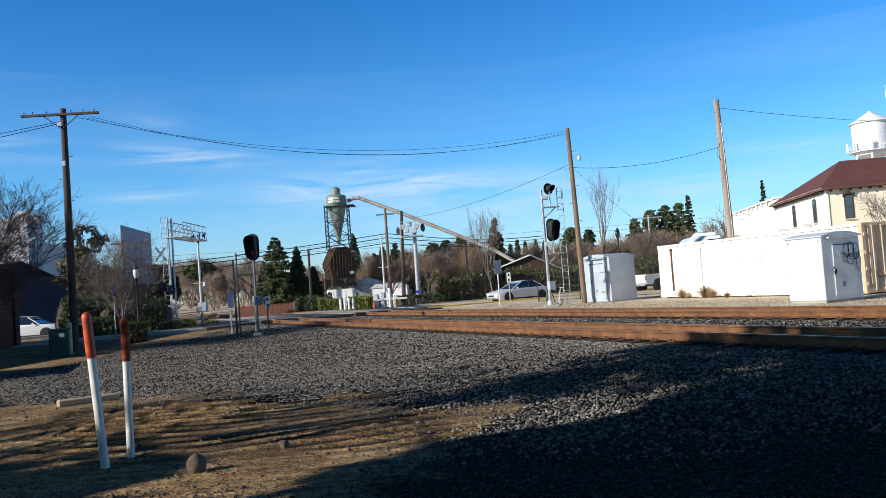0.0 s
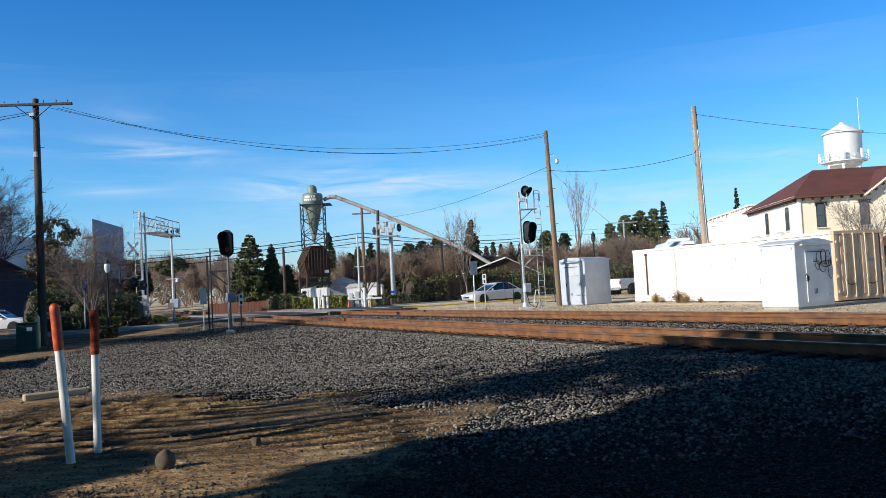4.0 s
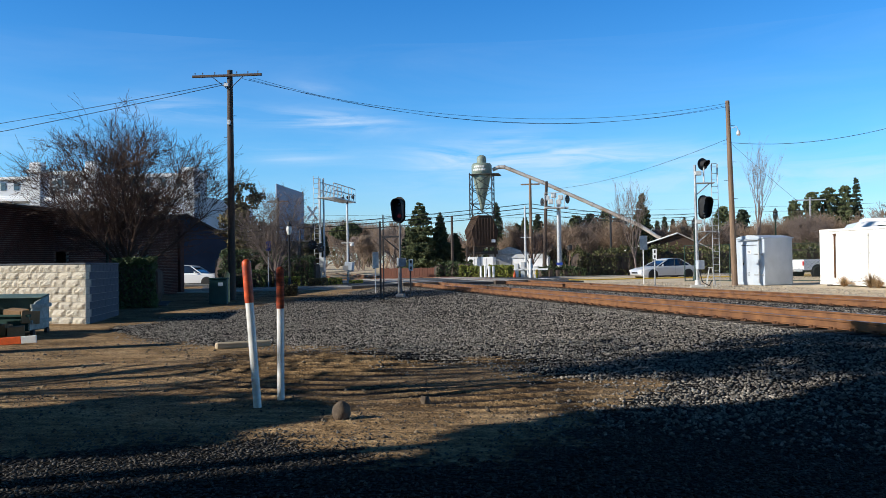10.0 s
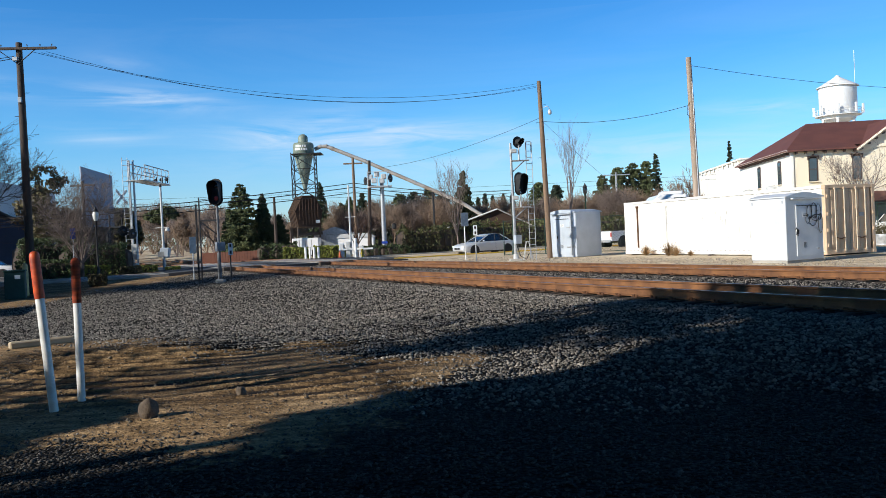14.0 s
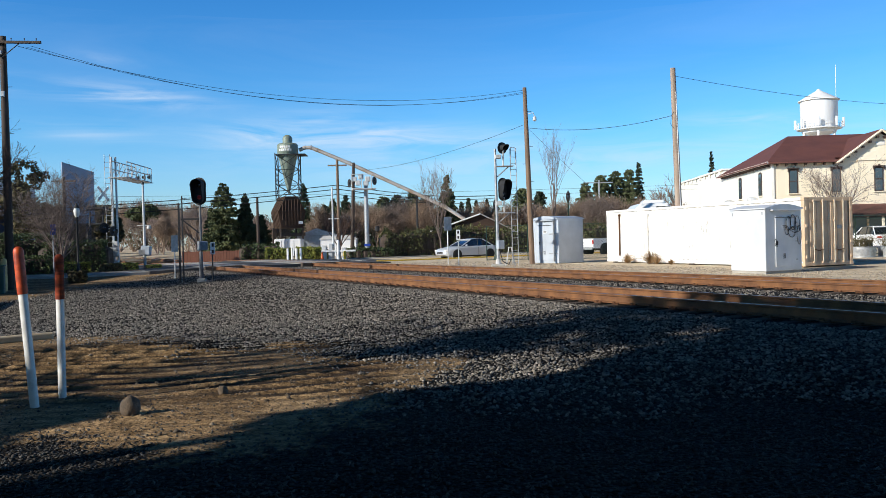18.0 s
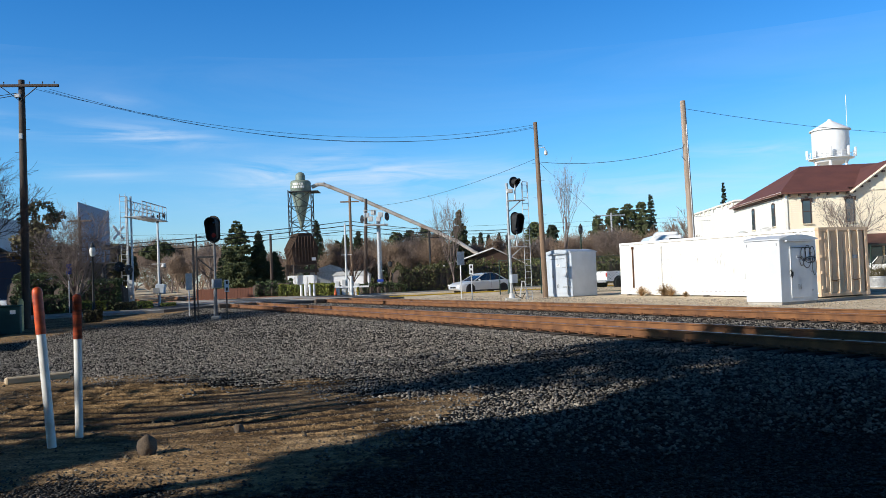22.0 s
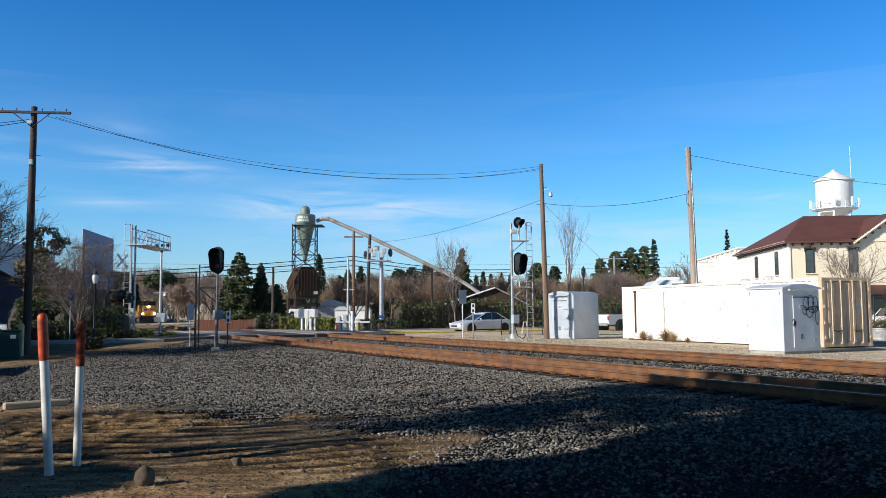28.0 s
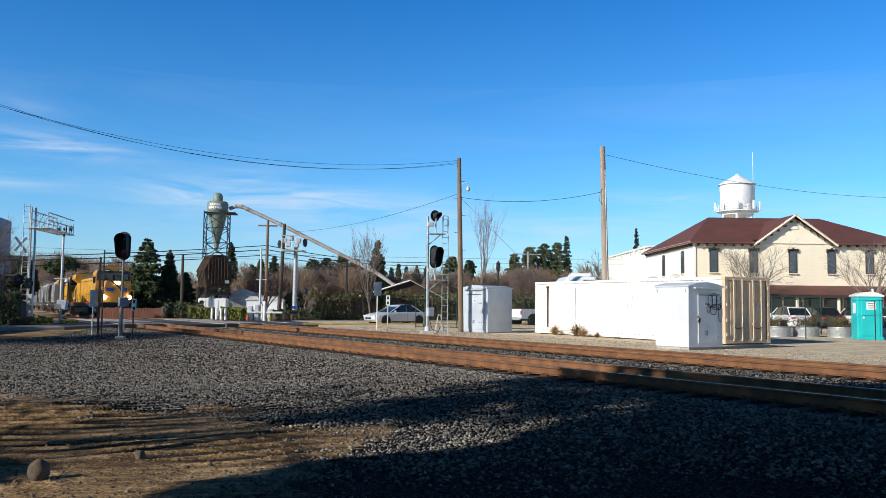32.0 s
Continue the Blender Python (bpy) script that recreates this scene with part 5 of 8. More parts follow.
def bungalow(name, m, w, d, h, label, sheet=None):
    """A steel signal hut: w along x (door face at y = 0), d deep."""
    root = thing(name, m, label, "equipment hut")
    bd = part("body", Shape().box((w / 2, d / 2, h * 0.47), (w, d, h * 0.94), ch=0.015), sheet or ALUMINIUM, root)
    k = 9
    out = [(-0.05, h * 0.925)] + [(-0.05 + (w + 0.10) * i / k, h * 0.94 + (h * 0.06) * math.sin(math.pi * i / k)) for i in range(k + 1)] + [(w + 0.05, h * 0.925)]
    part("roof", Shape().prism(out, Matrix.Translation((0, -0.06, 0)), d + 0.12), sheet or ALUMINIUM, root, "low arched metal roof")
    dr = part("door", Shape().box((w * 0.54, -0.018, h * 0.44), (w * 0.56, 0.03, h * 0.76), ch=0.006), sheet or ALUMINIUM, root, "grey metal door")
    part("hood", Shape().box((w * 0.5, -0.08, h * 0.905), (w * 0.78, 0.14, 0.05), ch=0.01), sheet or ALUMINIUM, root)
    for z in (0.16, 0.44, 0.72):
        part("hinge", Shape().box((w * 0.83, -0.035, h * z), (0.10, 0.03, 0.05), ch=0.006), GALV, dr)
    part("handle", Shape().box((w * 0.3, -0.045, h * 0.42), (0.03, 0.04, 0.14), ch=0.008), DARKMETAL, dr)
    part("lintel", Shape().box((w * 0.5, -0.04, h * 0.80), (w * 0.52, 0.03, 0.025)), DARKMETAL, dr)
    part("notice", Shape().box((w * 0.50, -0.036, h * 0.66), (0.26, 0.004, 0.14)), SIGNWHITE, dr, "small white notice plate")
    for i in range(2):
        part("text_bar", Shape().box((w * 0.50, -0.039, h * 0.675 - i * 0.05), (0.2, 0.003, 0.022)), DARKMETAL, dr)
    for i in range(3):
        part("vent_slot", Shape().box((w * 0.45 + i * 0.06, -0.035, h * 0.22), (0.02, 0.006, 0.18)), DARKMETAL, dr)
    for y in (0.12, d - 0.12):
        part("lifting_lug", Shape().box((-0.01, y, h * 0.86), (0.02, 0.03, 0.1), ch=0.004), GALV, root)
    part("skid", Shape().box((w / 2, d / 2, -0.03), (w * 0.96, d * 0.96, 0.12)), CONCRETE, root)
    return root


hut = bungalow("signal_hut", pose(11.98, 26.28, 0.29, 0, 0, YAW) @ Matrix.Scale(0.95, 4), 1.86, 1.5, 2.30, "pale grey metal signal hut with graffiti scrawl on door", sheet=PALESTEEL)
# looping scrawl on the hut's door face
rg = random.Random(8)
for cx, cz, rx, rz in ((1.18, 1.62, 0.10, 0.22), (1.34, 1.66, 0.11, 0.24), (1.50, 1.60, 0.10, 0.26), (1.30, 1.32, 0.14, 0.16), (1.56, 1.22, 0.09, 0.30), (1.12, 1.38, 0.08, 0.14), (1.42, 1.42, 0.20, 0.10)):
    a0 = rg.uniform(0, 6.28)
    cx = 1.34 + (cx - 1.33) * 1.45
    rx, rz = rx * 1.25, rz * 1.1
    part("scrawl", Shape().tube([(cx + rx * math.cos(a0 + t * 0.45), -0.05, cz + rz * math.sin(a0 + t * 0.45)) for t in range(15)], 0.012, 4), INK, hut, "black spray-paint loop")
for x, z in ((0.44, 1.02), (0.50, 0.93), (0.47, 0.86)):
    part("scrawl", Shape().tube([(x - 0.05, -0.05, z), (x + 0.02, -0.05, z + 0.08), (x + 0.06, -0.05, z - 0.04)], 0.018, 4), INK, hut, "black spray-paint mark")
cab = bungalow("signal_cabinet", pose(7.11, 43.3, 0.22, 0, 0, -58.5), 2.0, 1.72, 2.42, "white metal signal cabinet beside the utility pole")
part("conduit", Shape().rod((1.7, -0.07, 0.1), (1.7, -0.07, 2.2), 0.03, n=8), GALV, cab)
for z in (0.5, 1.5):
    part("bracket", Shape().box((1.65, -0.05, z), (0.6, 0.05, 0.05), ch=0.01), GALV, cab)


def shipping_container(m):
    L, W, H = 12.5, 2.5, 2.56
    root = thing("shipping_container", m, "long white shipping container with tan doors standing on timbers", "shipping container")
    # frame: x across the door end, y along its length
    def corrugated(length, height, pitch, deep):
        n = int(length / pitch)
        pts = []
        for i in range(n):
            a = i * pitch
            pts += [(a, 0), (a + pitch * 0.25, 0), (a + pitch * 0.5, deep), (a + pitch * 0.75, deep)]
        pts.append((length, 0))
        return pts
    for side in (0, 1):
        pts = corrugated(L - 0.3, H, 0.28, 0.036)
        x = 0.03 if side == 0 else W - 0.03
        sg_ = 1 if side == 0 else -1
        sh = Shape()
        k = len(pts)
        vs = [(x + sg_ * d, 0.15 + a, z) for z in (0.15, H - 0.1) for a, d in pts]
        sh.add(vs, [(i, i + 1, k + i + 1, k + i) for i in range(k - 1)])
        part("side_panel", sh, CONTWHITE, root, "white corrugated side")
    for x in (0.03, W - 0.03):
        for z, t in ((0.08, 0.17), (H - 0.05, 0.11)):
            part("side_rail", Shape().box((x, L / 2, z), (0.07, L - 0.2, t), ch=0.008), CONTWHITE, root)
    for y in (0.08, L - 0.08):
        for x in (0.08, W - 0.08):
            part("corner_post", Shape().box((x, y, H / 2), (0.16, 0.16, H), ch=0.01), CONTWHITE if y > 1 else TAN, root)
            for z in (0.06, H - 0.06):
                part("corner_casting", Shape().box((x, y, z), (0.18, 0.18, 0.13), ch=0.012), CONTWHITE if y > 1 else TAN, root)
    part("roof", Shape().box((W / 2, L / 2, H - 0.03), (W - 0.1, L - 0.2, 0.04)), CONTWHITE, root)
    part("floor", Shape().box((W / 2, L / 2, 0.12), (W - 0.1, L - 0.2, 0.12)), DARKMETAL, root)
    part("end_wall", Shape().box((W / 2, L - 0.05, H / 2), (W - 0.25, 0.04, H - 0.2)), CONTWHITE, root)
    for z in (0.08, H - 0.06):
        part("door_frame", Shape().box((W / 2, 0.06, z), (W - 0.3, 0.12, 0.14), ch=0.01), TAN, root)
    for i in range(2):
        x0 = 0.16 + i * 1.06
        dr = part("door", Shape().box((x0 + 0.53, 0.05, H / 2), (1.05, 0.05, H - 0.28), ch=0.01), TAN, root, "tan steel cargo door")
        for j in range(3):
            part("rib", Shape().box((x0 + 0.20 + j * 0.33, 0.02, H / 2), (0.13, 0.03, H - 0.4), ch=0.012), TAN, dr)
        for j in range(2):
            x = x0 + 0.30 + j * 0.46
            rod = part("lock_rod", Shape().rod((x, -0.02, 0.1), (x, -0.02, H - 0.08), 0.022, n=8), material("cream_lock_rod", (0.70, 0.60, 0.45), 0.5) if not (i or j) else bpy.data.materials["cream_lock_rod"], dr)
            for z in (0.14, 0.75, 1.7, H - 0.14):
                part("keeper", Shape().box((x, -0.01, z), (0.09, 0.05, 0.07), ch=0.01), TAN, rod)
            part("lock_handle", Shape().rod((x, -0.04, 0.62), (x + (0.3 if j == 0 else -0.3), -0.04, 0.56), 0.016, n=6), PLATE, rod, "rusty latch handle")
        for z in (0.35, 0.9, 1.5, 2.15):
            part("hinge", Shape().box((0.10 if i == 0 else W - 0.10, -0.01, z), (0.10, 0.05, 0.12), ch=0.01), TAN, dr)
    part("placard", Shape().box((1.78, -0.006, 1.45), (0.26, 0.004, 0.14)), SIGNBACK, root)
    for y, z0, z1 in ((9.2, 0.35, 2.2), (11.4, 0.3, 2.25)):
        part("vent_pipe", Shape().rod((-0.02, y, z0), (-0.02, y, z1), 0.035, n=8).rod((-0.02, y, z1), (-0.02, y, z1 + 0.1), 0.07, n=8), CONTWHITE if y < 10 else PLATE, root)
    # scraped lettering, long past reading
    rr = random.Random(4)
    FAINT = material("faint_scraped_paint", (0.52, 0.51, 0.49), 0.7)
    for i in range(60):
        y, z = rr.uniform(3.2, 9.8), rr.uniform(0.6, 1.9)
        part("scrape", Shape().box((0.018 if rr.random() < 0.5 else 0.02, y, z), (0.006, rr.uniform(0.01, 0.03), rr.uniform(0.04, 0.2))), FAINT, root)
    return root


CM = pose(15.13, 30.0, 0.25, 0, 0, 21)
shipping_container(CM)
for y in (0.5, 3.2, 6.1, 9.0, 11.7):
    solid("timber_block", Shape().box((0, 0, 0), (2.7, 0.26, 0.2), ch=0.02), TIE, "dark timber block under the container", "timber block", CM @ pose(1.2, y, -0.09), group="timber blocks")


# ---- crossing warning gear ----
cs_ = thing("crossing_cantilever", pose(-16.82, 49.9, 0.18), "silver railway crossing cantilever with ladder and walkway", "crossing signal")
for x in (0.0, 0.2):
    part("mast", Shape().rod((x, x * 0.6, 0), (x - 0.03, x * 0.6, 6.75), 0.06, n=10), WHITESTEEL, cs_)
ladder(cs_, (-0.20, -0.1, 0.6), (-0.24, -0.1, 6.9), 0.30, (1, 0.3, 0), 20, WHITESTEEL)
part("foot", Shape().tube([(0.5, 0.4, 0.02), (0.25, 0.15, 0.12), (0.12, 0.05, 0.6)], [0.10, 0.12, 0.10], 8), WHITESTEEL, cs_, smooth=True)
part("footing", Shape().box((0.1, 0.1, 0.0), (1.3, 1.1, 0.16), ch=0.03), CONCRETE, cs_)
arm = Vector((-0.55, 6.6, 0))
for dz, off in ((5.55, -0.25), (5.55, 0.75), (6.55, -0.25), (6.45, 0.75), (6.05, -0.25), (6.0, 0.75)):
    part("arm_rail", Shape().rod((0.1 + off, 0.1, dz), arm + Vector((0.1 + off, 0, dz + 0.15)), 0.035, n=6), WHITESTEEL, cs_)
for i in range(7):
    k = i / 6
    q = Vector((0.1, 0.1, 0.15 * k)) + arm * k
    part("walkway_panel", Shape().box(q + Vector((0.25, 0, 5.52)), (1.05, 0.55, 0.04), ch=0.006), WHITESTEEL, cs_)
    part("stanchion", Shape().rod(q + Vector((-0.25, 0, 5.5)), q + Vector((-0.25, 0, 6.55)), 0.022, n=5), WHITESTEEL, cs_)
    part("stanchion", Shape().rod(q + Vector((0.75, 0, 5.5)), q + Vector((0.75, 0, 6.45)), 0.022, n=5), WHITESTEEL, cs_)
    if i < 6:
        part("diagonal", Shape().rod(q + Vector((-0.25, 0, 5.5)), q + arm / 6 + Vector((-0.02, 0, 6.5)), 0.022, n=5), GALV, cs_)


def flasher(parent, c, face, r=0.30):
    m = pose(*c, 0, 0, face)
    lamp = part("flasher", Shape().lathe(m.translation, [(r, 0), (r, 0.015), (0.12, 0.03), (0.10, 0.16), (0.02, 0.2)], 16, (m @ Matrix.Rotation(radians(-90), 4, "X")).to_3x3().to_4x4()), BLACK, parent, "black round flasher", True)
    part("lens", Shape().lathe(m.translation, [(0.10, 0), (0.09, 0.03), (0.01, 0.05)], 12, (m @ Matrix.Rotation(radians(90), 4, "X")).to_3x3().to_4x4()), DARKLENS, lamp)
    return lamp


for q in ((-0.5, 6.6, 6.0), (0.2, 5.6, 5.95), (0.2, 6.7, 6.05)):
    flasher(cs_, q, 100, 0.26)
flasher(cs_, (-0.45, -0.25, 2.55), 35)
flasher(cs_, (0.10, -0.28, 2.35), 60)
part("flasher_arm", Shape().rod((-0.5, -0.1, 2.5), (0.3, -0.1, 2.5), 0.03, n=6), WHITESTEEL, cs_)
for a in (45, -45):
    part("crossbuck_board", Shape().box((0, 0, 0), (1.15, 0.02, 0.16), m=Matrix.Rotation(radians(a), 4, "Y")), SIGNWHITE, cs_, "white crossbuck board edge-on", m=pose(-0.65, 0.3, 4.6, 0, 0, 62))
part("control_box", Shape().box((0.14, -0.15, 1.3), (0.34, 0.28, 0.9), ch=0.02), WHITESTEEL, cs_)

gm = thing("crossing_gate", pose(-15.05, 49.9, 0.2), "white crossing gate mast with raised flasher unit", "crossing gate")
part("mast", Shape().tube([(0, 0, 0), (0, 0, 3.0), (0, 0, 5.1)], [0.085, 0.07, 0.06], 10), WHITESTEEL, gm, smooth=True)
part("mechanism", Shape().box((0.03, -0.2, 1.15), (0.55, 0.4, 0.55), ch=0.05), ALUMINIUM, gm, "pale gate machine case", m=pose(0, 0, 0, 0, 6, 0))
part("machine_panel", Shape().box((-0.05, -0.405, 1.05), (0.36, 0.01, 0.30)), SIGNBACK, gm)
part("flasher_arm", Shape().rod((-0.4, -0.05, 2.62), (0.4, -0.05, 2.62), 0.03, n=6), WHITESTEEL, gm)
part("bell", Shape().lathe((0.32, -0.1, 2.4), [(0.03, 0), (0.13, 0.03), (0.14, 0.1), (0.08, 0.2), (0.02, 0.24)], 12), WHITESTEEL, gm, smooth=True)
part("cap", Shape().rod((0, 0, 5.05), (0, 0, 5.2), 0.08, 0.07, 10), DARKMETAL, gm)
part("footing", Shape().box((0, 0, 0.0), (0.8, 0.8, 0.14), ch=0.03), CONCRETE, gm)

gf = thing("crossing_gate", pose(-5.0, 63.0, 0.12), "white far-side crossing gate mast with crossarm", "crossing gate")
part("mast", Shape().rod((0, 0, 0), (0, 0, 5.6), 0.09, 0.06, 10), WHITESTEEL, gf)
part("flasher_arm", Shape().rod((-0.35, 0, 3.2), (0.45, 0, 3.2), 0.035, n=6), WHITESTEEL, gf)
for i, (x, z) in enumerate(((-0.7, 1.1), (-0.2, 1.2), (0.35, 1.1), (0.8, 0.9))):
    part("machine", Shape().box((x, -0.1, z * 0.6), (0.34, 0.35, z), ch=0.04), WHITESTEEL, gf, "white gate machine case")
part("counterweight_arm", Shape().box((0.4, -0.3, 0.75), (2.6, 0.1, 0.14), ch=0.02), WHITE, gf)
cf = thing("crossing_cantilever", pose(-2.66, 68.0, 0.1), "thick silver signal mast topped by crossing lights", "crossing signal")
part("mast", Shape().tube([(0, 0, 0), (0, 0, 3.5), (0.0, 0, 6.0)], [0.20, 0.18, 0.16], 14), GALV, cf, smooth=True)
part("platform", Shape().box((-0.25, -0.4, 5.7), (1.9, 0.9, 0.12), ch=0.02), WHITESTEEL, cf, m=pose(0, 0, 0, 0, 0, 10))
for i, (x, z) in enumerate(((-0.9, 6.5), (-0.35, 6.7), (0.2, 6.5), (-0.6, 6.2), (0.05, 6.15))):
    part("lamp_case", Shape().box((x, -0.6, z), (0.42, 0.3, 0.42), ch=0.06), WHITESTEEL, cf)
for x in (-1.1, -0.3, 0.5):
    part("stanchion", Shape().rod((x, -0.8, 5.7), (x, -0.8, 6.9), 0.03, n=5), WHITESTEEL, cf)
part("railing", Shape().rod((-1.15, -0.8, 6.9), (0.6, -0.8, 6.9), 0.03, n=5), WHITESTEEL, cf)
flasher(cf, (-1.3, -0.5, 6.2), -60, 0.34)
flasher(cf, (0.75, -0.6, 6.35), 60, 0.34)
part("side_lamp", Shape().lathe((0.85, 0, 2.2), [(0.08, 0), (0.18, 0.1), (0.2, 0.4), (0.05, 0.5)], 10), DARKMETAL, cf)
part("blue_plate", Shape().box((0.02, -0.21, 1.15), (0.5, 0.02, 0.2)), BLUE, cf, "small blue plate")

# ---- the mill: cyclone, bin and duct ----
ml = thing("dust_cyclone", pose(-11.25, 85, 0), "pale green dust cyclone in steel frame above rusty bin", "dust cyclone")
part("cyclone_body", Shape().lathe((0, 0, 0), [(0.08, 6.6), (0.16, 6.9), (0.55, 8.6), (0.92, 10.2), (1.03, 10.6), (1.03, 11.55), (0.9, 11.68), (0.5, 11.72), (0.5, 12.2), (0.42, 12.4), (0.2, 12.56)], 22), CYCLONE, ml, "pale green sheet-metal cyclone", True)
part("band", Shape().lathe((0, 0, 0), [(1.05, 10.66), (1.06, 10.68), (1.06, 11.48), (1.05, 11.5)], 22), CYCLONE, ml, "green band with faded lettering", True)
for z, a0, k in ((11.28, -34, 5), (10.98, -40, 6)):
    for i in range(k):
        part("lettering_bar", Shape().box((0, -1.065, 0), (0.215 if i % 3 else 0.15, 0.02, 0.21)), WHITE, ml, m=pose(0, 0, z, 0, 0, a0 + i * 12.5))
legs = [(-1.15, -1.0), (1.15, -1.0), (1.15, 1.0), (-1.15, 1.0)]
for x, y in legs:
    part("leg", Shape().box((x, y, 8.3), (0.09, 0.09, 4.7), ch=0.01), DARKMETAL, ml, "dark steel frame leg")
for j in range(4):
    (x0, y0), (x1, y1) = legs[j], legs[(j + 1) % 4]
    for z0 in (6.0, 7.5, 9.0):
        part("brace", Shape().rod((x0, y0, z0), (x1, y1, z0 + 1.5), 0.03, n=5), DARKMETAL, ml)
        part("brace", Shape().rod((x1, y1, z0), (x0, y0, z0 + 1.5), 0.03, n=5), DARKMETAL, ml)
    for z0 in (7.5, 9.0, 10.5):
        part("girt", Shape().rod((x0, y0, z0), (x1, y1, z0), 0.035, n=6), DARKMETAL, ml)
part("platform", Shape().box((0.4, 0, 10.5), (3.0, 2.3, 0.08)), DARKMETAL, ml)
bn = thing("storage_bin", pose(-11.4, 85, 0, 0, 0, 24) @ Matrix.Diagonal((0.78, 0.78, 1, 1)), "rusty six-sided storage bin on timber legs", "storage bin")
out = [(-0.7, 6.25), (0.75, 6.25), (1.75, 4.7), (1.4, 3.05), (-1.35, 3.05), (-1.75, 4.7)]
part("hopper", Shape().prism(out, Matrix.Translation((0.05, -1.6, 0)), 3.4), HOPPER, bn, "rust-brown sheet hopper")
BINRIB = material("lighter_brown_rib", (0.085, 0.05, 0.03), 0.9, other=(0.05, 0.03, 0.02), scale=1.5, fine=20, bump=0.2)
for i in range(7):
    x = -1.2 + 0.4 * i
    ht = 1.55
    part("rib", Shape().box((x + 0.05, -1.66, 4.65), (0.10, 0.14, 2.6 if abs(x) < 1 else 1.6), ch=0.02), BINRIB, bn)
for i in range(6):
    y = -1.55 + 0.65 * i
    for sx, q0, q1, q2 in ((-1, (-0.7, 6.25), (-1.75, 4.7), (-1.35, 3.05)), (1, (0.75, 6.25), (1.75, 4.7), (1.4, 3.05))):
        part("side_rib", Shape().tube([(q0[0] + 0.05 + sx * 0.05, y, q0[1]), (q1[0] + 0.05 + sx * 0.05, y, q1[1]), (q2[0] + 0.05 + sx * 0.05, y, q2[1])], 0.07, 4), BINRIB, bn)
for z, hw in ((3.1, 1.5), (4.7, 1.85), (6.2, 0.8)):
    part("waler", Shape().box((0.05, -1.68, z), (hw * 2, 0.12, 0.09), ch=0.02), HOPPER, bn)
for x, y in ((-1.4, -1.4), (1.5, -1.4), (-1.4, 1.5), (1.5, 1.5), (-2.0, 0)):
    part("leg", Shape().box((x, y, 1.5), (0.22, 0.22, 3.2), ch=0.02), DARKPOLE, bn)
part("notice", Shape().box((1.15, -1.70, 3.6), (0.6, 0.03, 0.3)), SIGNWHITE, bn, "small white notice")
part("lower_deck", Shape().box((0.3, -1.2, 2.4), (3.2, 0.3, 0.3), ch=0.03), DARKPOLE, bn)
dk = thing("conveyor_duct", Matrix.Identity(4), "long weathered metal duct sloping down from the cyclone", "duct")
pts = [(-10.1, 85, 11.0), (-9.5, 85, 11.25), (-8.9, 85, 11.25), (-8.3, 85, 11.0), (-5, 85, 9.55), (0, 85, 7.15), (4.6, 85, 4.95), (6.6, 85, 3.6), (6.9, 85, 2.6)]
for i in range(len(pts) - 1):
    part("duct_section", Shape().tube([pts[i], pts[i + 1]], 0.19, 12), PIPE, dk, smooth=True)
    part("flange", Shape().rod(Vector(pts[i + 1]) - Vector((0.06, 0, -0.03)), Vector(pts[i + 1]) + Vector((0.06, 0, -0.03)), 0.225, n=12), PIPE, dk)
part("support", Shape().rod((1.8, 85, 0), (1.8, 85, 6.2), 0.1, n=6), DARKMETAL, dk)
bh = thing("tank_trailer", pose(-11.0, 82.5, 0.1), "white tank trailer parked beneath the bin", "trailer")
part("tank", Shape().box((0, 0, 1.0), (2.6, 2.2, 1.7), ch=0.06), TANK, bh)
part("frame", Shape().box((0, 0, 0.15), (2.4, 2.0, 0.2)), DARKMETAL, bh)
for i in range(3):
    part("stripe", Shape().box((-0.6 + i * 0.6, -1.11, 1.0), (0.03, 0.02, 1.4)), SIGNBACK, bh)
tk = thing("storage_tank", pose(-6.2, 84.5, 0), "white sheet-metal shed behind the hedge", "shed")
part("wall", Shape().box((0, 0, 0.9), (3.6, 3.0, 1.8), ch=0.03), TANK, tk)
part("roof", Shape().prism([(-1.95, 1.8), (1.95, 1.8), (1.4, 2.2), (-1.4, 2.2)], Matrix.Translation((0, -1.6, 0)), 3.2), WHITESTEEL, tk)
tk2 = thing("storage_tank", pose(-8.6, 88, 0), "grey metal grain shed behind the bin", "shed")
part("wall", Shape().box((0, 0, 1.1), (4.2, 4.0, 2.3), ch=0.03), SIGNBACK, tk2)
part("roof", Shape().prism([(-2.3, 2.25), (2.3, 2.25), (0.0, 3.0)], Matrix.Translation((0, -2.2, 0)), 4.4), SIGNBACK, tk2)

# ---- along the far side of the street ----
for x, y, h in ((-8.38, 62.5, 1.1), (-8.05, 62.45, 1.1), (-7.72, 62.4, 1.1), (-7.39, 62.35, 1.1), (-5.65, 63.6, 1.25)):
    bo = thing("bollard", pose(x, y, 0.08), "white round steel bollard by the street", "bollard", "bollards")
    part("post", Shape().lathe((0, 0, 0), [(0.085, 0), (0.085, h - 0.06), (0.06, h - 0.015), (0.01, h)], 12), WHITE, bo, smooth=True)
    part("collar", Shape().lathe((0, 0, 0), [(0.11, 0), (0.11, 0.05), (0.09, 0.07)], 12), CONCRETE, bo)
bo = thing("bollard", pose(-4.55, 61.8, 0.08), "tall white bollard with yellow base", "bollard", "bollards")
part("post", Shape().lathe((0, 0, 0), [(0.10, 0), (0.10, 1.55), (0.07, 1.62), (0.01, 1.64)], 12), WHITE, bo, smooth=True)
hy = thing("fire_hydrant", pose(-4.1, 62.2, 0.1), "small yellow hydrant on the verge", "hydrant")
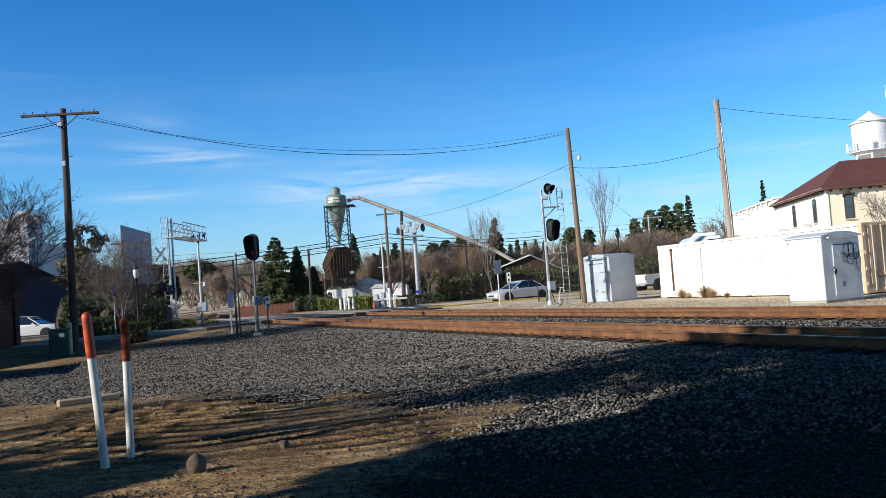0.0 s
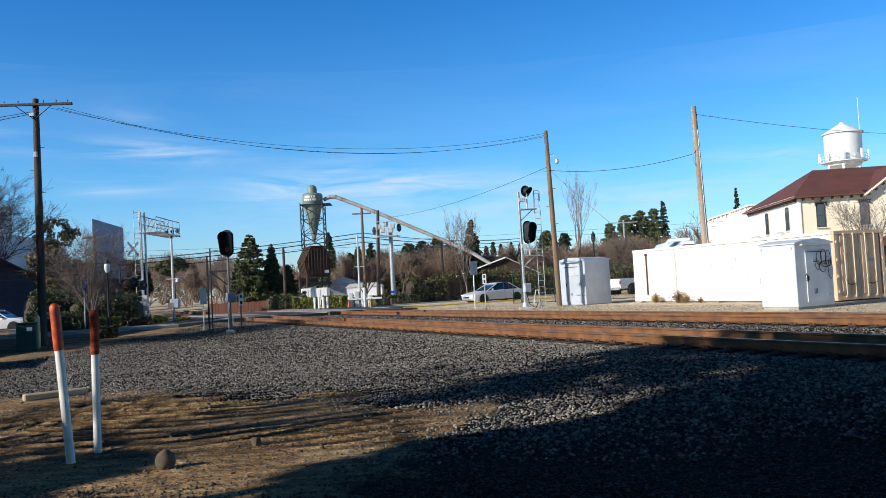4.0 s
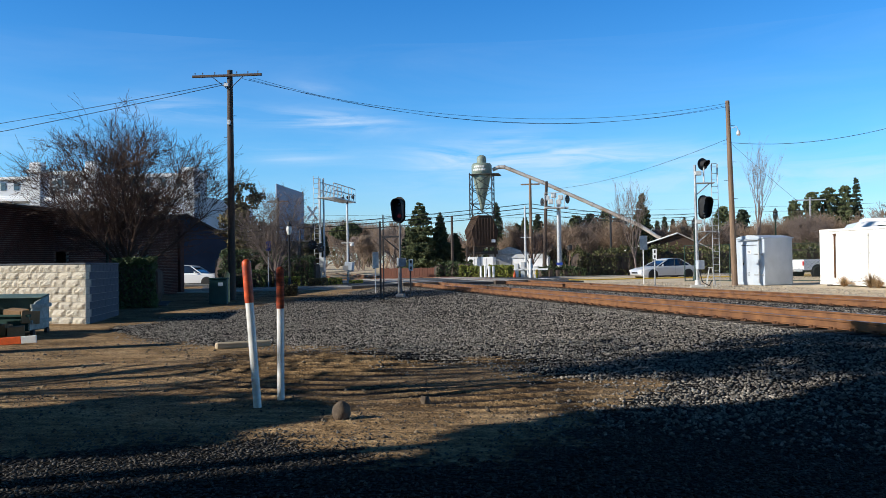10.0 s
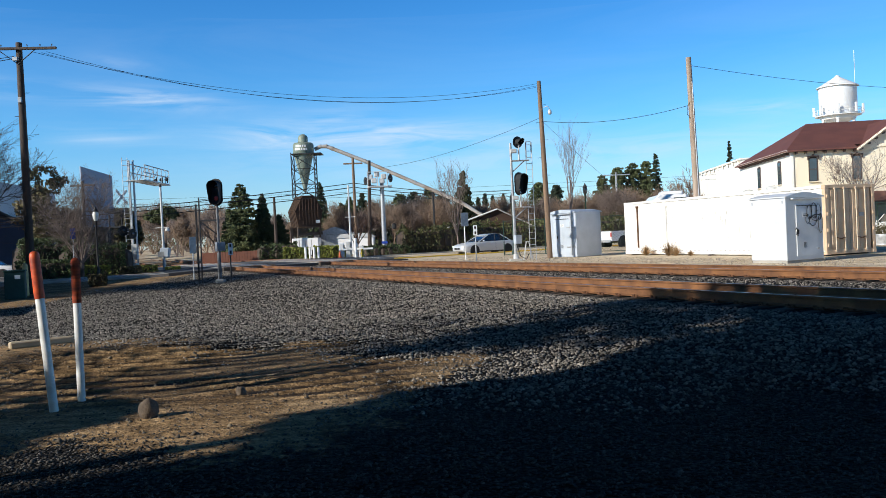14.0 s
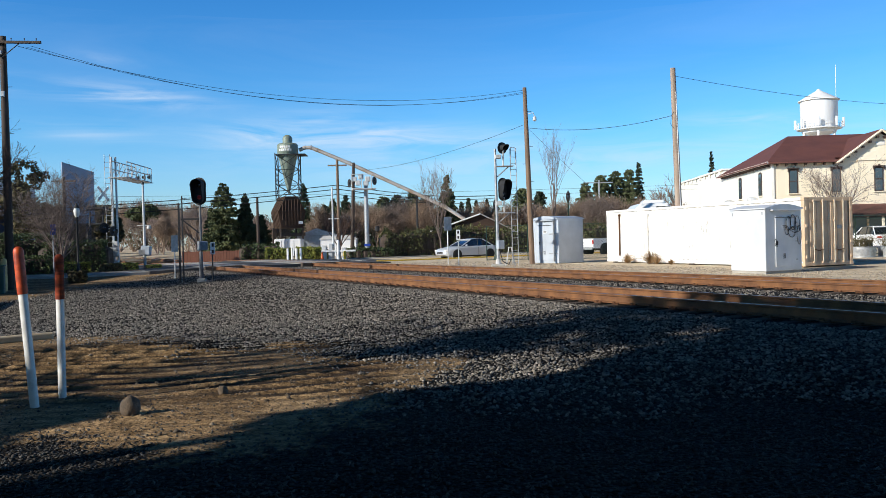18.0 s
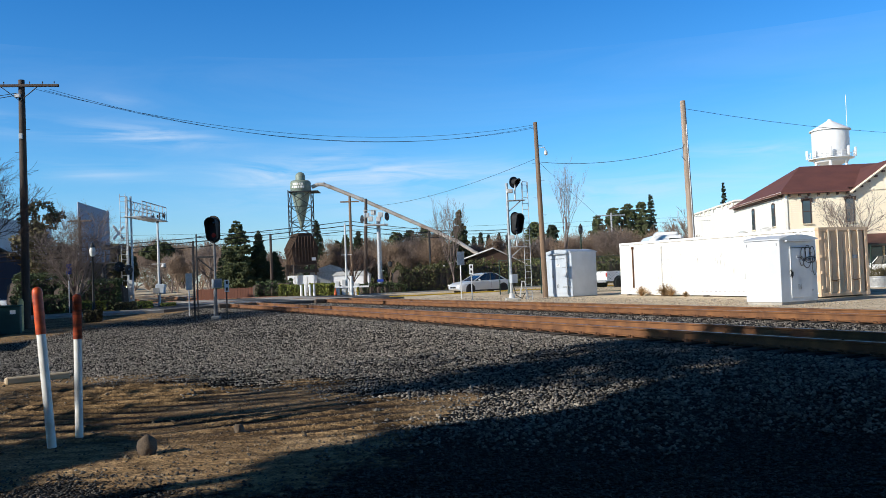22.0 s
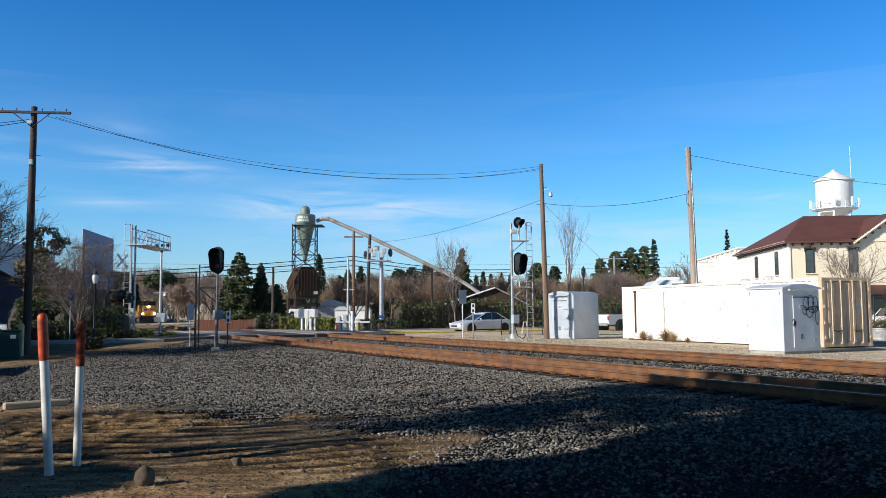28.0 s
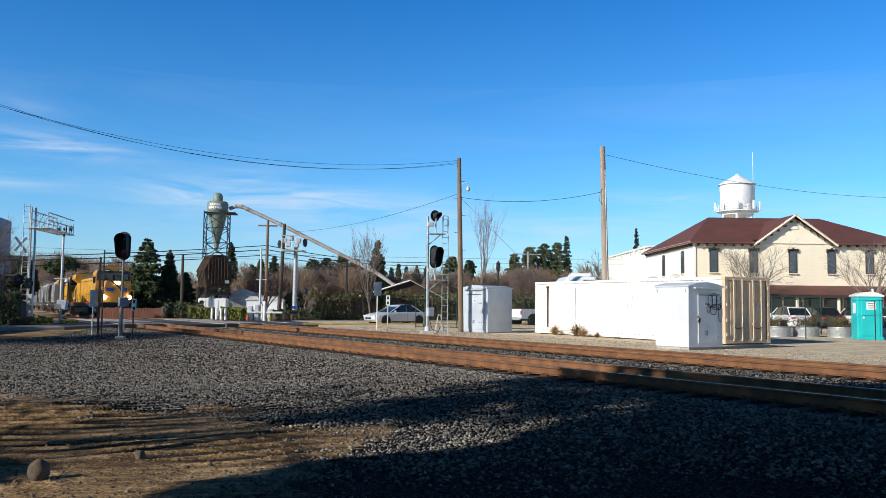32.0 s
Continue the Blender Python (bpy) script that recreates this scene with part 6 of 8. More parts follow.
part("barrel", Shape().lathe((0, 0, 0), [(0.13, 0), (0.13, 0.08), (0.09, 0.1), (0.09, 0.55), (0.12, 0.57), (0.11, 0.66), (0.05, 0.76), (0.01, 0.78)], 12), YELLOW, hy, smooth=True)
part("outlet", Shape().rod((-0.16, 0, 0.45), (0.16, 0, 0.45), 0.045, n=8), YELLOW, hy)
cn_ = thing("traffic_cone", pose(-5.75, 61.9, 0.10), "orange traffic cone standing on the street", "traffic cone")
part("cone", Shape().lathe((0, 0, 0), [(0.17, 0.03), (0.15, 0.06), (0.035, 0.72), (0.02, 0.73)], 14), CONEORANGE, cn_, smooth=True)
part("base", Shape().box((0, 0, 0.02), (0.42, 0.42, 0.04), ch=0.01), CONEORANGE, cn_)
hedge("hedge", pose(-9.6, 66, 0.05, 0, 0, 8), (1.9, 1.3, 1.15), "clipped yellow-green hedge beside the bollards", LEAFLIGHT, 11, 4600, 0.07, group="hedges", rough=0.32)
hedge("hedge", pose(-7.0, 66.2, 0.05, 0, 0, 8), (2.4, 1.4, 1.2), "clipped yellow-green hedge beside the bollards", LEAFLIGHT, 12, 5600, 0.07, group="hedges", rough=0.32)
hedge("hedge", pose(-11.7, 70, 0.05, 0, 0, 8), (3.0, 1.6, 1.5), "shaggy dark green shrub row", LEAF, 13, 3000, 0.09, group="hedges", rough=0.5)
hedge("hedge", pose(-2.4, 66.2, 0.05, 0, 0, 8), (3.6, 1.3, 0.95), "low dark hedge along the street", LEAF, 14, 3200, 0.08, group="hedges", rough=0.5)
hedge("hedge", pose(1.6, 72, 0, 0, 0, 15), (6.0, 2.2, 2.45), "tall dark green hedge behind the street", HEDGE, 15, 9000, 0.09, group="hedges", rough=0.5)
hedge("hedge", pose(8.3, 73.6, 0, 0, 0, 15), (7.6, 2.2, 2.5), "tall dark green hedge behind parked car", HEDGE, 16, 9000, 0.09, group="hedges", rough=0.5)
hedge("hedge", pose(16.4, 76, 0, 0, 0, 15), (9.0, 2.2, 2.6), "tall dark green hedge behind fence", HEDGE, 17, 9000, 0.1, group="hedges", rough=0.5)
hedge("hedge", pose(25, 79, 0, 0, 0, 15), (9.0, 2.2, 2.4), "tall dark green hedge behind fence", LEAF, 18, 7000, 0.1, group="hedges", rough=0.5)
rf = thing("fence", pose(-15.1, 75.2, 0.0, 0, 0, -2), "low rusty red board fence beyond the crossing", "fence")
fb = Shape().box((0, 0, 0.5), (0.24, 0.05, 1.0), ch=0.008).mesh("board", REDFENCE)
for i in range(34):
    ob = new("board", fb)
    ob.parent, ob.matrix_basis = rf, pose(-4.4 + i * 0.25, 0, random.Random(i).uniform(-0.03, 0.03))
part("rail", Shape().box((-0.2, 0.05, 0.75), (8.6, 0.05, 0.1)), REDFENCE, rf)

# chain-link fence beyond the container
gf2 = thing("chain_link_fence", Matrix.Identity(4), "green chain-link fence with thin steel posts", "fence")
fa, fbn = Vector((5.4, 50.5, 0.15)), Vector((27.0, 42.5, 0.15))
for i in range(10):
    q = fa.lerp(fbn, i / 9)
    part("post", Shape().rod(q, q + Vector((0, 0, 2.2)), 0.03, n=6), FENCEGREEN, gf2)
for z in (0.1, 2.15):
    part("rail", Shape().rod(fa + Vector((0, 0, z)), fbn + Vector((0, 0, z)), 0.02, n=5), FENCEGREEN, gf2)
mesh_ = Shape()
ln = (fbn - fa).length
for i in range(120):
    k = i / 120
    a, b = fa.lerp(fbn, k), fa.lerp(fbn, min(1, k + 0.09))
    mesh_.rod(a + Vector((0, 0, 0.1)), b + Vector((0, 0, 2.1)), 0.004, n=3, caps=False)
    mesh_.rod(b + Vector((0, 0, 0.1)), a + Vector((0, 0, 2.1)), 0.004, n=3, caps=False)
ms = part("wire_mesh", mesh_, FENCEGREEN, gf2)
ms["kind"] = "stuff"
# nearer fence line by the planters
gf3 = thing("chain_link_fence", Matrix.Identity(4), "thin green fence posts before the planters", "fence")
fa, fbn = Vector((19.2, 36.9, 0.15)), Vector((40.0, 31.5, 0.15))
for i in range(8):
    q = fa.lerp(fbn, i / 7)
    part("post", Shape().rod(q, q + Vector((0, 0, 1.9)), 0.028, n=6), FENCEGREEN, gf3)
part("rail", Shape().rod(fa + Vector((0, 0, 1.9)), fbn + Vector((0, 0, 1.9)), 0.012, n=5), FENCEGREEN, gf3)


# ---- vehicles ----
def loft(sections, mat_name=None):
    """Closed skin over cross-sections: rows of (y, list of (x, z))."""
    sh = Shape()
    k = len(sections[0][1])
    vs = [(x, y, z) for y, ring in sections for x, z in ring]
    fs = [(i * k + j, i * k + (j + 1) % k, (i + 1) * k + (j + 1) % k, (i + 1) * k + j) for i in range(len(sections) - 1) for j in range(k)]
    fs += [tuple(reversed(range(k))), tuple(range((len(sections) - 1) * k, len(sections) * k))]
    return sh.add(vs, fs)


def wheel(parent, c, r, w=0.22, rim_mat=None):
    rot = Matrix.Rotation(radians(90), 4, "Y")
    wh = part("wheel", Shape().lathe((0, 0, 0), [(r * 0.62, -w / 2), (r * 0.92, -w / 2), (r, -w * 0.3), (r, w * 0.3), (r * 0.92, w / 2), (r * 0.62, w / 2)], 22, rot), TYRE, parent, "black tyre", True, m=Matrix.Translation(c))
    part("rim", Shape().lathe((0, 0, 0), [(r * 0.63, -w * 0.42), (r * 0.25, -w * 0.3), (r * 0.12, -w * 0.44), (r * 0.12, w * 0.44), (r * 0.25, w * 0.3), (r * 0.63, w * 0.42)], 18, rot), rim_mat or RIM, wh, "spoked alloy rim", True)
    sp = [part("spoke", Shape().box((sx * w * 0.43, math.cos(a) * r * 0.36, math.sin(a) * r * 0.36), (0.02, 0.05, r * 0.5), m=Matrix.Rotation(a - math.pi / 2, 4, "X")), BLACK, wh) for sx in (-1, 1) for a in (0.3, 1.56, 2.8, 4.07, 5.3)]
    return wh


def car(name, m, paint, label, L=4.75, W=1.8, H=1.45, suv=False, wheel_r=0.33):
    """A car along y with its nose at +y."""
    root = thing(name, m, label, "car", "parked cars")
    h = L / 2
    belt = H * 0.64

    def ring(w, z0, z1, cr=0.10):
        return [(-w, z0 + cr), (-w + cr * 0.4, z0), (w - cr * 0.4, z0), (w, z0 + cr), (w, z1 - cr), (w - cr, z1), (-w + cr, z1), (-w, z1 - cr)]
    w = W / 2
    nose = belt * 0.98 if suv else belt * 0.93
    secs = [(-h, ring(w * 0.80, 0.45, belt * 0.9)), (-h + 0.12, ring(w * 0.92, 0.28, belt * 0.98)), (-h * 0.62, ring(w, 0.20, belt * 1.02)), (0, ring(w, 0.20, belt)),
            (h * 0.45, ring(w, 0.20, belt * 0.98)), (h * 0.78, ring(w * 0.97, 0.2, nose * 0.92)), (h - 0.12, ring(w * 0.88, 0.25, nose * 0.80)), (h, ring(w * 0.72, 0.36, nose * 0.66))]
    body = part("body", loft(secs), paint, root, smooth=True)
    c0, c1, c2, c3 = (-h * 0.86, -h * 0.62, h * 0.02, h * 0.40) if suv else (-h * 0.74, -h * 0.36, h * 0.04, h * 0.44)
    gw = w * 0.90

    def cab(wa, z):
        return [(-wa, belt - 0.04), (wa, belt - 0.04), (wa * 0.84, z), (-wa * 0.84, z)]
    secs = [(c0, [(-gw, belt - 0.06), (gw, belt - 0.06), (gw * 0.96, belt), (-gw * 0.96, belt)]), (c1, cab(gw, H - 0.03)), ((c1 + c2) / 2, cab(gw, H)), (c2, cab(gw, H - 0.04)), (c3, [(-gw, belt - 0.06), (gw, belt - 0.06), (gw * 0.96, belt), (-gw * 0.96, belt)])]
    part("cabin_glass", loft(secs), CARGLASS, root, "dark tinted windows", True)
    rw = gw * 0.845
    part("roof", loft([(c1 - 0.12, [(-rw, H - 0.08), (rw, H - 0.08), (rw * 0.9, H - 0.03), (-rw * 0.9, H - 0.03)]), ((c1 + c2) / 2, [(-rw, H - 0.04), (rw, H - 0.04), (rw * 0.9, H + 0.012), (-rw * 0.9, H + 0.012)]), (c2 + 0.1, [(-rw, H - 0.09), (rw, H - 0.09), (rw * 0.9, H - 0.045), (-rw * 0.9, H - 0.045)])]), paint, root, smooth=True)
    for sx in (-1, 1):
        for ya, yb, za, zb in ((c0, c1 - 0.05, belt - 0.02, H - 0.05), (c3, c2 + 0.05, belt - 0.02, H - 0.06)):
            part("pillar", Shape().rod((sx * gw * 0.99, ya, za), (sx * gw * 0.845, yb, zb), 0.035, n=6), paint, root)
        part("pillar", Shape().rod((sx * gw * 1.0, (c1 + c2) / 2, belt), (sx * gw * 0.85, (c1 + c2) / 2 - 0.03, H - 0.02), 0.03, n=6), BLACK, root)
        part("mirror", Shape().box((sx * (w + 0.06), c3 - 0.35, belt + 0.05), (0.16, 0.12, 0.12), ch=0.03), paint, root)
        part("headlight", Shape().box((sx * w * 0.72, h - 0.14, nose * 0.72), (0.34, 0.2, 0.12), ch=0.04), FROST, root, "clear headlight")
        part("tail_light", Shape().box((sx * w * 0.70, -h + 0.05, belt * 0.82), (0.34, 0.14, 0.14), ch=0.03), REDSTRIPE, root, "red tail light")
        for y in (-0.25, 0.62):
            part("door_handle", Shape().box((sx * (w + 0.005), y - 0.3, belt * 0.86), (0.03, 0.16, 0.03), ch=0.008), paint, root)
        part("door_gap", Shape().box((sx * (w - 0.002), (c1 + c2) / 2, belt * 0.62), (0.012, 0.012, belt * 0.6)), BLACK, root)
        part("sill", Shape().box((sx * (w - 0.03), 0, 0.22), (0.08, L * 0.5, 0.10), ch=0.02), BLACK, root)
        for y in (-h * 0.60, h * 0.60):
            part("wheel_arch", Shape().lathe((sx * (w - 0.04), y, wheel_r), [(wheel_r * 1.16, -0.045), (wheel_r * 1.16, 0.045), (0.05, 0.045)], 18, Matrix.Rotation(radians(90), 4, "Y")), BLACK, root)
            wheel(root, (sx * (w - 0.09), y, wheel_r), wheel_r)
    part("grille", Shape().box((0, h - 0.02, nose * 0.55), (0.8, 0.06, 0.14), ch=0.02), BLACK, root)
    return root


car("car", pose(5.0, 60.6, 0.11, 0, 0, YAW + 92), SILVER, "silver sedan parked on the street behind yellow kerb")
car("car", pose(-27.6, 54.0, 0.04, 0, 0, -86), CARWHITE, "white hatchback parked beside the brick building", L=4.3, H=1.5, suv=True)
PARKED = pose(0.22, 0.22, 0.1, 0, 0, -7.7)
for u, v, paint, lab in ((25.9, 62.0, CARWHITE, "white car parked behind the round planters"), (28.3, 62.4, DARKMETAL, "dark car parked behind the round planters"), (30.9, 61.8, CARWHITE, "white car parked behind turquoise toilet cabin"), (33.6, 62.2, CARWHITE, "white car parked behind turquoise toilet cabin")):
    car("car", PARKED @ pose(u, v, 0, 0, 0, 4), paint, lab, L=4.6, H=1.65, suv=True)


def pickup(m):
    root = thing("pickup_truck", m, "white pickup truck parked behind the chain-link fence", "pickup truck")
    L, W = 5.6, 1.95
    part("bed", loft([(-L / 2, [(-0.95, 0.55), (0.95, 0.55), (0.97, 1.25), (-0.97, 1.25)]), (0.1, [(-0.97, 0.5), (0.97, 0.5), (0.97, 1.27), (-0.97, 1.27)])]), CARWHITE, root)
    part("cab_body", loft([(0.12, [(-0.97, 0.45), (0.97, 0.45), (0.97, 1.27), (-0.97, 1.27)]), (2.0, [(-0.97, 0.45), (0.97, 0.45), (0.97, 1.22), (-0.97, 1.22)]), (L / 2, [(-0.9, 0.5), (0.9, 0.5), (0.88, 1.05), (-0.88, 1.05)])]), CARWHITE, root)
    part("cab_glass", loft([(0.15, [(-0.9, 1.2), (0.9, 1.2), (0.75, 1.78), (-0.75, 1.78)]), (1.0, [(-0.9, 1.2), (0.9, 1.2), (0.75, 1.8), (-0.75, 1.8)]), (1.9, [(-0.9, 1.15), (0.9, 1.15), (0.88, 1.25), (-0.88, 1.25)])]), CARGLASS, root)
    part("cab_roof", Shape().box((0, 0.62, 1.80), (1.5, 1.0, 0.06), ch=0.02), CARWHITE, root)
    part("bumper", Shape().box((0, -L / 2 - 0.06, 0.55), (1.8, 0.14, 0.2), ch=0.03), GALV, root)
    for sx in (-1, 1):
        for y in (-1.7, 1.75):
            part("wheel_arch", Shape().lathe((sx * 0.955, y, 0.42), [(0.52, -0.03), (0.52, 0.03), (0.05, 0.03)], 18, Matrix.Rotation(radians(90), 4, "Y")), BLACK, root)
            wheel(root, (sx * 0.90, y, 0.40), 0.40, 0.26)
        part("tail_light", Shape().box((sx * 0.9, -L / 2, 1.0), (0.14, 0.06, 0.3), ch=0.02), REDSTRIPE, root)
    return root


pickup(pose(16.0, 60.8, 0.1, 0, 0, YAW - 90))


# ---- the old two-storey hotel ----
HB = pose(0.22, 0.22, 0, 0, 0, -7.7)      # x along its front, y away


def in_hb(x, y, z=0.0):
    return HB @ Matrix.Translation((x, y, z))


def sash_window(parent, m, w, h, hood=True):
    wd = part("window", Shape().prism([(-w / 2, 0), (w / 2, 0), (w / 2, h * 0.93), (w * 0.3, h * 0.985), (0, h), (-w * 0.3, h * 0.985), (-w / 2, h * 0.93)], Matrix.Translation((0, -0.03, 0)), 0.06), DARKWOOD, parent, "dark sash window", m=m)
    for z0, z1 in ((0.05, h * 0.47), (h * 0.51, h * 0.92)):
        part("pane", Shape().box((0, -0.034, (z0 + z1) / 2), (w - 0.14, 0.01, z1 - z0)), PANE, wd)
    if hood:
        part("hood", Shape().box((0, -0.10, h + 0.02), (w + 0.24, 0.16, 0.09), ch=0.02).box((-w / 2 - 0.06, -0.09, h - 0.12), (0.08, 0.12, 0.26), ch=0.01).box((w / 2 + 0.06, -0.09, h - 0.12), (0.08, 0.12, 0.26), ch=0.01).box((0, -0.1, h + 0.10), (0.16, 0.1, 0.14), ch=0.02), DARKWOOD, wd)
    part("sill", Shape().box((0, -0.07, -0.05), (w + 0.16, 0.14, 0.07), ch=0.01), CREAM, wd)
    return wd


def hotel():
    root = thing("hotel_building", HB, "cream two-storey wooden hotel with red-brown hipped roof", "building")
    x0, x1, y0, y1, ez = 20.8, 38.2, 68.0, 83.4, 7.05
    # front wall as separate clapboards over a plain core
    part("wall", Shape().box(((x0 + x1) / 2, (y0 + y1) / 2 + 0.05, ez / 2), (x1 - x0 - 0.1, y1 - y0 - 0.1, ez)), CREAM, root)
    me = Shape().box((0, 0, 0), (x1 - x0, 0.05, 0.17), ch=0.006, m=Matrix.Rotation(radians(6), 4, "X")).mesh("clapboard", CREAM)
    for i in range(24):
        ob = new("clapboard", me)
        ob.parent, ob.matrix_basis = root, pose((x0 + x1) / 2, y0 + 0.02, 3.35 + i * 0.158)
    me = Shape().box((0, 0, 0), (0.05, y1 - y0, 0.17), ch=0.006, m=Matrix.Rotation(radians(6), 4, "Y")).mesh("side_board", CREAMLIT)
    for i in range(43):
        ob = new("side_board", me)
        ob.parent, ob.matrix_basis = root, pose(x0 + 0.02, (y0 + y1) / 2, 0.3 + i * 0.158)
    part("corner_board", Shape().box((x0 + 0.01, y0 - 0.01, ez / 2), (0.2, 0.2, ez)), CREAMLIT, root)
    # hipped roof with a front gable
    rz, ov = 9.95, 0.55
    gx, gw, gz = 29.05, 3.15, 9.4
    ym = (y0 + y1) / 2
    xa, xb = 24.5, 34.7
    e = [(x0 - ov, y0 - ov, ez), (x1 + ov, y0 - ov, ez), (x1 + ov, y1 + ov, ez), (x0 - ov, y1 + ov, ez)]
    # the front slope is cut back where the gable comes through
    ga, gb, cut = gx - gw - 0.25, gx + gw + 0.25, y0 + 0.2
    zc = ez + (rz - ez) * (cut - (y0 - ov)) / (ym - (y0 - ov))
    top = e + [(xa, ym, rz), (xb, ym, rz), (ga, y0 - ov, ez), (ga, cut, zc), (gb, cut, zc), (gb, y0 - ov, ez)]
    low = [(x, y, z - 0.12) for x, y, z in e] + [(x, y, ez - 0.12) for x, y, z in top[6:]]
    rf_ = Shape().add(top + low, [(0, 6, 7, 4), (7, 8, 5, 4), (8, 9, 1, 5), (1, 2, 5), (2, 3, 4, 5), (3, 0, 4), (10, 14, 6, 0), (17, 11, 1, 9), (11, 12, 2, 1), (12, 13, 3, 2), (13, 10, 0, 3), (13, 15, 14, 10), (12, 11, 17, 16), (13, 12, 16, 15)])
    roof = part("roof", rf_, REDROOF, root, "red-brown hipped roof")
    part("gable_wall", Shape().prism([(gx - gw, ez - 0.05), (gx + gw, ez - 0.05), (gx, gz - 0.25)], Matrix.Translation((0, y0 - 0.10, 0)), 0.3), CREAM, root)
    gy = y0 - 0.6
    for sx in (-1, 1):
        part("gable_roof", Shape().add([(gx, gy, gz), (gx + sx * (gw + 0.3), gy, ez - 0.16), (gx + sx * (gw + 0.3), ym - 1, ez - 0.16), (gx, ym - 0.2, gz), (gx, gy, gz - 0.14), (gx + sx * (gw + 0.3), gy, ez - 0.30)],
                                       [(0, 1, 2, 3), (0, 4, 5, 1)]), REDROOF, root, "red-brown gable slope")
        part("bargeboard", Shape().rod((gx, gy + 0.05, gz - 0.08), (gx + sx * (gw + 0.3), gy + 0.05, ez - 0.24), 0.10, n=4), CREAM, root)
        for i in range(6):
            k = (i + 0.5) / 6
            part("gable_bracket", Shape().box((gx + sx * (gw + 0.2) * k, gy + 0.25, gz - 0.42 - (gz - ez - 0.1) * k), (0.14, 0.4, 0.16), ch=0.02), DARKWOOD, root)
    part("gable_vent", Shape().box((gx, y0 - 0.13, gz - 1.1), (0.7, 0.06, 0.28), ch=0.02), CREAMLIT, root)
    for xl, xr in ((x0 - ov, ga), (gb, x1 + ov)):
        part("eave_board", Shape().box(((xl + xr) / 2, y0 - ov + 0.05, ez - 0.06), (xr - xl, 0.08, 0.16), ch=0.01), DARKWOOD, root)
    part("eave_board", Shape().box((x0 - ov + 0.05, ym, ez - 0.05), (0.08, y1 - y0 + 2 * ov, 0.16), ch=0.01), CREAMLIT, root)
    br = Shape().box((0, 0, 0), (0.10, 0.42, 0.20), ch=0.02).mesh("eave_bracket", DARKWOOD)
    for i in range(24):
        x = x0 + 0.3 + i * (x1 - x0 - 0.6) / 23
        if abs(x - gx) < gw:
            continue
        ob = new("eave_bracket", br)
        ob.parent, ob.matrix_basis = root, pose(x, y0 - 0.24, ez - 0.22)
    for i in range(14):
        ob = new("eave_bracket", br)
        ob.parent, ob.matrix_basis = root, pose(x0 - 0.24, y0 + 0.6 + i * 1.08, ez - 0.22, 0, 0, 90)
    for x in (22.4, 25.7, 28.95, 32.15, 35.3):
        sash_window(root, pose(x, y0 - 0.03, 4.55), 0.68, 1.95)
    for y in (71.2, 77.3):
        sash_window(root, pose(x0 - 0.03, y, 4.55, 0, 0, -90), 0.9, 1.95, hood=False)
    # flat-roofed wing behind
    part("wing_wall", Shape().box((x0 + 5.05, (y1 + 106) / 2, 3.9), (10, 106 - y1 - 0.1, 7.8)), CREAMLIT, root)
    part("wing_parapet", Shape().box((x0 + 5.0, (y1 + 106) / 2, 7.75), (10.3, 106 - y1 + 0.1, 0.18), ch=0.02), CREAMLIT, root)
    for i in range(10):
        part("wing_dentil", Shape().box((x0 - 0.08, y1 + 1.2 + i * 2.2, 7.5), (0.12, 0.3, 0.25)), CREAMLIT, root)
    for x, y, z in ((18.6, 79, 3.6), (18.9, 72.5, 3.6)):
        part("roof_fan", Shape().lathe((x + 1.6, y, z), [(0.35, 0), (0.35, 0.4), (0.5, 0.45), (0.5, 0.8), (0.2, 0.95)], 12), WHITESTEEL, root)
    # porch
    px0 = 24.6
    part("porch_roof", Shape().add([(px0, y0, 3.55), (x1 + 0.3, y0, 3.55), (x1 + 0.3, y0 - 2.9, 2.75), (px0, y0 - 2.9, 2.75), (px0, y0, 3.4), (x1 + 0.3, y0, 3.4), (x1 + 0.3, y0 - 2.9, 2.6), (px0, y0 - 2.9, 2.6)],
                                   [(0, 3, 2, 1), (4, 5, 6, 7), (3, 7, 6, 2), (0, 4, 7, 3), (1, 2, 6, 5)]), REDROOF, root, "red-brown porch roof")
    part("fascia", Shape().box(((px0 + x1) / 2, y0 - 2.93, 2.62), (x1 - px0 + 0.3, 0.06, 0.24)), DARKWOOD, root)
    for i in range(5):
        part("porch_post", Shape().box((px0 + 0.2 + i * 3.3, y0 - 2.7, 1.3), (0.18, 0.18, 2.6), ch=0.02), CREAM, root)
    for i in range(8):
        x = px0 + 1.0 + i * 1.65
        part("shop_window", Shape().box((x, y0 - 0.03, 1.5), (1.45, 0.05, 2.1), ch=0.01), PANE, root, "dark shop glass")
        part("mullion", Shape().box((x + 0.82, y0 - 0.05, 1.5), (0.14, 0.1, 2.4)), CREAM, root)
    part("plinth", Shape().box(((px0 + x1) / 2, y0 - 0.05, 0.25), (x1 - px0, 0.1, 0.5)), DARKWOOD, root)
    return root


hotel()
rv = thing("camper_van", in_hb(8.1, 50.0, 0.1), "white camper roof showing above the container", "camper")
part("body", Shape().box((0, 0, 1.75), (2.1, 4.6, 3.0), ch=0.3), CARWHITE, rv)
part("roof_unit", Shape().box((0.25, 0, 3.36), (1.3, 1.2, 0.26), ch=0.1), CARWHITE, rv)
part("window", Shape().box((0.5, -2.31, 2.8), (0.9, 0.03, 0.5), ch=0.02), CARGLASS, rv)
for sx in (-1, 1):
    for y in (-1.5, 1.5):
        wheel(rv, (sx * 0.92, y, 0.33), 0.33)

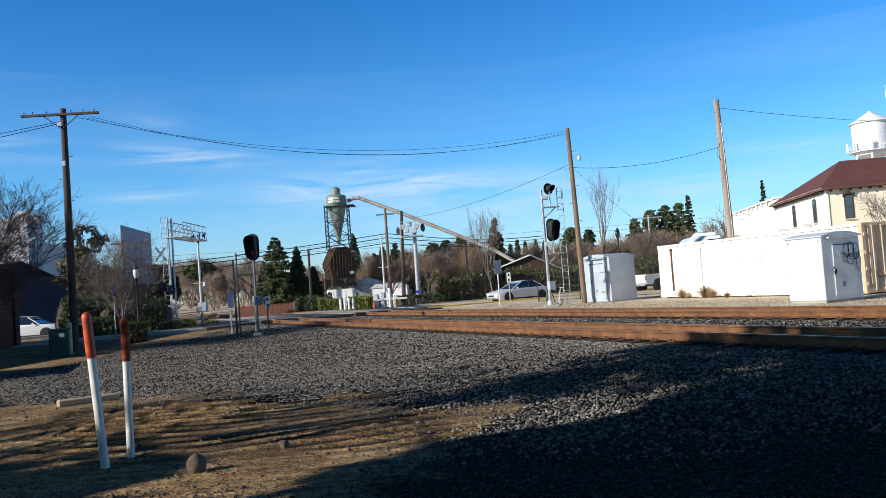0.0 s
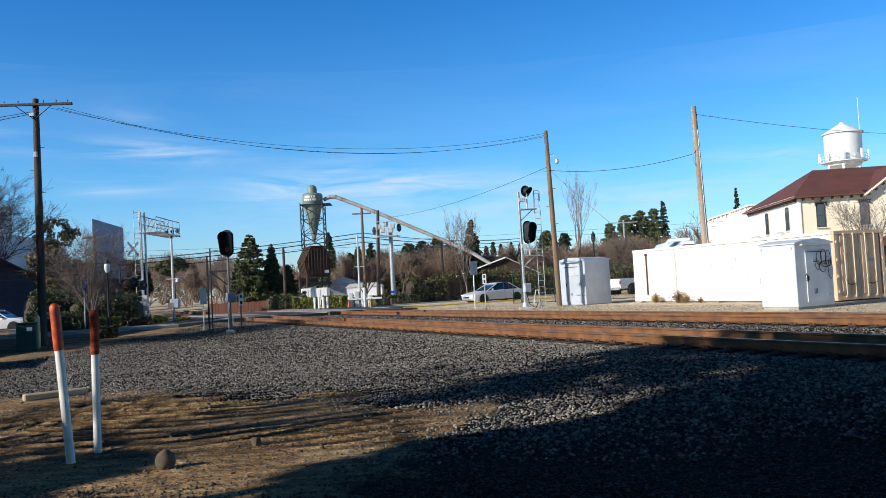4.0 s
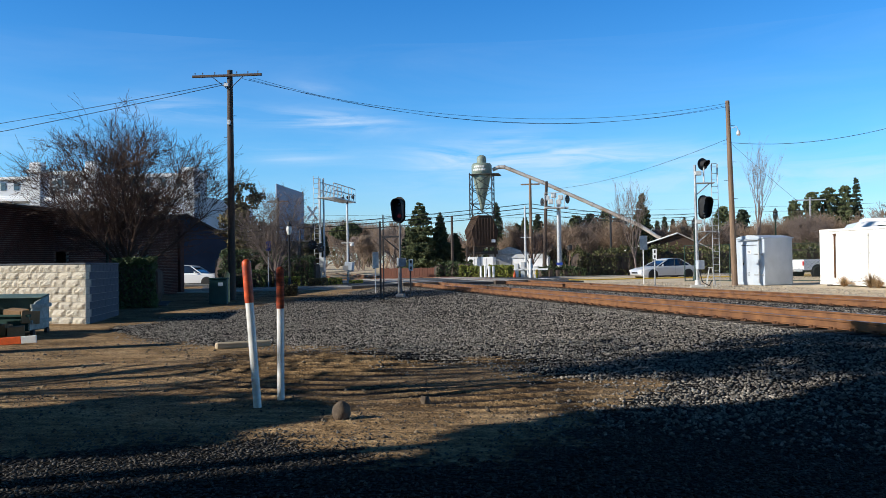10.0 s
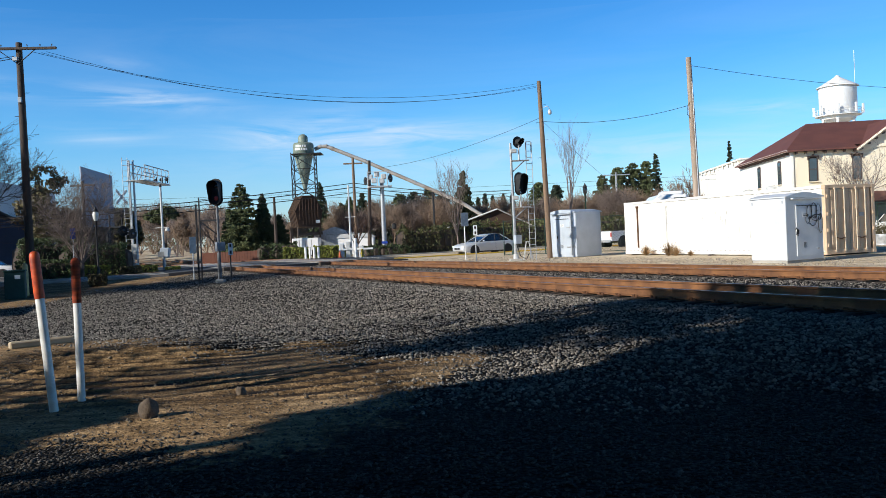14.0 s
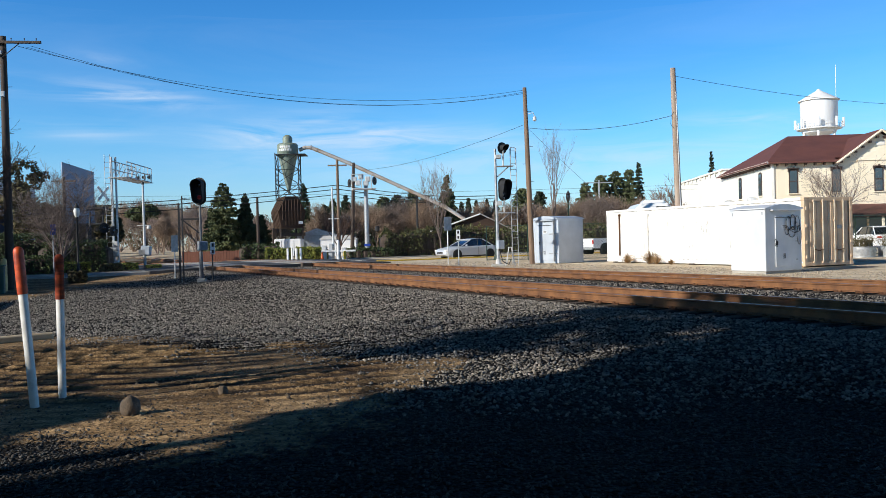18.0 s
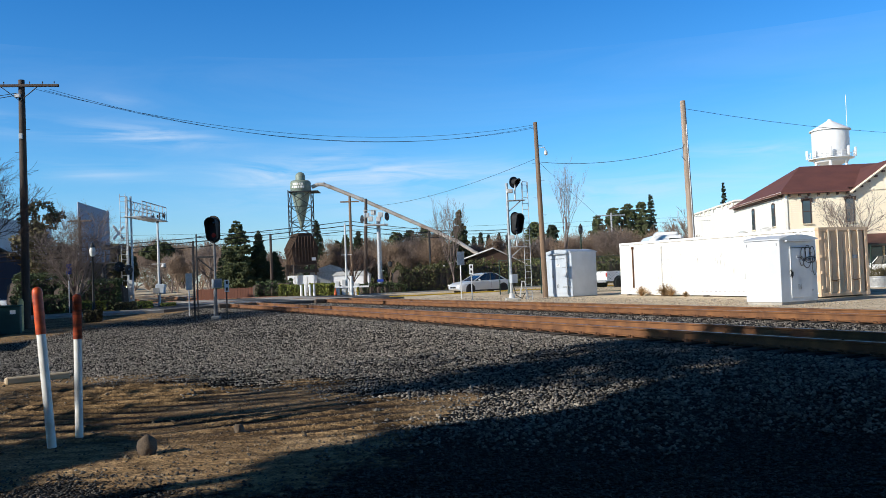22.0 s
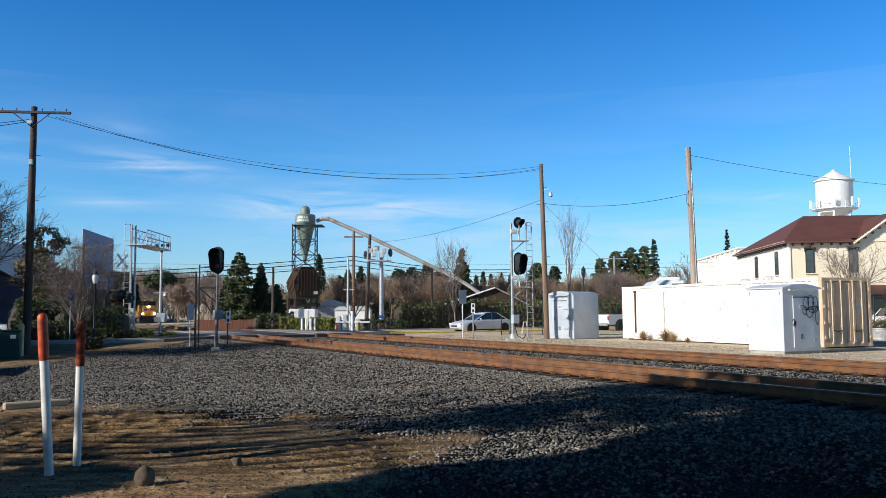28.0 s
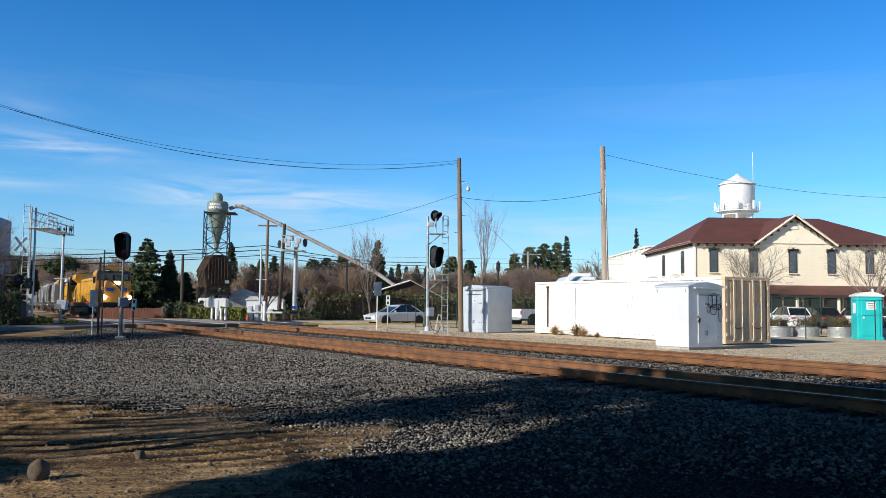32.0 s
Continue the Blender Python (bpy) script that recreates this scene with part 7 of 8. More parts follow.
wt = thing("water_tower", pose(78.1, 150, 0), "white riveted water tower tank with conical roof", "water tower")
part("tank", Shape().lathe((0, 0, 0), [(0.5, 18.6), (2.9, 19.6), (3.2, 20.2), (3.25, 25.3), (3.25, 25.5)], 32), TANK, wt, smooth=True)
part("roof", Shape().lathe((0, 0, 0), [(3.6, 25.45), (3.55, 25.6), (0.5, 27.35), (0.3, 27.6), (0.05, 27.75)], 32), TANK, wt, "white conical roof", True)
part("walkway", Shape().lathe((0, 0, 0), [(3.3, 20.2), (3.95, 20.2), (3.95, 20.32), (3.3, 20.32)], 32), TANK, wt)
for i in range(16):
    a = 2 * math.pi * i / 16
    part("rail_post", Shape().rod((3.9 * math.cos(a), 3.9 * math.sin(a), 20.3), (3.9 * math.cos(a), 3.9 * math.sin(a), 21.4), 0.05, n=5), TANK, wt)
for z in (20.9, 21.4):
    part("rail", Shape().tube([(3.9 * math.cos(a * 0.2618), 3.9 * math.sin(a * 0.2618), z) for a in range(25)], 0.04, 5), TANK, wt)
for i in range(8):
    a = 2 * math.pi * (i + 0.4) / 8
    part("antenna", Shape().box((4.1 * math.cos(a), 4.1 * math.sin(a), 21.3), (0.35, 0.35, 1.7), ch=0.05), TANK, wt, "white panel antenna")
for i in range(6):
    a = 2 * math.pi * i / 6
    part("leg", Shape().rod((4.2 * math.cos(a), 4.2 * math.sin(a), 0), (2.9 * math.cos(a), 2.9 * math.sin(a), 19.8), 0.22, n=8), TANK, wt)
part("riser", Shape().rod((0, 0, 0), (0, 0, 18.8), 0.6, n=12), TANK, wt)
part("mast_aerial", Shape().rod((3.3, 0, 25), (3.3, 0, 32.2), 0.05, n=5), TANK, wt)


def toilet(m):
    root = thing("portable_toilet", m, "turquoise plastic portable toilet with white roof edge", "portable toilet")
    part("cabin", Shape().box((0, 0, 1.08), (1.12, 1.12, 2.0), ch=0.05), TURQUOISE, root)
    part("base", Shape().box((0, 0, 0.07), (1.2, 1.2, 0.14), ch=0.03), TURQUOISE, root)
    part("roof", Shape().prism([(-0.62, 2.06), (0.62, 2.06), (0.62, 2.13), (0.3, 2.25), (0, 2.29), (-0.3, 2.25), (-0.62, 2.13)], Matrix.Translation((0, -0.62, 0)), 1.24), WHITE, root, "pale moulded roof")
    dr = part("door", Shape().box((0.02, -0.575, 1.08), (0.82, 0.05, 1.78), ch=0.02), TURQUOISE, root)
    part("label", Shape().box((0.05, -0.605, 1.62), (0.42, 0.01, 0.36)), SIGNWHITE, dr, "white sign with faded bars")
    for i in range(3):
        part("text_bar", Shape().box((0.05, -0.613, 1.72 - i * 0.1), (0.3, 0.006, 0.035)), DARKMETAL, dr)
    part("panel_rib", Shape().prism([(-0.28, 0.3), (0.28, 0.3), (0.16, 0.85), (-0.16, 0.85)], Matrix.Translation((0, -0.615, 0)), 0.03), TURQUOISE, dr)
    part("handle", Shape().box((-0.28, -0.62, 1.05), (0.05, 0.05, 0.14), ch=0.01), WHITE, dr)
    part("side_sign", Shape().box((-0.565, -0.1, 1.5), (0.012, 0.5, 0.5)), SIGNWHITE, root, "white square side sign")
    part("vent_pipe", Shape().rod((0.4, 0.4, 2.1), (0.4, 0.4, 2.45), 0.05, n=8), WHITE, root)
    return root


toilet(pose(25.8, 36.9, 0.18, 0, 0, -20))


def planter(x, y, seed):
    root = thing("planter", pose(x, y, 0.16), "round galvanised steel planter with dry brown grasses", "planter", "planters")
    part("tub", Shape().lathe((0, 0, 0), [(0.60, 0), (0.62, 0.03), (0.60, 0.12), (0.62, 0.16), (0.60, 0.3), (0.62, 0.34), (0.61, 0.5), (0.64, 0.53), (0.63, 0.56), (0.56, 0.55), (0.54, 0.46)], 24), GALV, root, smooth=True)
    rng = random.Random(seed)
    sh = Shape()
    for _ in range(130):
        a, r = rng.uniform(0, 6.28), 0.5 * math.sqrt(rng.random())
        p = Vector((r * math.cos(a), r * math.sin(a), 0.45))
        sh.tube([p, p + Vector((rng.gauss(0, 0.12), rng.gauss(0, 0.12), rng.uniform(0.2, 0.45))), p + Vector((rng.gauss(0, 0.3), rng.gauss(0, 0.3), rng.uniform(0.35, 0.75)))], [0.012, 0.01, 0.005], 3)
    part("dry_grass", sh, OLIVE, root)
    return root


for i, (x, y) in enumerate(((22.8, 39.6), (24.3, 39.6), (25.9, 39.1), (28.2, 38.4), (29.8, 38.0))):
    planter(x, y, i)
aw = thing("warning_barrier", pose(22.5, 41.5, 0.15), "orange and white warning board behind the planters", "barrier")
part("board", Shape().box((0, 0, 1.0), (0.6, 0.04, 0.3)), CONEORANGE, aw)
part("legs", Shape().rod((-0.25, 0, 0), (-0.25, 0, 1.0), 0.02, n=5).rod((0.25, 0, 0), (0.25, 0, 1.0), 0.02, n=5), WHITE, aw)


def street_lantern(base, h, label, twin=False, pale=False, globe=None):
    root = thing("street_lamp", Matrix.Translation(base), label, "street lamp", "street lamps")
    part("post", Shape().lathe((0, 0, 0), [(0.14, 0), (0.14, 0.25), (0.08, 0.35), (0.05, 0.9), (0.045, h - 0.75), (0.07, h - 0.72), (0.05, h - 0.68)], 12), FENCEGREEN if not pale else DARKMETAL, root, smooth=True)
    for dx in ((-0.35, 0.35) if twin else (0,)):
        part("globe", Shape().lathe((dx, 0, h - 0.68), [(0.07, 0), (0.125, 0.12), (0.145, 0.30), (0.11, 0.43), (0.05, 0.5)], 14), globe or FROST, root, "lantern globe", True)
        part("cap", Shape().lathe((dx, 0, h - 0.25), [(0.16, 0), (0.12, 0.06), (0.05, 0.16), (0.015, 0.25)], 14), DARKMETAL, root, smooth=True)
    return root


street_lantern((-18.9, 30.0, 0.03), 4.0, "black street lantern with frosted globe beside bare tree")
street_lantern((-15.3, 40.5, 0.05), 3.7, "black street lantern with white globe by planting", pale=True)
street_lantern((-26.3, 48.0, 0.03), 3.4, "black street lantern near the parked car")
street_lantern((10.3, 49.5, 0.15), 4.2, "dark street lantern behind the white cabinet", globe=DARKLENS)
street_lantern((6.15, 52.0, 0.15), 3.9, "dark street lantern behind the tall signal", globe=DARKLENS)

# ---- west side: enclosure wall, brick building, skip ----
def block_wall(m, length, courses, label, split=True, end_caps=True):
    root = thing("block_wall", m, label, "wall", kind="structure")
    bl, bh, bd = 0.43, 0.206, 0.20
    part("mortar_core", Shape().box((-length / 2, bd / 2, courses * bh / 2), (length - 0.03, bd - 0.03, courses * bh - 0.015)), MORTAR, root)
    rng = random.Random(7)
    kinds = []
    for v in range(6):
        sh = Shape()
        if split:
            k = 5
            vs = [(-bl / 2 + 0.005 + (bl - 0.01) * i / k, -(0.0 if i in (0, k) or j in (0, 3) else rng.uniform(0.012, 0.045)), -bh / 2 + 0.005 + (bh - 0.01) * j / 3) for j in range(4) for i in range(k + 1)]
            n = len(vs)
            sh.add(vs + [(x, bd - 0.005, z) for x, y, z in vs], [(j * (k + 1) + i, j * (k + 1) + i + 1, (j + 1) * (k + 1) + i + 1, (j + 1) * (k + 1) + i) for j in range(3) for i in range(k)]
                   + [(i + 1, i, n + i, n + i + 1) for i in range(k)] + [(3 * (k + 1) + i, 3 * (k + 1) + i + 1, n + 3 * (k + 1) + i + 1, n + 3 * (k + 1) + i) for i in range(k)]
                   + [(j * (k + 1), (j + 1) * (k + 1), n + (j + 1) * (k + 1), n + j * (k + 1)) for j in range(3)] + [((j + 1) * (k + 1) + k, j * (k + 1) + k, n + j * (k + 1) + k, n + (j + 1) * (k + 1) + k) for j in range(3)])
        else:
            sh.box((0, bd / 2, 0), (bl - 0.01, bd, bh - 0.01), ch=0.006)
        kinds.append(sh.mesh("block", SPLIT if split else SHADEBLOCK))
    for c in range(courses):
        x = -bl / 2 - (bl / 2 if c % 2 else 0)
        while x > -length:
            ob = new("block", rng.choice(kinds))
            ob.parent, ob.matrix_basis = root, pose(x, 0, c * bh + bh / 2)
            x -= bl
        if c % 2:
            ob = new("half_block", (Shape().box((0, bd / 2, 0), (bl / 2 - 0.01, bd, bh - 0.01), ch=0.006).mesh("half_block", SPLIT if split else SHADEBLOCK)))
            ob.parent, ob.matrix_basis = root, pose(-bl / 4, 0, c * bh + bh / 2)
    part("cap", Shape().box((-length / 2, bd / 2, courses * bh + 0.025), (length + 0.02, bd + 0.03, 0.05), ch=0.01), SHADEBLOCK, root)
    return root


WB = (-13.46, 20.5, -0.02)
block_wall(pose(*WB, 0, 0, -3), 8.1, 8, "pale split-face concrete block wall of the bin enclosure")
block_wall(pose(WB[0] + 0.005, WB[1] + 0.20, WB[2], 0, 0, 109.7) @ pose(3.4, 0.0, 0), 3.4, 8, "smooth block return of the bin enclosure, darkened for shade", split=False)


def skip_bin(m):
    root = thing("dumpster", m, "open green steel dumpster holding flattened cardboard", "dumpster")
    W, D, H = 1.8, 1.1, 0.85
    for y, h in ((0.02, H * 0.55), (D - 0.02, H)):
        part("panel", Shape().box((0, y, h / 2 + 0.1), (W, 0.04, h - 0.1), ch=0.01), GREENBIN, root)
    for x in (-W / 2, W / 2):
        part("side_panel", Shape().prism([(0, 0.15), (D, 0.15), (D, H + 0.15), (0.35, H), (0, H * 0.6)], pose(x, 0, 0, 0, 0, 90), 0.04), WORNGREY, root, "faded grey-green side")
        for z in (0.35, 0.75):
            part("rib", Shape().box((x + (0.04 if x > 0 else -0.04), D / 2, z), (0.06, D, 0.10), ch=0.01), WORNGREY, root)
    part("floor", Shape().box((0, D / 2, 0.15), (W - 0.05, D - 0.05, 0.05)), GREENBIN, root)
    part("rim", Shape().box((0, 0.0, H * 0.55 + 0.05), (W + 0.06, 0.08, 0.07), ch=0.015), GREENBIN, root)
    part("lid", Shape().box((0, 0.25, 0), (W + 0.05, 0.5, 0.03), ch=0.01), GREYGREEN, root, "grey-green lid folded back", m=pose(0, D - 0.5, H + 0.10, 9, 0, 0))
    part("inner_flap", Shape().box((0, D - 0.08, H - 0.1), (W - 0.3, 0.03, 0.4), ch=0.01), GREYGREEN, root)
    for x in (-0.9, 0.9):
        for y in (0.15, D - 0.15):
            part("castor", Shape().rod((x - 0.04, y, 0.08), (x + 0.04, y, 0.08), 0.08, n=12), BLACK, root)
    return root


skip_bin(pose(-13.3, 16.8, 0.0, 0, 0, 12) @ Matrix.Scale(0.9, 4))
solid("garbage_bin", Shape().box((0, 0, 0.48), (1.2, 1.0, 0.96), ch=0.04), GREENBIN, "closed dark green steel bin beside the dumpster", "bin", pose(-13.45, 15.9, 0.0, 0, 0, 14))
bx = random.Random(2)
for i, (x, y, z, s) in enumerate(((-12.95, 17.1, 0.45, 0.42), (-12.6, 17.1, 0.42, 0.38), (-12.45, 16.45, 0.14, 0.34), (-12.85, 16.45, 0.16, 0.4))):
    solid("cardboard_box", Shape().box((0, 0, 0), (s, s * 0.8, s * 0.75), ch=0.008), CARDBOARD, "crushed brown cardboard box heaped by bin", "cardboard box", pose(x, y, max(z, s * 0.36), bx.uniform(-6, 6), bx.uniform(-6, 6), bx.uniform(0, 60)), group="cardboard boxes")
bb = thing("barrier_board", pose(-11.4, 15.1, 0.03, 0, -3, 17), "orange and white striped barrier board lying on ground", "barrier board")
for i, (x, w_, mt) in enumerate(((-0.75, 0.7, YELLOW), (-0.15, 0.5, CONEORANGE), (0.25, 0.3, SIGNWHITE))):
    part("board", Shape().box((x, 0, 0.06), (w_, 0.05, 0.15), ch=0.008), mt, bb)


def brick_building():
    root = thing("brick_building", pose(-21.3, 18, 0), "low dark red-brown brick building in shade", "building")
    L, H, D = 22.5, 3.85, 12
    part("wall", Shape().box((-D / 2 - 0.04, L / 2, H / 2), (D, L, H)), MORTAR, root)
    brk = Shape().box((0, 0, 0), (0.05, 0.23, 0.066), ch=0.005).mesh("brick", BRICK)
    sh = Shape()
    openings = ((12.2, 12.9, 1.0, 2.2), (18.4, 19.1, 0.3, 2.3))
    rows = int(H / 0.078)
    for r in range(rows):
        y = 0.0 if r % 2 else 0.122
        z = 0.045 + r * 0.078
        while y < L:
            if not any(a - 0.12 < y < b + 0.12 and c < z < d for a, b, c, d in openings):
                sh.box((-0.02, y, z), (0.05, 0.232, 0.067))
            y += 0.244
    bw = part("brickwork", sh, BRICK, root, "dark red-brown brick courses")
    bw["kind"] = "stuff"
    for a, b, c, d in openings:
        part("window", Shape().box((-0.06, (a + b) / 2, (c + d) / 2), (0.04, b - a, d - c)), PANE, root, "dark recessed window")
    part("coping", Shape().box((-0.1, L / 2, H + 0.04), (0.5, L + 0.1, 0.12), ch=0.02), DARKWOOD, root)
    part("roof", Shape().box((-D / 2, L / 2, H - 0.1), (D - 0.3, L - 0.3, 0.1)), DARKMETAL, root)
    part("pilaster", Shape().box((0.06, L - 0.2, H / 2), (0.16, 0.4, H), ch=0.01), BRICK, root)
    return root


brick_building()


def white_block():
    root = thing("stucco_building", pose(-46.2, 70, 0, 0, 0, 6), "pale grey stucco building with white towers and arch", "building")
    part("wall", Shape().box((-4.5, 8, 4.0), (30, 16, 8.0)), STUCCO, root)
    part("parapet", Shape().box((-4.5, -0.1, 8.1), (30.3, 0.5, 0.4), ch=0.05), STUCCOTRIM, root)
    part("centre_wall", Shape().box((-2.3, -0.15, 5.2), (5.6, 0.6, 10.4)), STUCCO, root)
    for x in (-5.0, 0.4):
        part("tower", Shape().box((x, -0.3, 5.35), (1.05, 1.0, 10.7), ch=0.04), STUCCO, root)
        part("tower_cornice", Shape().box((x, -0.3, 10.5), (1.5, 1.4, 0.35), ch=0.08), STUCCOTRIM, root)
        part("tower_cap", Shape().box((x, -0.3, 11.0), (1.1, 1.05, 0.7), ch=0.06), STUCCOTRIM, root)
    part("centre_cornice", Shape().box((-2.3, -0.35, 10.3), (4.4, 0.7, 0.35), ch=0.06), STUCCOTRIM, root)
    part("string_course", Shape().box((-4.5, -0.35, 7.9), (30, 0.6, 0.35), ch=0.06), STUCCOTRIM, root)
    arch = [(-1.3, 8.4), (1.3, 8.4), (1.3, 9.3), (1.0, 9.62), (0.5, 9.78), (0, 9.82), (-0.5, 9.78), (-1.0, 9.62), (-1.3, 9.3)]
    part("arch_surround", Shape().prism([(x * 1.14, z + (0.14 if z > 8.5 else -0.12)) for x, z in arch], Matrix.Translation((-2.3, -0.52, 0)), 0.1), STUCCOTRIM, root)
    win = part("arch_window", Shape().prism(arch, Matrix.Translation((-2.3, -0.55, 0)), 0.06), PANE, root, "dark arched window")
    for i in range(3):
        part("mullion", Shape().box((-2.95 + 0.65 * i, -0.57, 9.05), (0.09, 0.06, 1.3)), STUCCOTRIM, win)
    for i in range(2):
        part("glazing_bar", Shape().box((-2.3, -0.57, 8.75 + 0.35 * i), (2.5, 0.06, 0.06)), STUCCOTRIM, win)
    for i, x in enumerate((-3.3, -2.65, -2.0, -1.35)):
        part("lettering_bar", Shape().box((x, -0.47, 7.2), (0.42, 0.06, 0.75)), SIGNBACK, root, "grey raised lettering bar")
    part("wing_upper", Shape().box((-12, 0.2, 9.0), (12.5, 0.6, 2.0)), STUCCO, root)
    part("wing_cornice", Shape().box((-12, -0.1, 9.95), (12.6, 0.5, 0.3), ch=0.05), STUCCOTRIM, root)
    for i in range(6):
        part("small_window", Shape().box((-7.2 - i * 1.3, -0.13, 9.2), (0.5, 0.06, 0.7)), PANE, root)
    part("wing_upper", Shape().box((6, 0.2, 9.0), (10, 0.6, 2.0)), STUCCO, root)
    part("wing_cornice", Shape().box((6, -0.1, 9.95), (10.2, 0.5, 0.3), ch=0.05), STUCCOTRIM, root)
    for i in range(5):
        part("small_window", Shape().box((2.6 + i * 1.5, -0.13, 9.2), (0.5, 0.06, 0.7)), PANE, root)
    part("side_tower", Shape().box((9.6, 0, 5.2), (1.1, 1.0, 10.4), ch=0.04), STUCCO, root)
    part("tower_cap", Shape().box((9.6, 0, 10.4), (1.4, 1.3, 0.4), ch=0.06), STUCCOTRIM, root)
    for i in range(5):
        part("slot_row", Shape().box((-8.5 + i * 1.2, -0.42, 7.2), (0.7, 0.05, 0.5)), SIGNBACK, root)
    return root


white_block()
bhs = thing("house", pose(-32.5, 62, 0, 0, 0, 48), "dark blue gabled house in shade", "house")
part("wall", Shape().box((0, 4, 1.7), (9, 8, 3.4)), BLUEGREY, bhs)
part("gable", Shape().prism([(-4.5, 3.4), (4.5, 3.4), (0, 5.6)], Matrix.Translation((0, 0.0, 0)), 8), BLUEGREY, bhs)
for sx in (-1, 1):
    part("roof", Shape().add([(0, -0.5, 5.75), (sx * 5.1, -0.5, 3.2), (sx * 5.1, 8.5, 3.2), (0, 8.5, 5.75), (0, -0.5, 5.6), (sx * 5.1, -0.5, 3.05)], [(0, 1, 2, 3), (0, 4, 5, 1)]), DARKMETAL, bhs, "dark shingle roof")
nh = thing("house", pose(7.2, 82, 0), "brown house with pale gable boards behind hedge", "house")
part("wall", Shape().box((0.6, 4, 1.2), (6.6, 8, 2.4)), HOPPER, nh)
part("gable", Shape().prism([(-2.9, 2.3), (3.9, 2.3), (0.8, 3.95)], Matrix.Identity(4), 8), HOPPER, nh)
part("roof_slope", Shape().add([(0.8, -0.3, 4.05), (-4.2, -0.3, 2.4), (-4.2, 8.5, 2.4), (0.8, 8.5, 4.05), (0.8, -0.3, 3.93), (-4.2, -0.3, 2.28)], [(0, 1, 2, 3), (0, 4, 5, 1)]), PIPE, nh, "pale grey roof slope")
part("roof_slope", Shape().add([(0.8, -0.3, 4.05), (4.4, -0.3, 2.2), (4.4, 8.5, 2.2), (0.8, 8.5, 4.05), (0.8, -0.3, 3.97), (4.4, -0.3, 2.12)], [(0, 3, 2, 1), (0, 1, 5, 4)]), PIPE, nh)
part("bargeboard", Shape().rod((-4.2, -0.34, 2.32), (0.8, -0.34, 3.97), 0.07, n=4), SIGNWHITE, nh, "white gable board")
gbx = thing("utility_box", pose(-14.45, 30.6, 0, 0, 0, 20), "dark green utility box standing by the pole", "utility box")
part("case", Shape().box((0, 0, 0.5), (0.68, 0.55, 1.0), ch=0.03), GREENBIN, gbx)
part("lid", Shape().box((0, 0, 1.02), (0.74, 0.61, 0.06), ch=0.02), GREENBIN, gbx)
part("plate", Shape().box((0.1, -0.282, 0.8), (0.18, 0.012, 0.14)), SIGNWHITE, gbx)
yb = thing("bollard", pose(-14.75, 32.0, 0), "short yellow concrete-filled bollard beside pole", "bollard", "bollards")
part("post", Shape().lathe((0, 0, 0), [(0.11, 0), (0.11, 1.15), (0.08, 1.24), (0.01, 1.27)], 12), material("cream_yellow_paint", (0.70, 0.56, 0.24), 0.6), yb, smooth=True)
ss = small_sign(-17.9, 44.0, 2.75, 0.26, 0.55, GALV, BLUE, "blue parking sign on a steel post", face=30)
bbd = thing("billboard", pose(-25.0, 66, 0, 0, 0, 62), "pale grey billboard back on steel posts", "billboard")
part("board", Shape().prism([(-1.5, 3.5), (1.5, 3.5), (1.5, 7.6), (-1.5, 8.2)], Matrix.Translation((0, -0.05, 0)), 0.1), material("blue_grey_board", (0.30, 0.38, 0.49), 0.7, other=(0.26, 0.33, 0.43), scale=0.5), bbd)
for x in (-1, 1):
    part("post", Shape().rod((x, 0.2, 0), (x, 0.2, 6.4), 0.14, n=8), DARKMETAL, bbd)
gp = thing("gantry", pose(-22.3, 61, 0), "dark steel lamp gantry beyond the planting", "gantry")
part("post", Shape().rod((0, 0, 0), (0, 0, 4.2), 0.07, n=8), DARKMETAL, gp)
part("hood", Shape().box((0.5, 0, 4.4), (1.3, 1.0, 0.16), ch=0.04), DARKMETAL, gp)
part("bar", Shape().box((0.4, 0, 3.3), (1.2, 0.1, 0.1)), DARKMETAL, gp)
part("leg", Shape().rod((0.9, 0, 3.2), (0.9, 0, 4.4), 0.06, n=6), DARKMETAL, gp)

# ---- trees and planting ----
vase_tree((-18.2, 30.4, 0), 8.3, 3.8, "leafless many-stemmed tree fanning out beside the brick building", TWIG, 21, lift=1.5)
vase_tree((-17.9, 45.0, 0.1), 6.3, 2.6, "leafless pale tree in the planted strip", TWIGPALE, 22, lift=1.2, least=0.005, stout=0.75, steep=0.85, shoots=3)
bare_tree("bare_tree", (10.95, 58.5, 0.1), 9.1, 2.8, 0.065, "slender leafless poplar behind the cabinet", TWIGPALE, 23, limbs=7, depth=4, spread=0.12, lean=0.09, up=0.30, kids=(2, 3), least=0.0035)
bare_tree("bare_tree", (3.3, 66.0, 0.1), 7.6, 1.6, 0.07, "slender leafless tree beside the duct", TWIGPALE, 24, limbs=8, depth=4, spread=0.26, lean=0.28, up=0.18, kids=(2, 3), least=0.007)
bare_tree("bare_tree", (-5.0, 68.5, 0.05), 4.6, 1.0, 0.09, "small leafless tree by the crossing gate", TWIG, 25, limbs=7, depth=4, spread=0.4, lean=0.7, kids=(2, 3), least=0.009)
for i, (x, z) in enumerate(((24.3, 64.2), (33.4, 63.6))):
    q = HB @ Vector((x, z, 0))
    bare_tree("bare_tree", (q.x, q.y, 0.05), 7.4, 2.4, 0.10, "leafless street tree before the hotel", TWIGPALE, 30 + i, limbs=9, depth=4, spread=0.42, lean=1.1, up=0.05, kids=(2, 4), least=0.006, group="street trees")
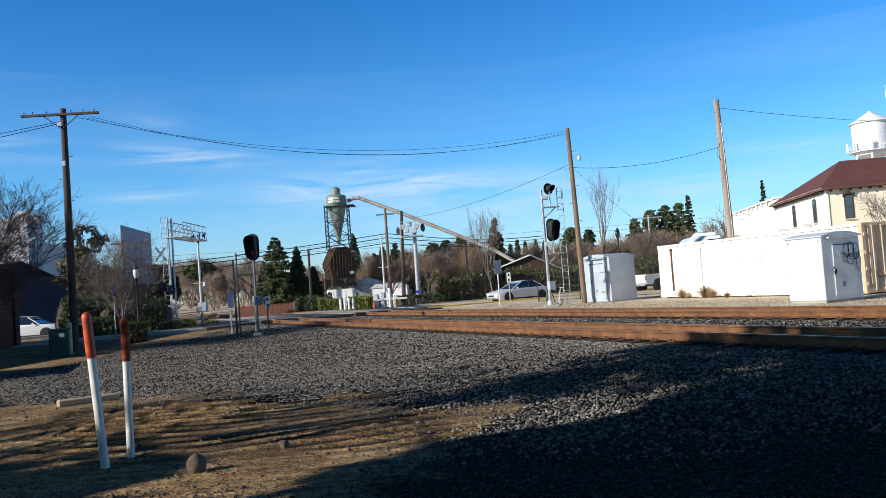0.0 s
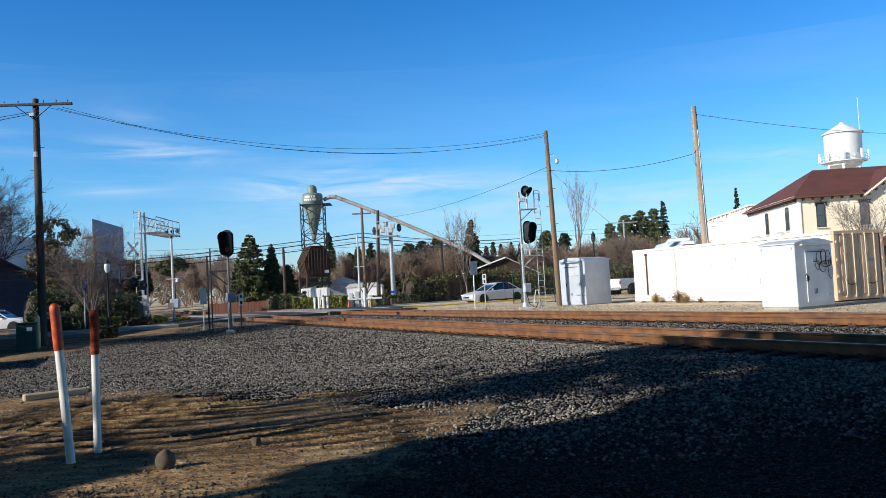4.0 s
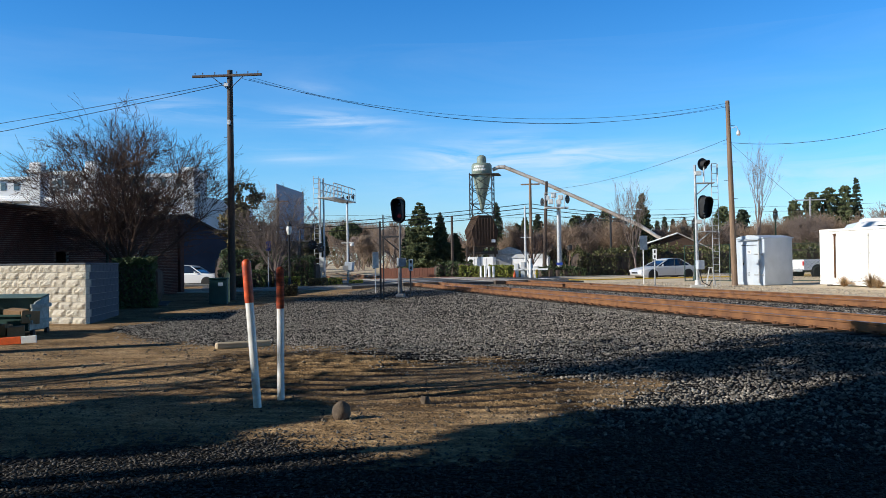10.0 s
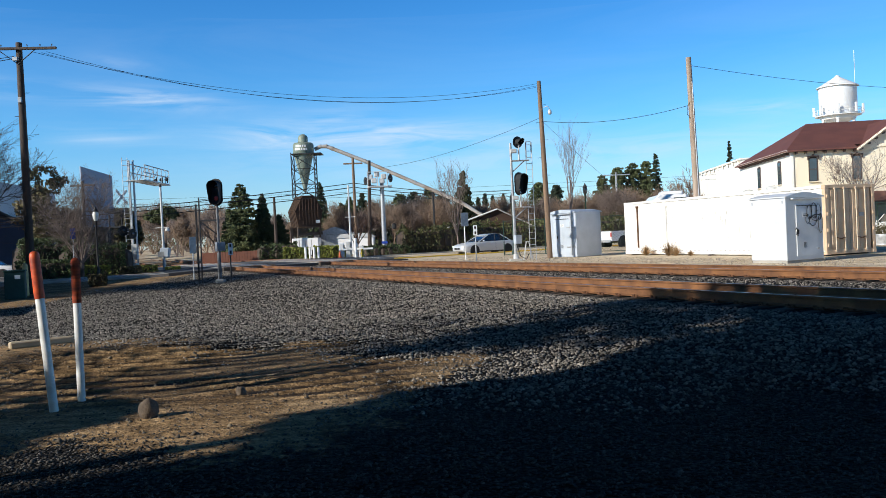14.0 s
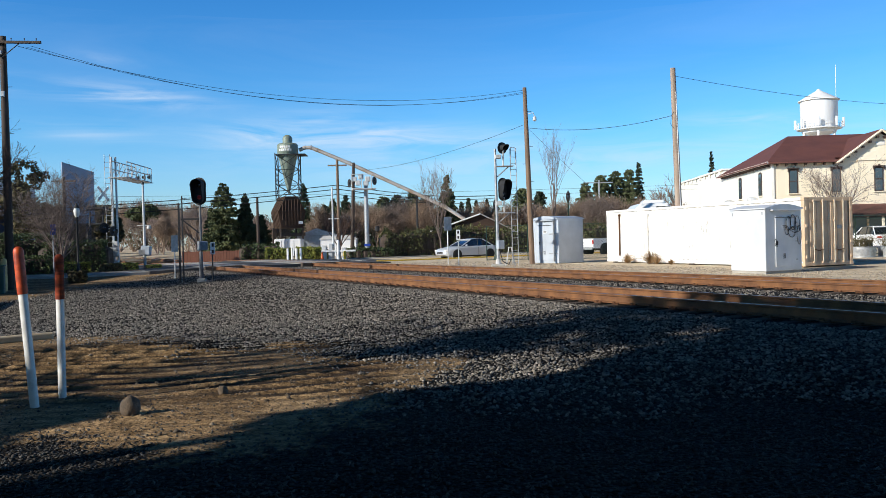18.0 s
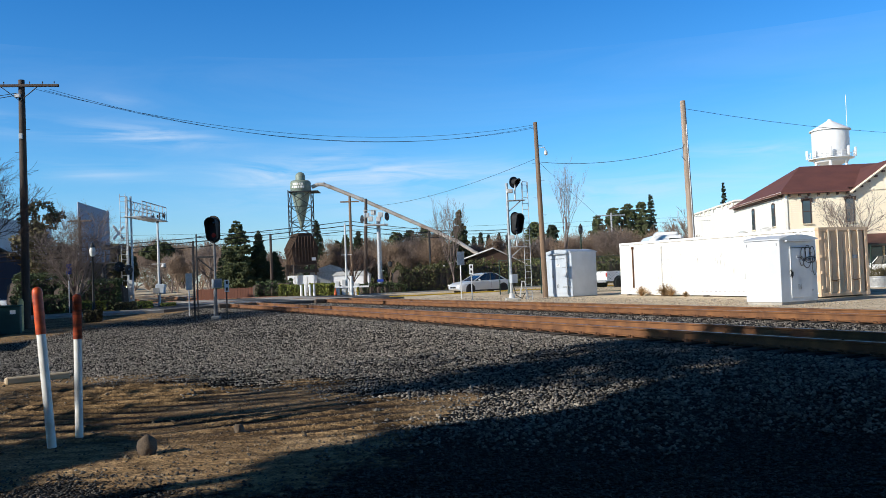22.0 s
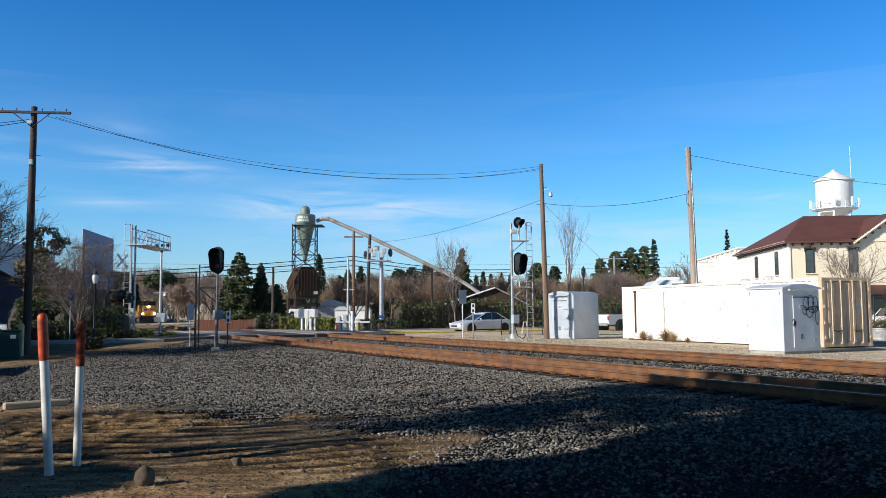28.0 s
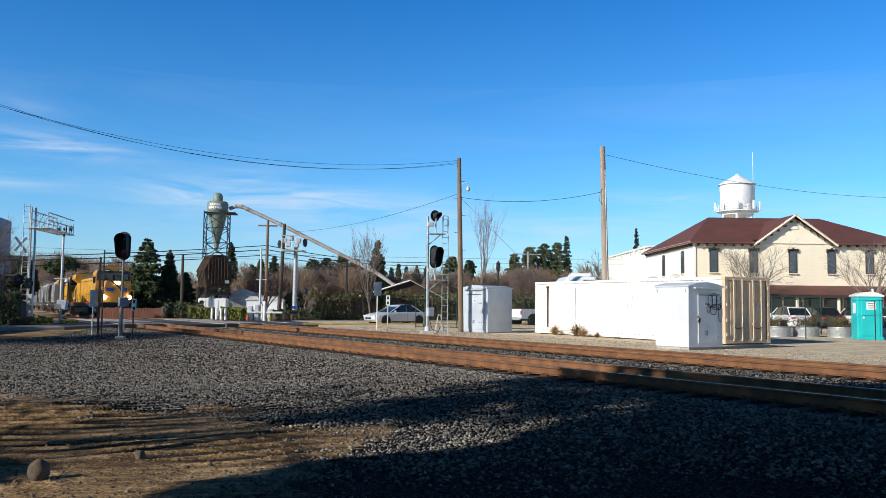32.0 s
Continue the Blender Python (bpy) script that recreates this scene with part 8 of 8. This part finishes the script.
for i, (x, y, h) in enumerate(((40, 118, 9.5), (46, 120, 10.5), (66, 128, 15), (60, 124, 14))):
    bare_tree("bare_tree", (x, y, 0), h, 2.5, 0.25, "far leafless tree behind the buildings", BRUSH, 40 + i, limbs=8, depth=4, spread=0.42, lean=0.9, kids=(2, 4), least=0.02, group="far trees")
conifer("conifer", (-20.0, 95, 0), 8.5, 2.5, "bushy green pine beyond the crossing", NEEDLE, 51, 34000, 0.13, 0.03, power=0.50, group="conifers")
conifer("conifer", (-18.0, 97, 0), 7.6, 2.2, "dark green spruce beyond the crossing", CYPRESS, 52, 24000, 0.13, 0.03, power=0.85, group="conifers")
conifer("conifer", (-16.3, 98, 0), 5.0, 1.9, "small dark green spruce beside the mill", CYPRESS, 53, 16000, 0.13, 0.02, group="conifers")
conifer("conifer", (-22.4, 99, 0), 6.1, 1.5, "dark green spruce behind the pine", CYPRESS, 55, 12000, 0.13, 0.02, group="conifers")
conifer("conifer", (-11.3, 98, 0), 8.6, 2.1, "tall dark spruce behind the storage bin", CYPRESS, 54, 18000, 0.14, 0.04, power=0.9, group="conifers")
for i, (x, y, h, r, mt, pw) in enumerate(((-9.8, 108, 6.4, 1.9, CYPRESS, 0.7), (-8.9, 110, 7.3, 1.7, NEEDLE, 0.7), (-7.2, 110, 7.8, 1.9, CYPRESS, 0.8), (-5.6, 109, 6.3, 1.6, NEEDLE, 0.6), (-2.2, 110, 7.5, 2.2, NEEDLE, 0.5), (-0.4, 112, 7.9, 2.1, CYPRESS, 0.55),
                                          (1.7, 110, 8.0, 2.3, NEEDLE, 0.55), (3.6, 112, 7.7, 2.0, CYPRESS, 0.6), (5.2, 90, 8.6, 1.75, NEEDLE, 0.8), (7.4, 116, 6.6, 0.9, CYPRESS, 0.8), (8.6, 116, 6.8, 1.0, CYPRESS, 0.8), (9.6, 116, 7.4, 1.0, CYPRESS, 0.8),
                                          (10.8, 117, 6.9, 1.0, CYPRESS, 0.8), (12.2, 116, 7.1, 1.0, CYPRESS, 0.8), (13.6, 117, 6.8, 1.1, CYPRESS, 0.8), (16.6, 112, 8.4, 2.4, NEEDLE, 0.55), (18.9, 111, 7.8, 2.2, CYPRESS, 0.6))):
    conifer("conifer", (x, y, 0), h, r * 1.35, "far dark green conifer on the skyline", mt, 60 + i, 12000, 0.17, 0.05, power=pw, group="far trees")
for i, (x, y, h, r) in enumerate(((25.9, 105, 9.5, 2.0), (27.9, 105.5, 10.1, 1.9), (29.6, 105, 10.1, 1.8), (24.5, 108, 8.6, 1.9))):
    conifer("tall_tree", (x, y, 0), h, r, "tall dark evergreen tree behind the cabinet", NEEDLE, 80 + i, 14000, 0.16, 0.02, power=0.38, group="far trees")
conifer("cypress", (31.4, 107, 0), 11.1, 1.1, "narrow dark Italian cypress on the skyline", CYPRESS, 75, 14000, 0.13, 0.0, power=0.45, group="far trees")
q = HB @ Vector((26.4, 112, 0))
conifer("cypress", (q.x, q.y, 0), 12.4, 0.85, "narrow dark cypress behind the hotel", CYPRESS, 76, 7000, 0.16, 0.0, power=0.6, group="far trees")
# the brown winter wood along the back, row behind row
WOOD = [(-8.6, 90, 5.2, 2.4), (-6.2, 88, 4.6, 2.2), (-4.4, 91, 5.4, 2.4), (-2.4, 88, 5.3, 2.6), (-0.2, 90, 6.1, 2.8), (2.2, 89, 5.9, 2.6), (4.2, 92, 5.2, 2.4), (6.8, 93, 5.0, 2.4), (9.4, 94, 5.2, 2.5), (12.0, 92, 4.9, 2.4), (14.4, 93, 5.3, 2.5),
        (17.0, 92, 5.2, 2.6), (19.6, 94, 5.9, 2.8), (22.2, 92, 6.1, 3.0), (24.6, 95, 6.4, 3.0), (27.4, 93, 5.6, 2.8), (30.2, 95, 5.2, 2.6), (33.0, 96, 5.0, 2.6),
        (-14.5, 101, 4.4, 2.4), (-17.2, 104, 5.0, 2.4), (-20.4, 106, 4.6, 2.6), (-23.0, 104, 4.4, 2.4), (-25.4, 112, 5.4, 2.6), (-28.4, 124, 6.0, 3.0), (-32.0, 136, 6.6, 3.2), (-37.0, 150, 8.0, 3.6), (-43.0, 168, 9.0, 4.0), (-50.0, 184, 9.5, 4.2),
        (-46.5, 159.5, 7.4, 2.2), (-43.5, 153, 6.8, 2.0), (-55.0, 192, 10.5, 5.0), (-63.0, 206, 12.0, 5.5), (-73.0, 228, 13.0, 6.0), (-86.0, 256, 14.0, 7.0), (-66.0, 236, 13.0, 6.0), (-58.0, 215, 12.0, 5.5), (-48.0, 200, 11.0, 5.0),
        (-38.0, 92, 5.0, 2.6), (-41.0, 104, 6.0, 3.0), (-46.0, 114, 7.2, 3.4)]
for i, (x, y, h, r) in enumerate(WOOD):
    winter_tree((x, y, 0), h * 1.14, r * 1.1, "rounded brown leafless tree in the winter wood", (BRUSH, TWIGPALE, BRUSH)[i % 3], 300 + i, 4200, 0.016 if y < 120 else 0.034)
# woods that close the far distance all round
nr_ = np.random.default_rng(77)
az_ = nr_.uniform(radians(-75), radians(75), 420)
far_c = np.stack([np.sin(az_) * (330 + nr_.uniform(0, 60, 420)), np.cos(az_) * (330 + nr_.uniform(0, 60, 420)), nr_.uniform(0, 8.5, 420)], 1)
fv, ff = leaf_cloud(far_c, nr_.uniform(3.0, 6.0, 420), 60000, 0.55, nr_, 0.8)
tagged(new("far_woods", quick_mesh("far_woods", fv, ff, OLIVE)), "hazy olive-brown line of far woods on the horizon", "woods", kind="stuff")
# along the far tracks
for i, (ss_, nn, h, r, mt) in enumerate(((166, 14.5, 9.5, 4.6, OLIVE), (186, 16.5, 10.5, 5.0, OLIVE), (208, 18.0, 11.5, 5.0, OLIVE), (148, 11.0, 8.0, 4.2, OLIVE), (232, 45.0, 11.5, 5.0, OLIVE),
                                         (104, 13.0, 6.6, 2.6, OLIVE), (118, 14.6, 7.8, 3.2, OLIVE), (134, 15.5, 8.6, 3.6, OLIVE), (110, 9.0, 7.2, 3.4, OLIVE), (96, 7.5, 6.2, 3.0, OLIVE), (92, 1.0, 6.0, 3.2, OLIVE), (104, -6.0, 7.0, 3.6, OLIVE))):
    leafy_tree("tree", at(ss_, nn, -0.5), h, r, 2.0, "olive-brown tree near the far track", mt, 100 + i, 68, 14000, 0.24, 0.25, group="far trees")
leafy_tree("stone_pine", (-55.5, 182, -0.3), 10.6, 4.2, 7.4, "flat-topped dark pine over the scrub", NEEDLE, 110, 68, 9000, 0.3, 0.3)
for i, (x, y, h) in enumerate(((-26.5, 108, 6.6), (-20.5, 112, 5.5))):
    bare_tree("bare_tree", (x, y, 0), h, 2.0, 0.16, "leafless pale oak near the far track", TWIGPALE, 120 + i, limbs=8, depth=4, spread=0.45, lean=0.95, kids=(2, 4), least=0.018, group="far trees")
for i, (x, y, h, r) in enumerate(((-34, 58, 7.5, 2.4), (-29, 66, 9.0, 2.4), (-27, 60, 6.0, 2.0))):
    leafy_tree("tree", (x, y, 0), h, r, 2.0, "thin russet-leaved tree behind the house", OLIVE, 130 + i, 44, 2600, 0.15, 0.15, group="far trees")
# low shrubs
hedge("hedge", pose(-16.75, 28.4, 0, 0, 0, 30), (1.5, 1.4, 1.85), "clipped dark green hedge beside the brick building", LEAF, 140, 7000, 0.06, group="hedges")
for i, (x, y, sx, sz, mt, lab) in enumerate(((-19.6, 44.5, 2.6, 1.15, LEAF, "dark green shrub in the planted strip"), (-17.3, 45.6, 1.3, 0.75, LEAFLIGHT, "yellow-green shrub in the planted strip"), (-15.9, 46.6, 1.1, 0.6, OLIVE, "dry brown shrub in the planted strip"),
                                             (-18.4, 48.2, 3.2, 1.9, LEAF, "dark green shrub mass by the crossing"), (-15.4, 48.2, 0.9, 0.55, LEAFLIGHT, "yellow-green tuft by the gate mast"), (-14.3, 49.0, 0.8, 0.4, LEAFLIGHT, "yellow-green tuft by the gate mast"),
                                             (-21.8, 50.5, 3.6, 2.4, LEAF, "dark green shrub mass by the crossing"), (-13.8, 36.5, 0.7, 0.5, OLIVE, "small dry shrub near the pole"))):
    hedge("shrub", pose(x, y, 0.08, 0, 0, 20), (sx, sx * 0.6, sz), lab, mt, 150 + i, int(2600 * sx * sz / 2.0) + 500, 0.06, "shrub", group="shrubs")


def dry_weed(x, y, h, seed):
    rng = random.Random(seed)
    sh = Shape()
    for _ in range(240):
        a, e = rng.uniform(0, 6.28), abs(rng.gauss(0, 0.75))
        ln = h * rng.uniform(0.5, 1.1)
        sh.tube([(0, 0, 0), (math.cos(a) * math.sin(e) * ln * 0.5, math.sin(a) * math.sin(e) * ln * 0.5, ln * 0.55 * math.cos(e * 0.6)), (math.cos(a) * math.sin(e) * ln, math.sin(a) * math.sin(e) * ln, ln * math.cos(e))], [0.008, 0.006, 0.003], 3)
    return solid("dry_weed", sh, DRY, "dry tan weed tuft growing beside the container", "weed", pose(x, y, ground_z(x, y)), group="weeds")


for i, (u, h) in enumerate(((8.5, 0.65), (10.2, 0.5), (8.0, 0.35), (7.0, 0.25))):
    q = CM @ Vector((-0.45, u, 0))
    dry_weed(q.x, q.y, h, i)

# unseen behind the eye: a made-up brick block, and trees set to cast the foreground's shade
shade_block = thing("unseen_shade_block", Matrix.Identity(4), "unseen dark brick block added behind the viewer to cast shade", "building")
part("wall", Shape().box((0, 0, 6.5), (22, 24, 13.0), ch=0.05), BRICK, shade_block, m=pose(-13.8, -14.3, 0, 0, 0, 29))
part("roof", Shape().box((0, 0, 13.15), (22.6, 24.6, 0.3), ch=0.05), DARKMETAL, shade_block, m=pose(-13.8, -14.3, 0, 0, 0, 29))
leafy_tree("unseen_shade_tree", (-8.9, 0.4, 0), 12.8, 4.6, 4.2, "tall dark evergreen tree shading the gravel", LEAF, 201, 120, 56000, 0.22, 0.3)
leafy_tree("unseen_shade_tree", (-10.6, 1.9, 0), 12.0, 3.0, 6.6, "thin-crowned tree shading the gravel", OLIVE, 207, 46, 3000, 0.14, 0.15)
leafy_tree("unseen_shade_tree", (-14.75, 2.1, 0), 6.2, 1.95, 2.7, "small dark evergreen tree shading the dirt", LEAF, 205, 44, 9000, 0.16, 0.15)
leafy_tree("unseen_shade_tree", (-17.2, 2.1, 0), 13.2, 2.5, 9.4, "thin-crowned tree shading the gravel", OLIVE, 206, 40, 2600, 0.16, 0.2)
# these two crowns are added to block skylight over the near ground
leafy_tree("unseen_shade_tree", (-3.3, 0.2, 0), 12.0, 6.2, 5.9, "unseen broad evergreen added to block skylight over the gravel", LEAF, 202, 130, 60000, 0.26, 0.35)
leafy_tree("unseen_shade_tree", (5.6, -2.3, 0), 13.0, 9.4, 6.2, "unseen broad evergreen added to block skylight over the gravel", LEAF, 204, 200, 110000, 0.27, 0.4)
bare_tree("bare_tree", (-14.2, 5.6, 0), 9.6, 3.0, 0.2, "leafless tree casting thin shadows over dirt", TWIG, 203, limbs=7, depth=5, spread=0.42, lean=0.9, kids=(2, 3), least=0.010)

# made-up posts left of the view, added to throw shadow bars over the dirt
for x, y, h, r in ((-13.77, 12.17, 2.9, 0.29), (-12.15, 9.5, 2.35, 0.17), (-11.55, 8.45, 2.35, 0.24)):
    tpost = thing("unseen_shadow_post", pose(x, y, ground_z(x, y)), "unseen thick post added to cast a shadow bar on dirt", "post", "timber posts")
    part("post", Shape().tube([(0, 0, -0.2), (0.02, 0, h * 0.5), (0, 0.02, h)], [r * 1.05, r, r * 0.95], 12), WOODPOLE, tpost, smooth=True)
    part("cap", Shape().lathe((0, 0.02, h - 0.01), [(r, 0), (r * 0.9, 0.03), (0.02, 0.06)], 12), DARKPOLE, tpost)


# ---- the train ----
def locomotive(name, label, lit):
    """About 22 m along y, its nose at +y; the origin lies under the nose at rail height."""
    root = thing(name, Matrix.Identity(4), label, "locomotive", "train")
    part("frame", Shape().box((0, -11.0, 1.25), (3.0, 21.6, 0.36), ch=0.03), LOCOGREY, root)
    for x in (-1.52, 1.52):
        part("sill_stripe", Shape().box((x, -11.0, 1.42), (0.02, 21.4, 0.09)), REDSTRIPE, root, "thin red sill stripe")
    part("tank", Shape().box((0, -11.2, 0.72), (2.7, 6.0, 0.75), ch=0.12), LOCOGREY, root)
    # nose and cab
    part("nose", Shape().prism([(-1.05, 1.4), (1.05, 1.4), (1.05, 2.8), (0.85, 3.4), (-0.85, 3.4), (-1.05, 2.8)], Matrix.Translation((0, -2.3, 0)), 1.95), LOCOSHADE, root, "yellow wedge nose toned down for shade")
    part("cab", Shape().prism([(-1.52, 1.4), (1.52, 1.4), (1.52, 4.15), (1.2, 4.65), (0.5, 4.8), (-0.5, 4.8), (-1.2, 4.65), (-1.52, 4.15)], Matrix.Translation((0, -4.6, 0)), 2.35), LOCOSHADE, root, "yellow cab toned down for shade")
    part("cab_roof", Shape().prism([(-1.54, 3.95), (1.54, 3.95), (1.24, 4.68), (0.5, 4.84), (-0.5, 4.84), (-1.24, 4.68)], Matrix.Translation((0, -4.65, 0)), 2.3), LOCOGREY, root, "grey cab roof")
    part("windshield_band", Shape().box((0, -2.24, 3.92), (2.9, 0.03, 0.9), ch=0.02), LOCOGREY, root, "dark band round the windshield")
    for x in (-0.98, -0.34, 0.34, 0.98):
        part("windshield", Shape().box((x, -2.22, 3.82), (0.58, 0.06, 0.62), ch=0.05), CARGLASS, root, "dark windshield pane")
    for sx in (-1, 1):
        for y in (-3.0, -3.9):
            part("side_window", Shape().box((sx * 1.53, y, 3.55), (0.03, 0.75, 0.6), ch=0.01), CARGLASS, root)
        part("wing_emblem", Shape().box((sx * 0.58, -0.33, 2.62), (0.66, 0.03, 0.30), ch=0.01), BLUE, root, "blue wing emblem shape")
        part("ditch_light", Shape().lathe((sx * 1.05, -0.06, 1.9), [(0.21, 0), (0.17, 0.06), (0.05, 0.1)], 14, Matrix.Rotation(radians(-90), 4, "X")), HEADLIGHT if lit else FROST, root, "lit ditch light" if lit else "dark ditch light")
        part("handrail", Shape().tube([(sx * 1.45, -0.15, 1.5), (sx * 1.45, -0.15, 2.5), (sx * 1.2, -0.15, 2.55)], 0.025, 5), LOCOYELLOW, root)
        part("step_well", Shape().box((sx * 1.3, -0.35, 0.85), (0.4, 0.5, 0.9), ch=0.03), BLACK, root)
        for i in range(14):
            part("rail_post", Shape().rod((sx * 1.48, -5.2 - i * 1.2, 1.45), (sx * 1.48, -5.2 - i * 1.2, 2.45), 0.022, n=5), LOCOYELLOW, root)
        part("side_rail", Shape().rod((sx * 1.48, -5.2, 2.45), (sx * 1.48, -20.9, 2.45), 0.022, n=5), LOCOYELLOW, root)
        for i in range(9):
            part("hood_door", Shape().box((sx * 0.965, -6.6 - i * 1.25, 2.6), (0.03, 1.1, 1.6), ch=0.01), LOCOYELLOW, root)
    for i in range(2):
        part("headlight", Shape().lathe((-0.13 + 0.26 * i, -0.34, 3.2), [(0.17, 0), (0.16, 0.05), (0.05, 0.08)], 14, Matrix.Rotation(radians(-90), 4, "X")), HEADLIGHT if lit else FROST, root, "lit headlight" if lit else "dark headlight")
    for x in (-0.62, 0.62):
        part("number_board", Shape().box((x, -2.22, 4.4), (0.6, 0.06, 0.22), ch=0.02), BLACK, root)
        part("number_bar", Shape().box((x, -2.18, 4.4), (0.4, 0.03, 0.1)), SIGNWHITE, root)
    part("hood", Shape().prism([(-0.95, 1.42), (0.95, 1.42), (0.95, 3.75), (0.75, 4.1), (-0.75, 4.1), (-0.95, 3.75)], Matrix.Translation((0, -18.4, 0)), 13.75), LOCOYELLOW, root, "long yellow engine hood")
    part("hood_roof", Shape().prism([(-0.97, 3.6), (0.97, 3.6), (0.77, 4.14), (-0.77, 4.14)], Matrix.Translation((0, -18.35, 0)), 13.6), LOCOGREY, root)
    part("radiator", Shape().prism([(-1.0, 1.42), (1.0, 1.42), (1.0, 3.6), (1.52, 4.0), (1.45, 4.5), (-1.45, 4.5), (-1.52, 4.0), (-1.0, 3.6)], Matrix.Translation((0, -21.4, 0)), 3.2), LOCOYELLOW, root)
    part("exhaust", Shape().box((0, -10.5, 4.22), (0.6, 1.4, 0.25), ch=0.04), DARKMETAL, root)
    part("horn", Shape().rod((0.2, -5.4, 4.4), (0.2, -4.9, 4.4), 0.05, 0.09, 8), DARKMETAL, root)
    part("plow", Shape().prism([(-1.5, 0.12), (1.5, 0.12), (1.45, 1.0), (-1.45, 1.0)], Matrix.Translation((0, -0.15, 0)), 0.14), BLACK, root, "black steel snow plow")
    part("anticlimber", Shape().box((0, -0.1, 1.38), (2.9, 0.35, 0.16), ch=0.03), BLACK, root)
    part("coupler", Shape().box((0, 0.25, 0.9), (0.3, 0.6, 0.3), ch=0.05), DARKMETAL, root)
    for y0 in (-4.2, -17.6):
        for sx in (-1, 1):
            part("truck_frame", Shape().box((sx * 1.1, y0, 0.62), (0.22, 4.6, 0.5), ch=0.06), DARKMETAL, root)
            for j in (-1.7, 0, 1.7):
                part("wheel", Shape().lathe((sx * 0.78, y0 + j, 0.52), [(0.52, -0.06), (0.52, 0.06), (0.1, 0.08)], 20, Matrix.Rotation(radians(90), 4, "Y")), PLATE, root, "steel wheel")
    return root


def hopper_car(label):
    root = thing("hopper_car", Matrix.Identity(4), label, "hopper car", "train")
    body = Shape()
    k = 11
    ring = [(-1.5, 1.5), (-1.56, 2.6), (-1.5, 3.9), (-1.1, 4.45), (0, 4.6), (1.1, 4.45), (1.5, 3.9), (1.56, 2.6), (1.5, 1.5), (0.6, 1.1), (-0.6, 1.1)]
    vs = [(x, y, z) for y in (-1.6, -15.4) for x, z in ring]
    body.add(vs, [(j, (j + 1) % k, k + (j + 1) % k, k + j) for j in range(k)] + [tuple(range(k)), tuple(reversed(range(k, 2 * k)))])
    part("body", body, HOPPERCAR, root, "grey rounded hopper body")
    for i in range(8):
        for sx in (-1, 1):
            part("rib", Shape().box((sx * 1.57, -2.4 - i * 1.75, 2.8), (0.07, 0.14, 2.4), ch=0.01), HOPPERCAR, root)
    for y in (-0.5, -16.3):
        part("end_platform", Shape().box((0, y, 1.15), (2.9, 1.4, 0.2), ch=0.03), HOPPERCAR, root)
        part("end_ladder", Shape().rod((-1.3, y, 1.2), (-1.3, y, 4.2), 0.03, n=5).rod((-0.9, y, 1.2), (-0.9, y, 4.2), 0.03, n=5), HOPPERCAR, root)
    part("roof_walk", Shape().box((0, -8.5, 4.66), (0.7, 13.6, 0.06)), GALV, root)
    for i in range(3):
        part("chute", Shape().prism([(-1.1, 1.45), (1.1, 1.45), (0.3, 0.5), (-0.3, 0.5)], Matrix.Translation((0, -12.6 + i * 3.6, 0)), 1.6), HOPPERCAR, root)
    part("lettering_bar", Shape().box((-1.575, -6, 3.4), (0.01, 2.4, 0.3)), DARKMETAL, root)
    for y0 in (-2.0, -15.0):
        for sx in (-1, 1):
            part("truck_frame", Shape().box((sx * 1.05, y0, 0.55), (0.2, 2.5, 0.4), ch=0.05), DARKMETAL, root)
            for j in (-0.87, 0.87):
                part("wheel", Shape().lathe((sx * 0.77, y0 + j, 0.44), [(0.44, -0.06), (0.44, 0.06), (0.1, 0.08)], 18, Matrix.Rotation(radians(90), 4, "Y")), PLATE, root, "steel wheel")
    return root


TRAIN = [(locomotive("locomotive", "yellow and grey diesel locomotive with lit headlights", True), 0.0, 18.5),
         (locomotive("locomotive", "yellow and grey trailing diesel locomotive", False), 22.6, 18.5)]
for i in range(6):
    TRAIN.append((hopper_car("grey covered hopper car coupled in the train"), 45.4 + i * 17.6, 13.0))


def on_track(s, n0=17.70):
    p = track_line(n0, s)
    return Vector((p.x, p.y, RAIL_TOP + rail_drop(s)))


def motions():
    speed = 21.0
    times = [0.0, 6.0, 12.0, 16.0, 19.0, 21.0, 22.0, 23.0, 24.0, 25.0, 26.0, 27.0, 28.0, 29.0, 30.0, 31.0, 32.0]
    for thing_, back, base in TRAIN:
        rows = []
        for t in times:
            s = 78.3 + speed * (32.0 - t) + back
            a, b = on_track(s), on_track(s + base)
            d = a - b
            rows.append((t, pose(*a, math.degrees(math.atan2(d.z, math.hypot(d.x, d.y))), 0, math.degrees(math.atan2(-d.x, d.y)))))
        walk(thing_, rows)


motions()
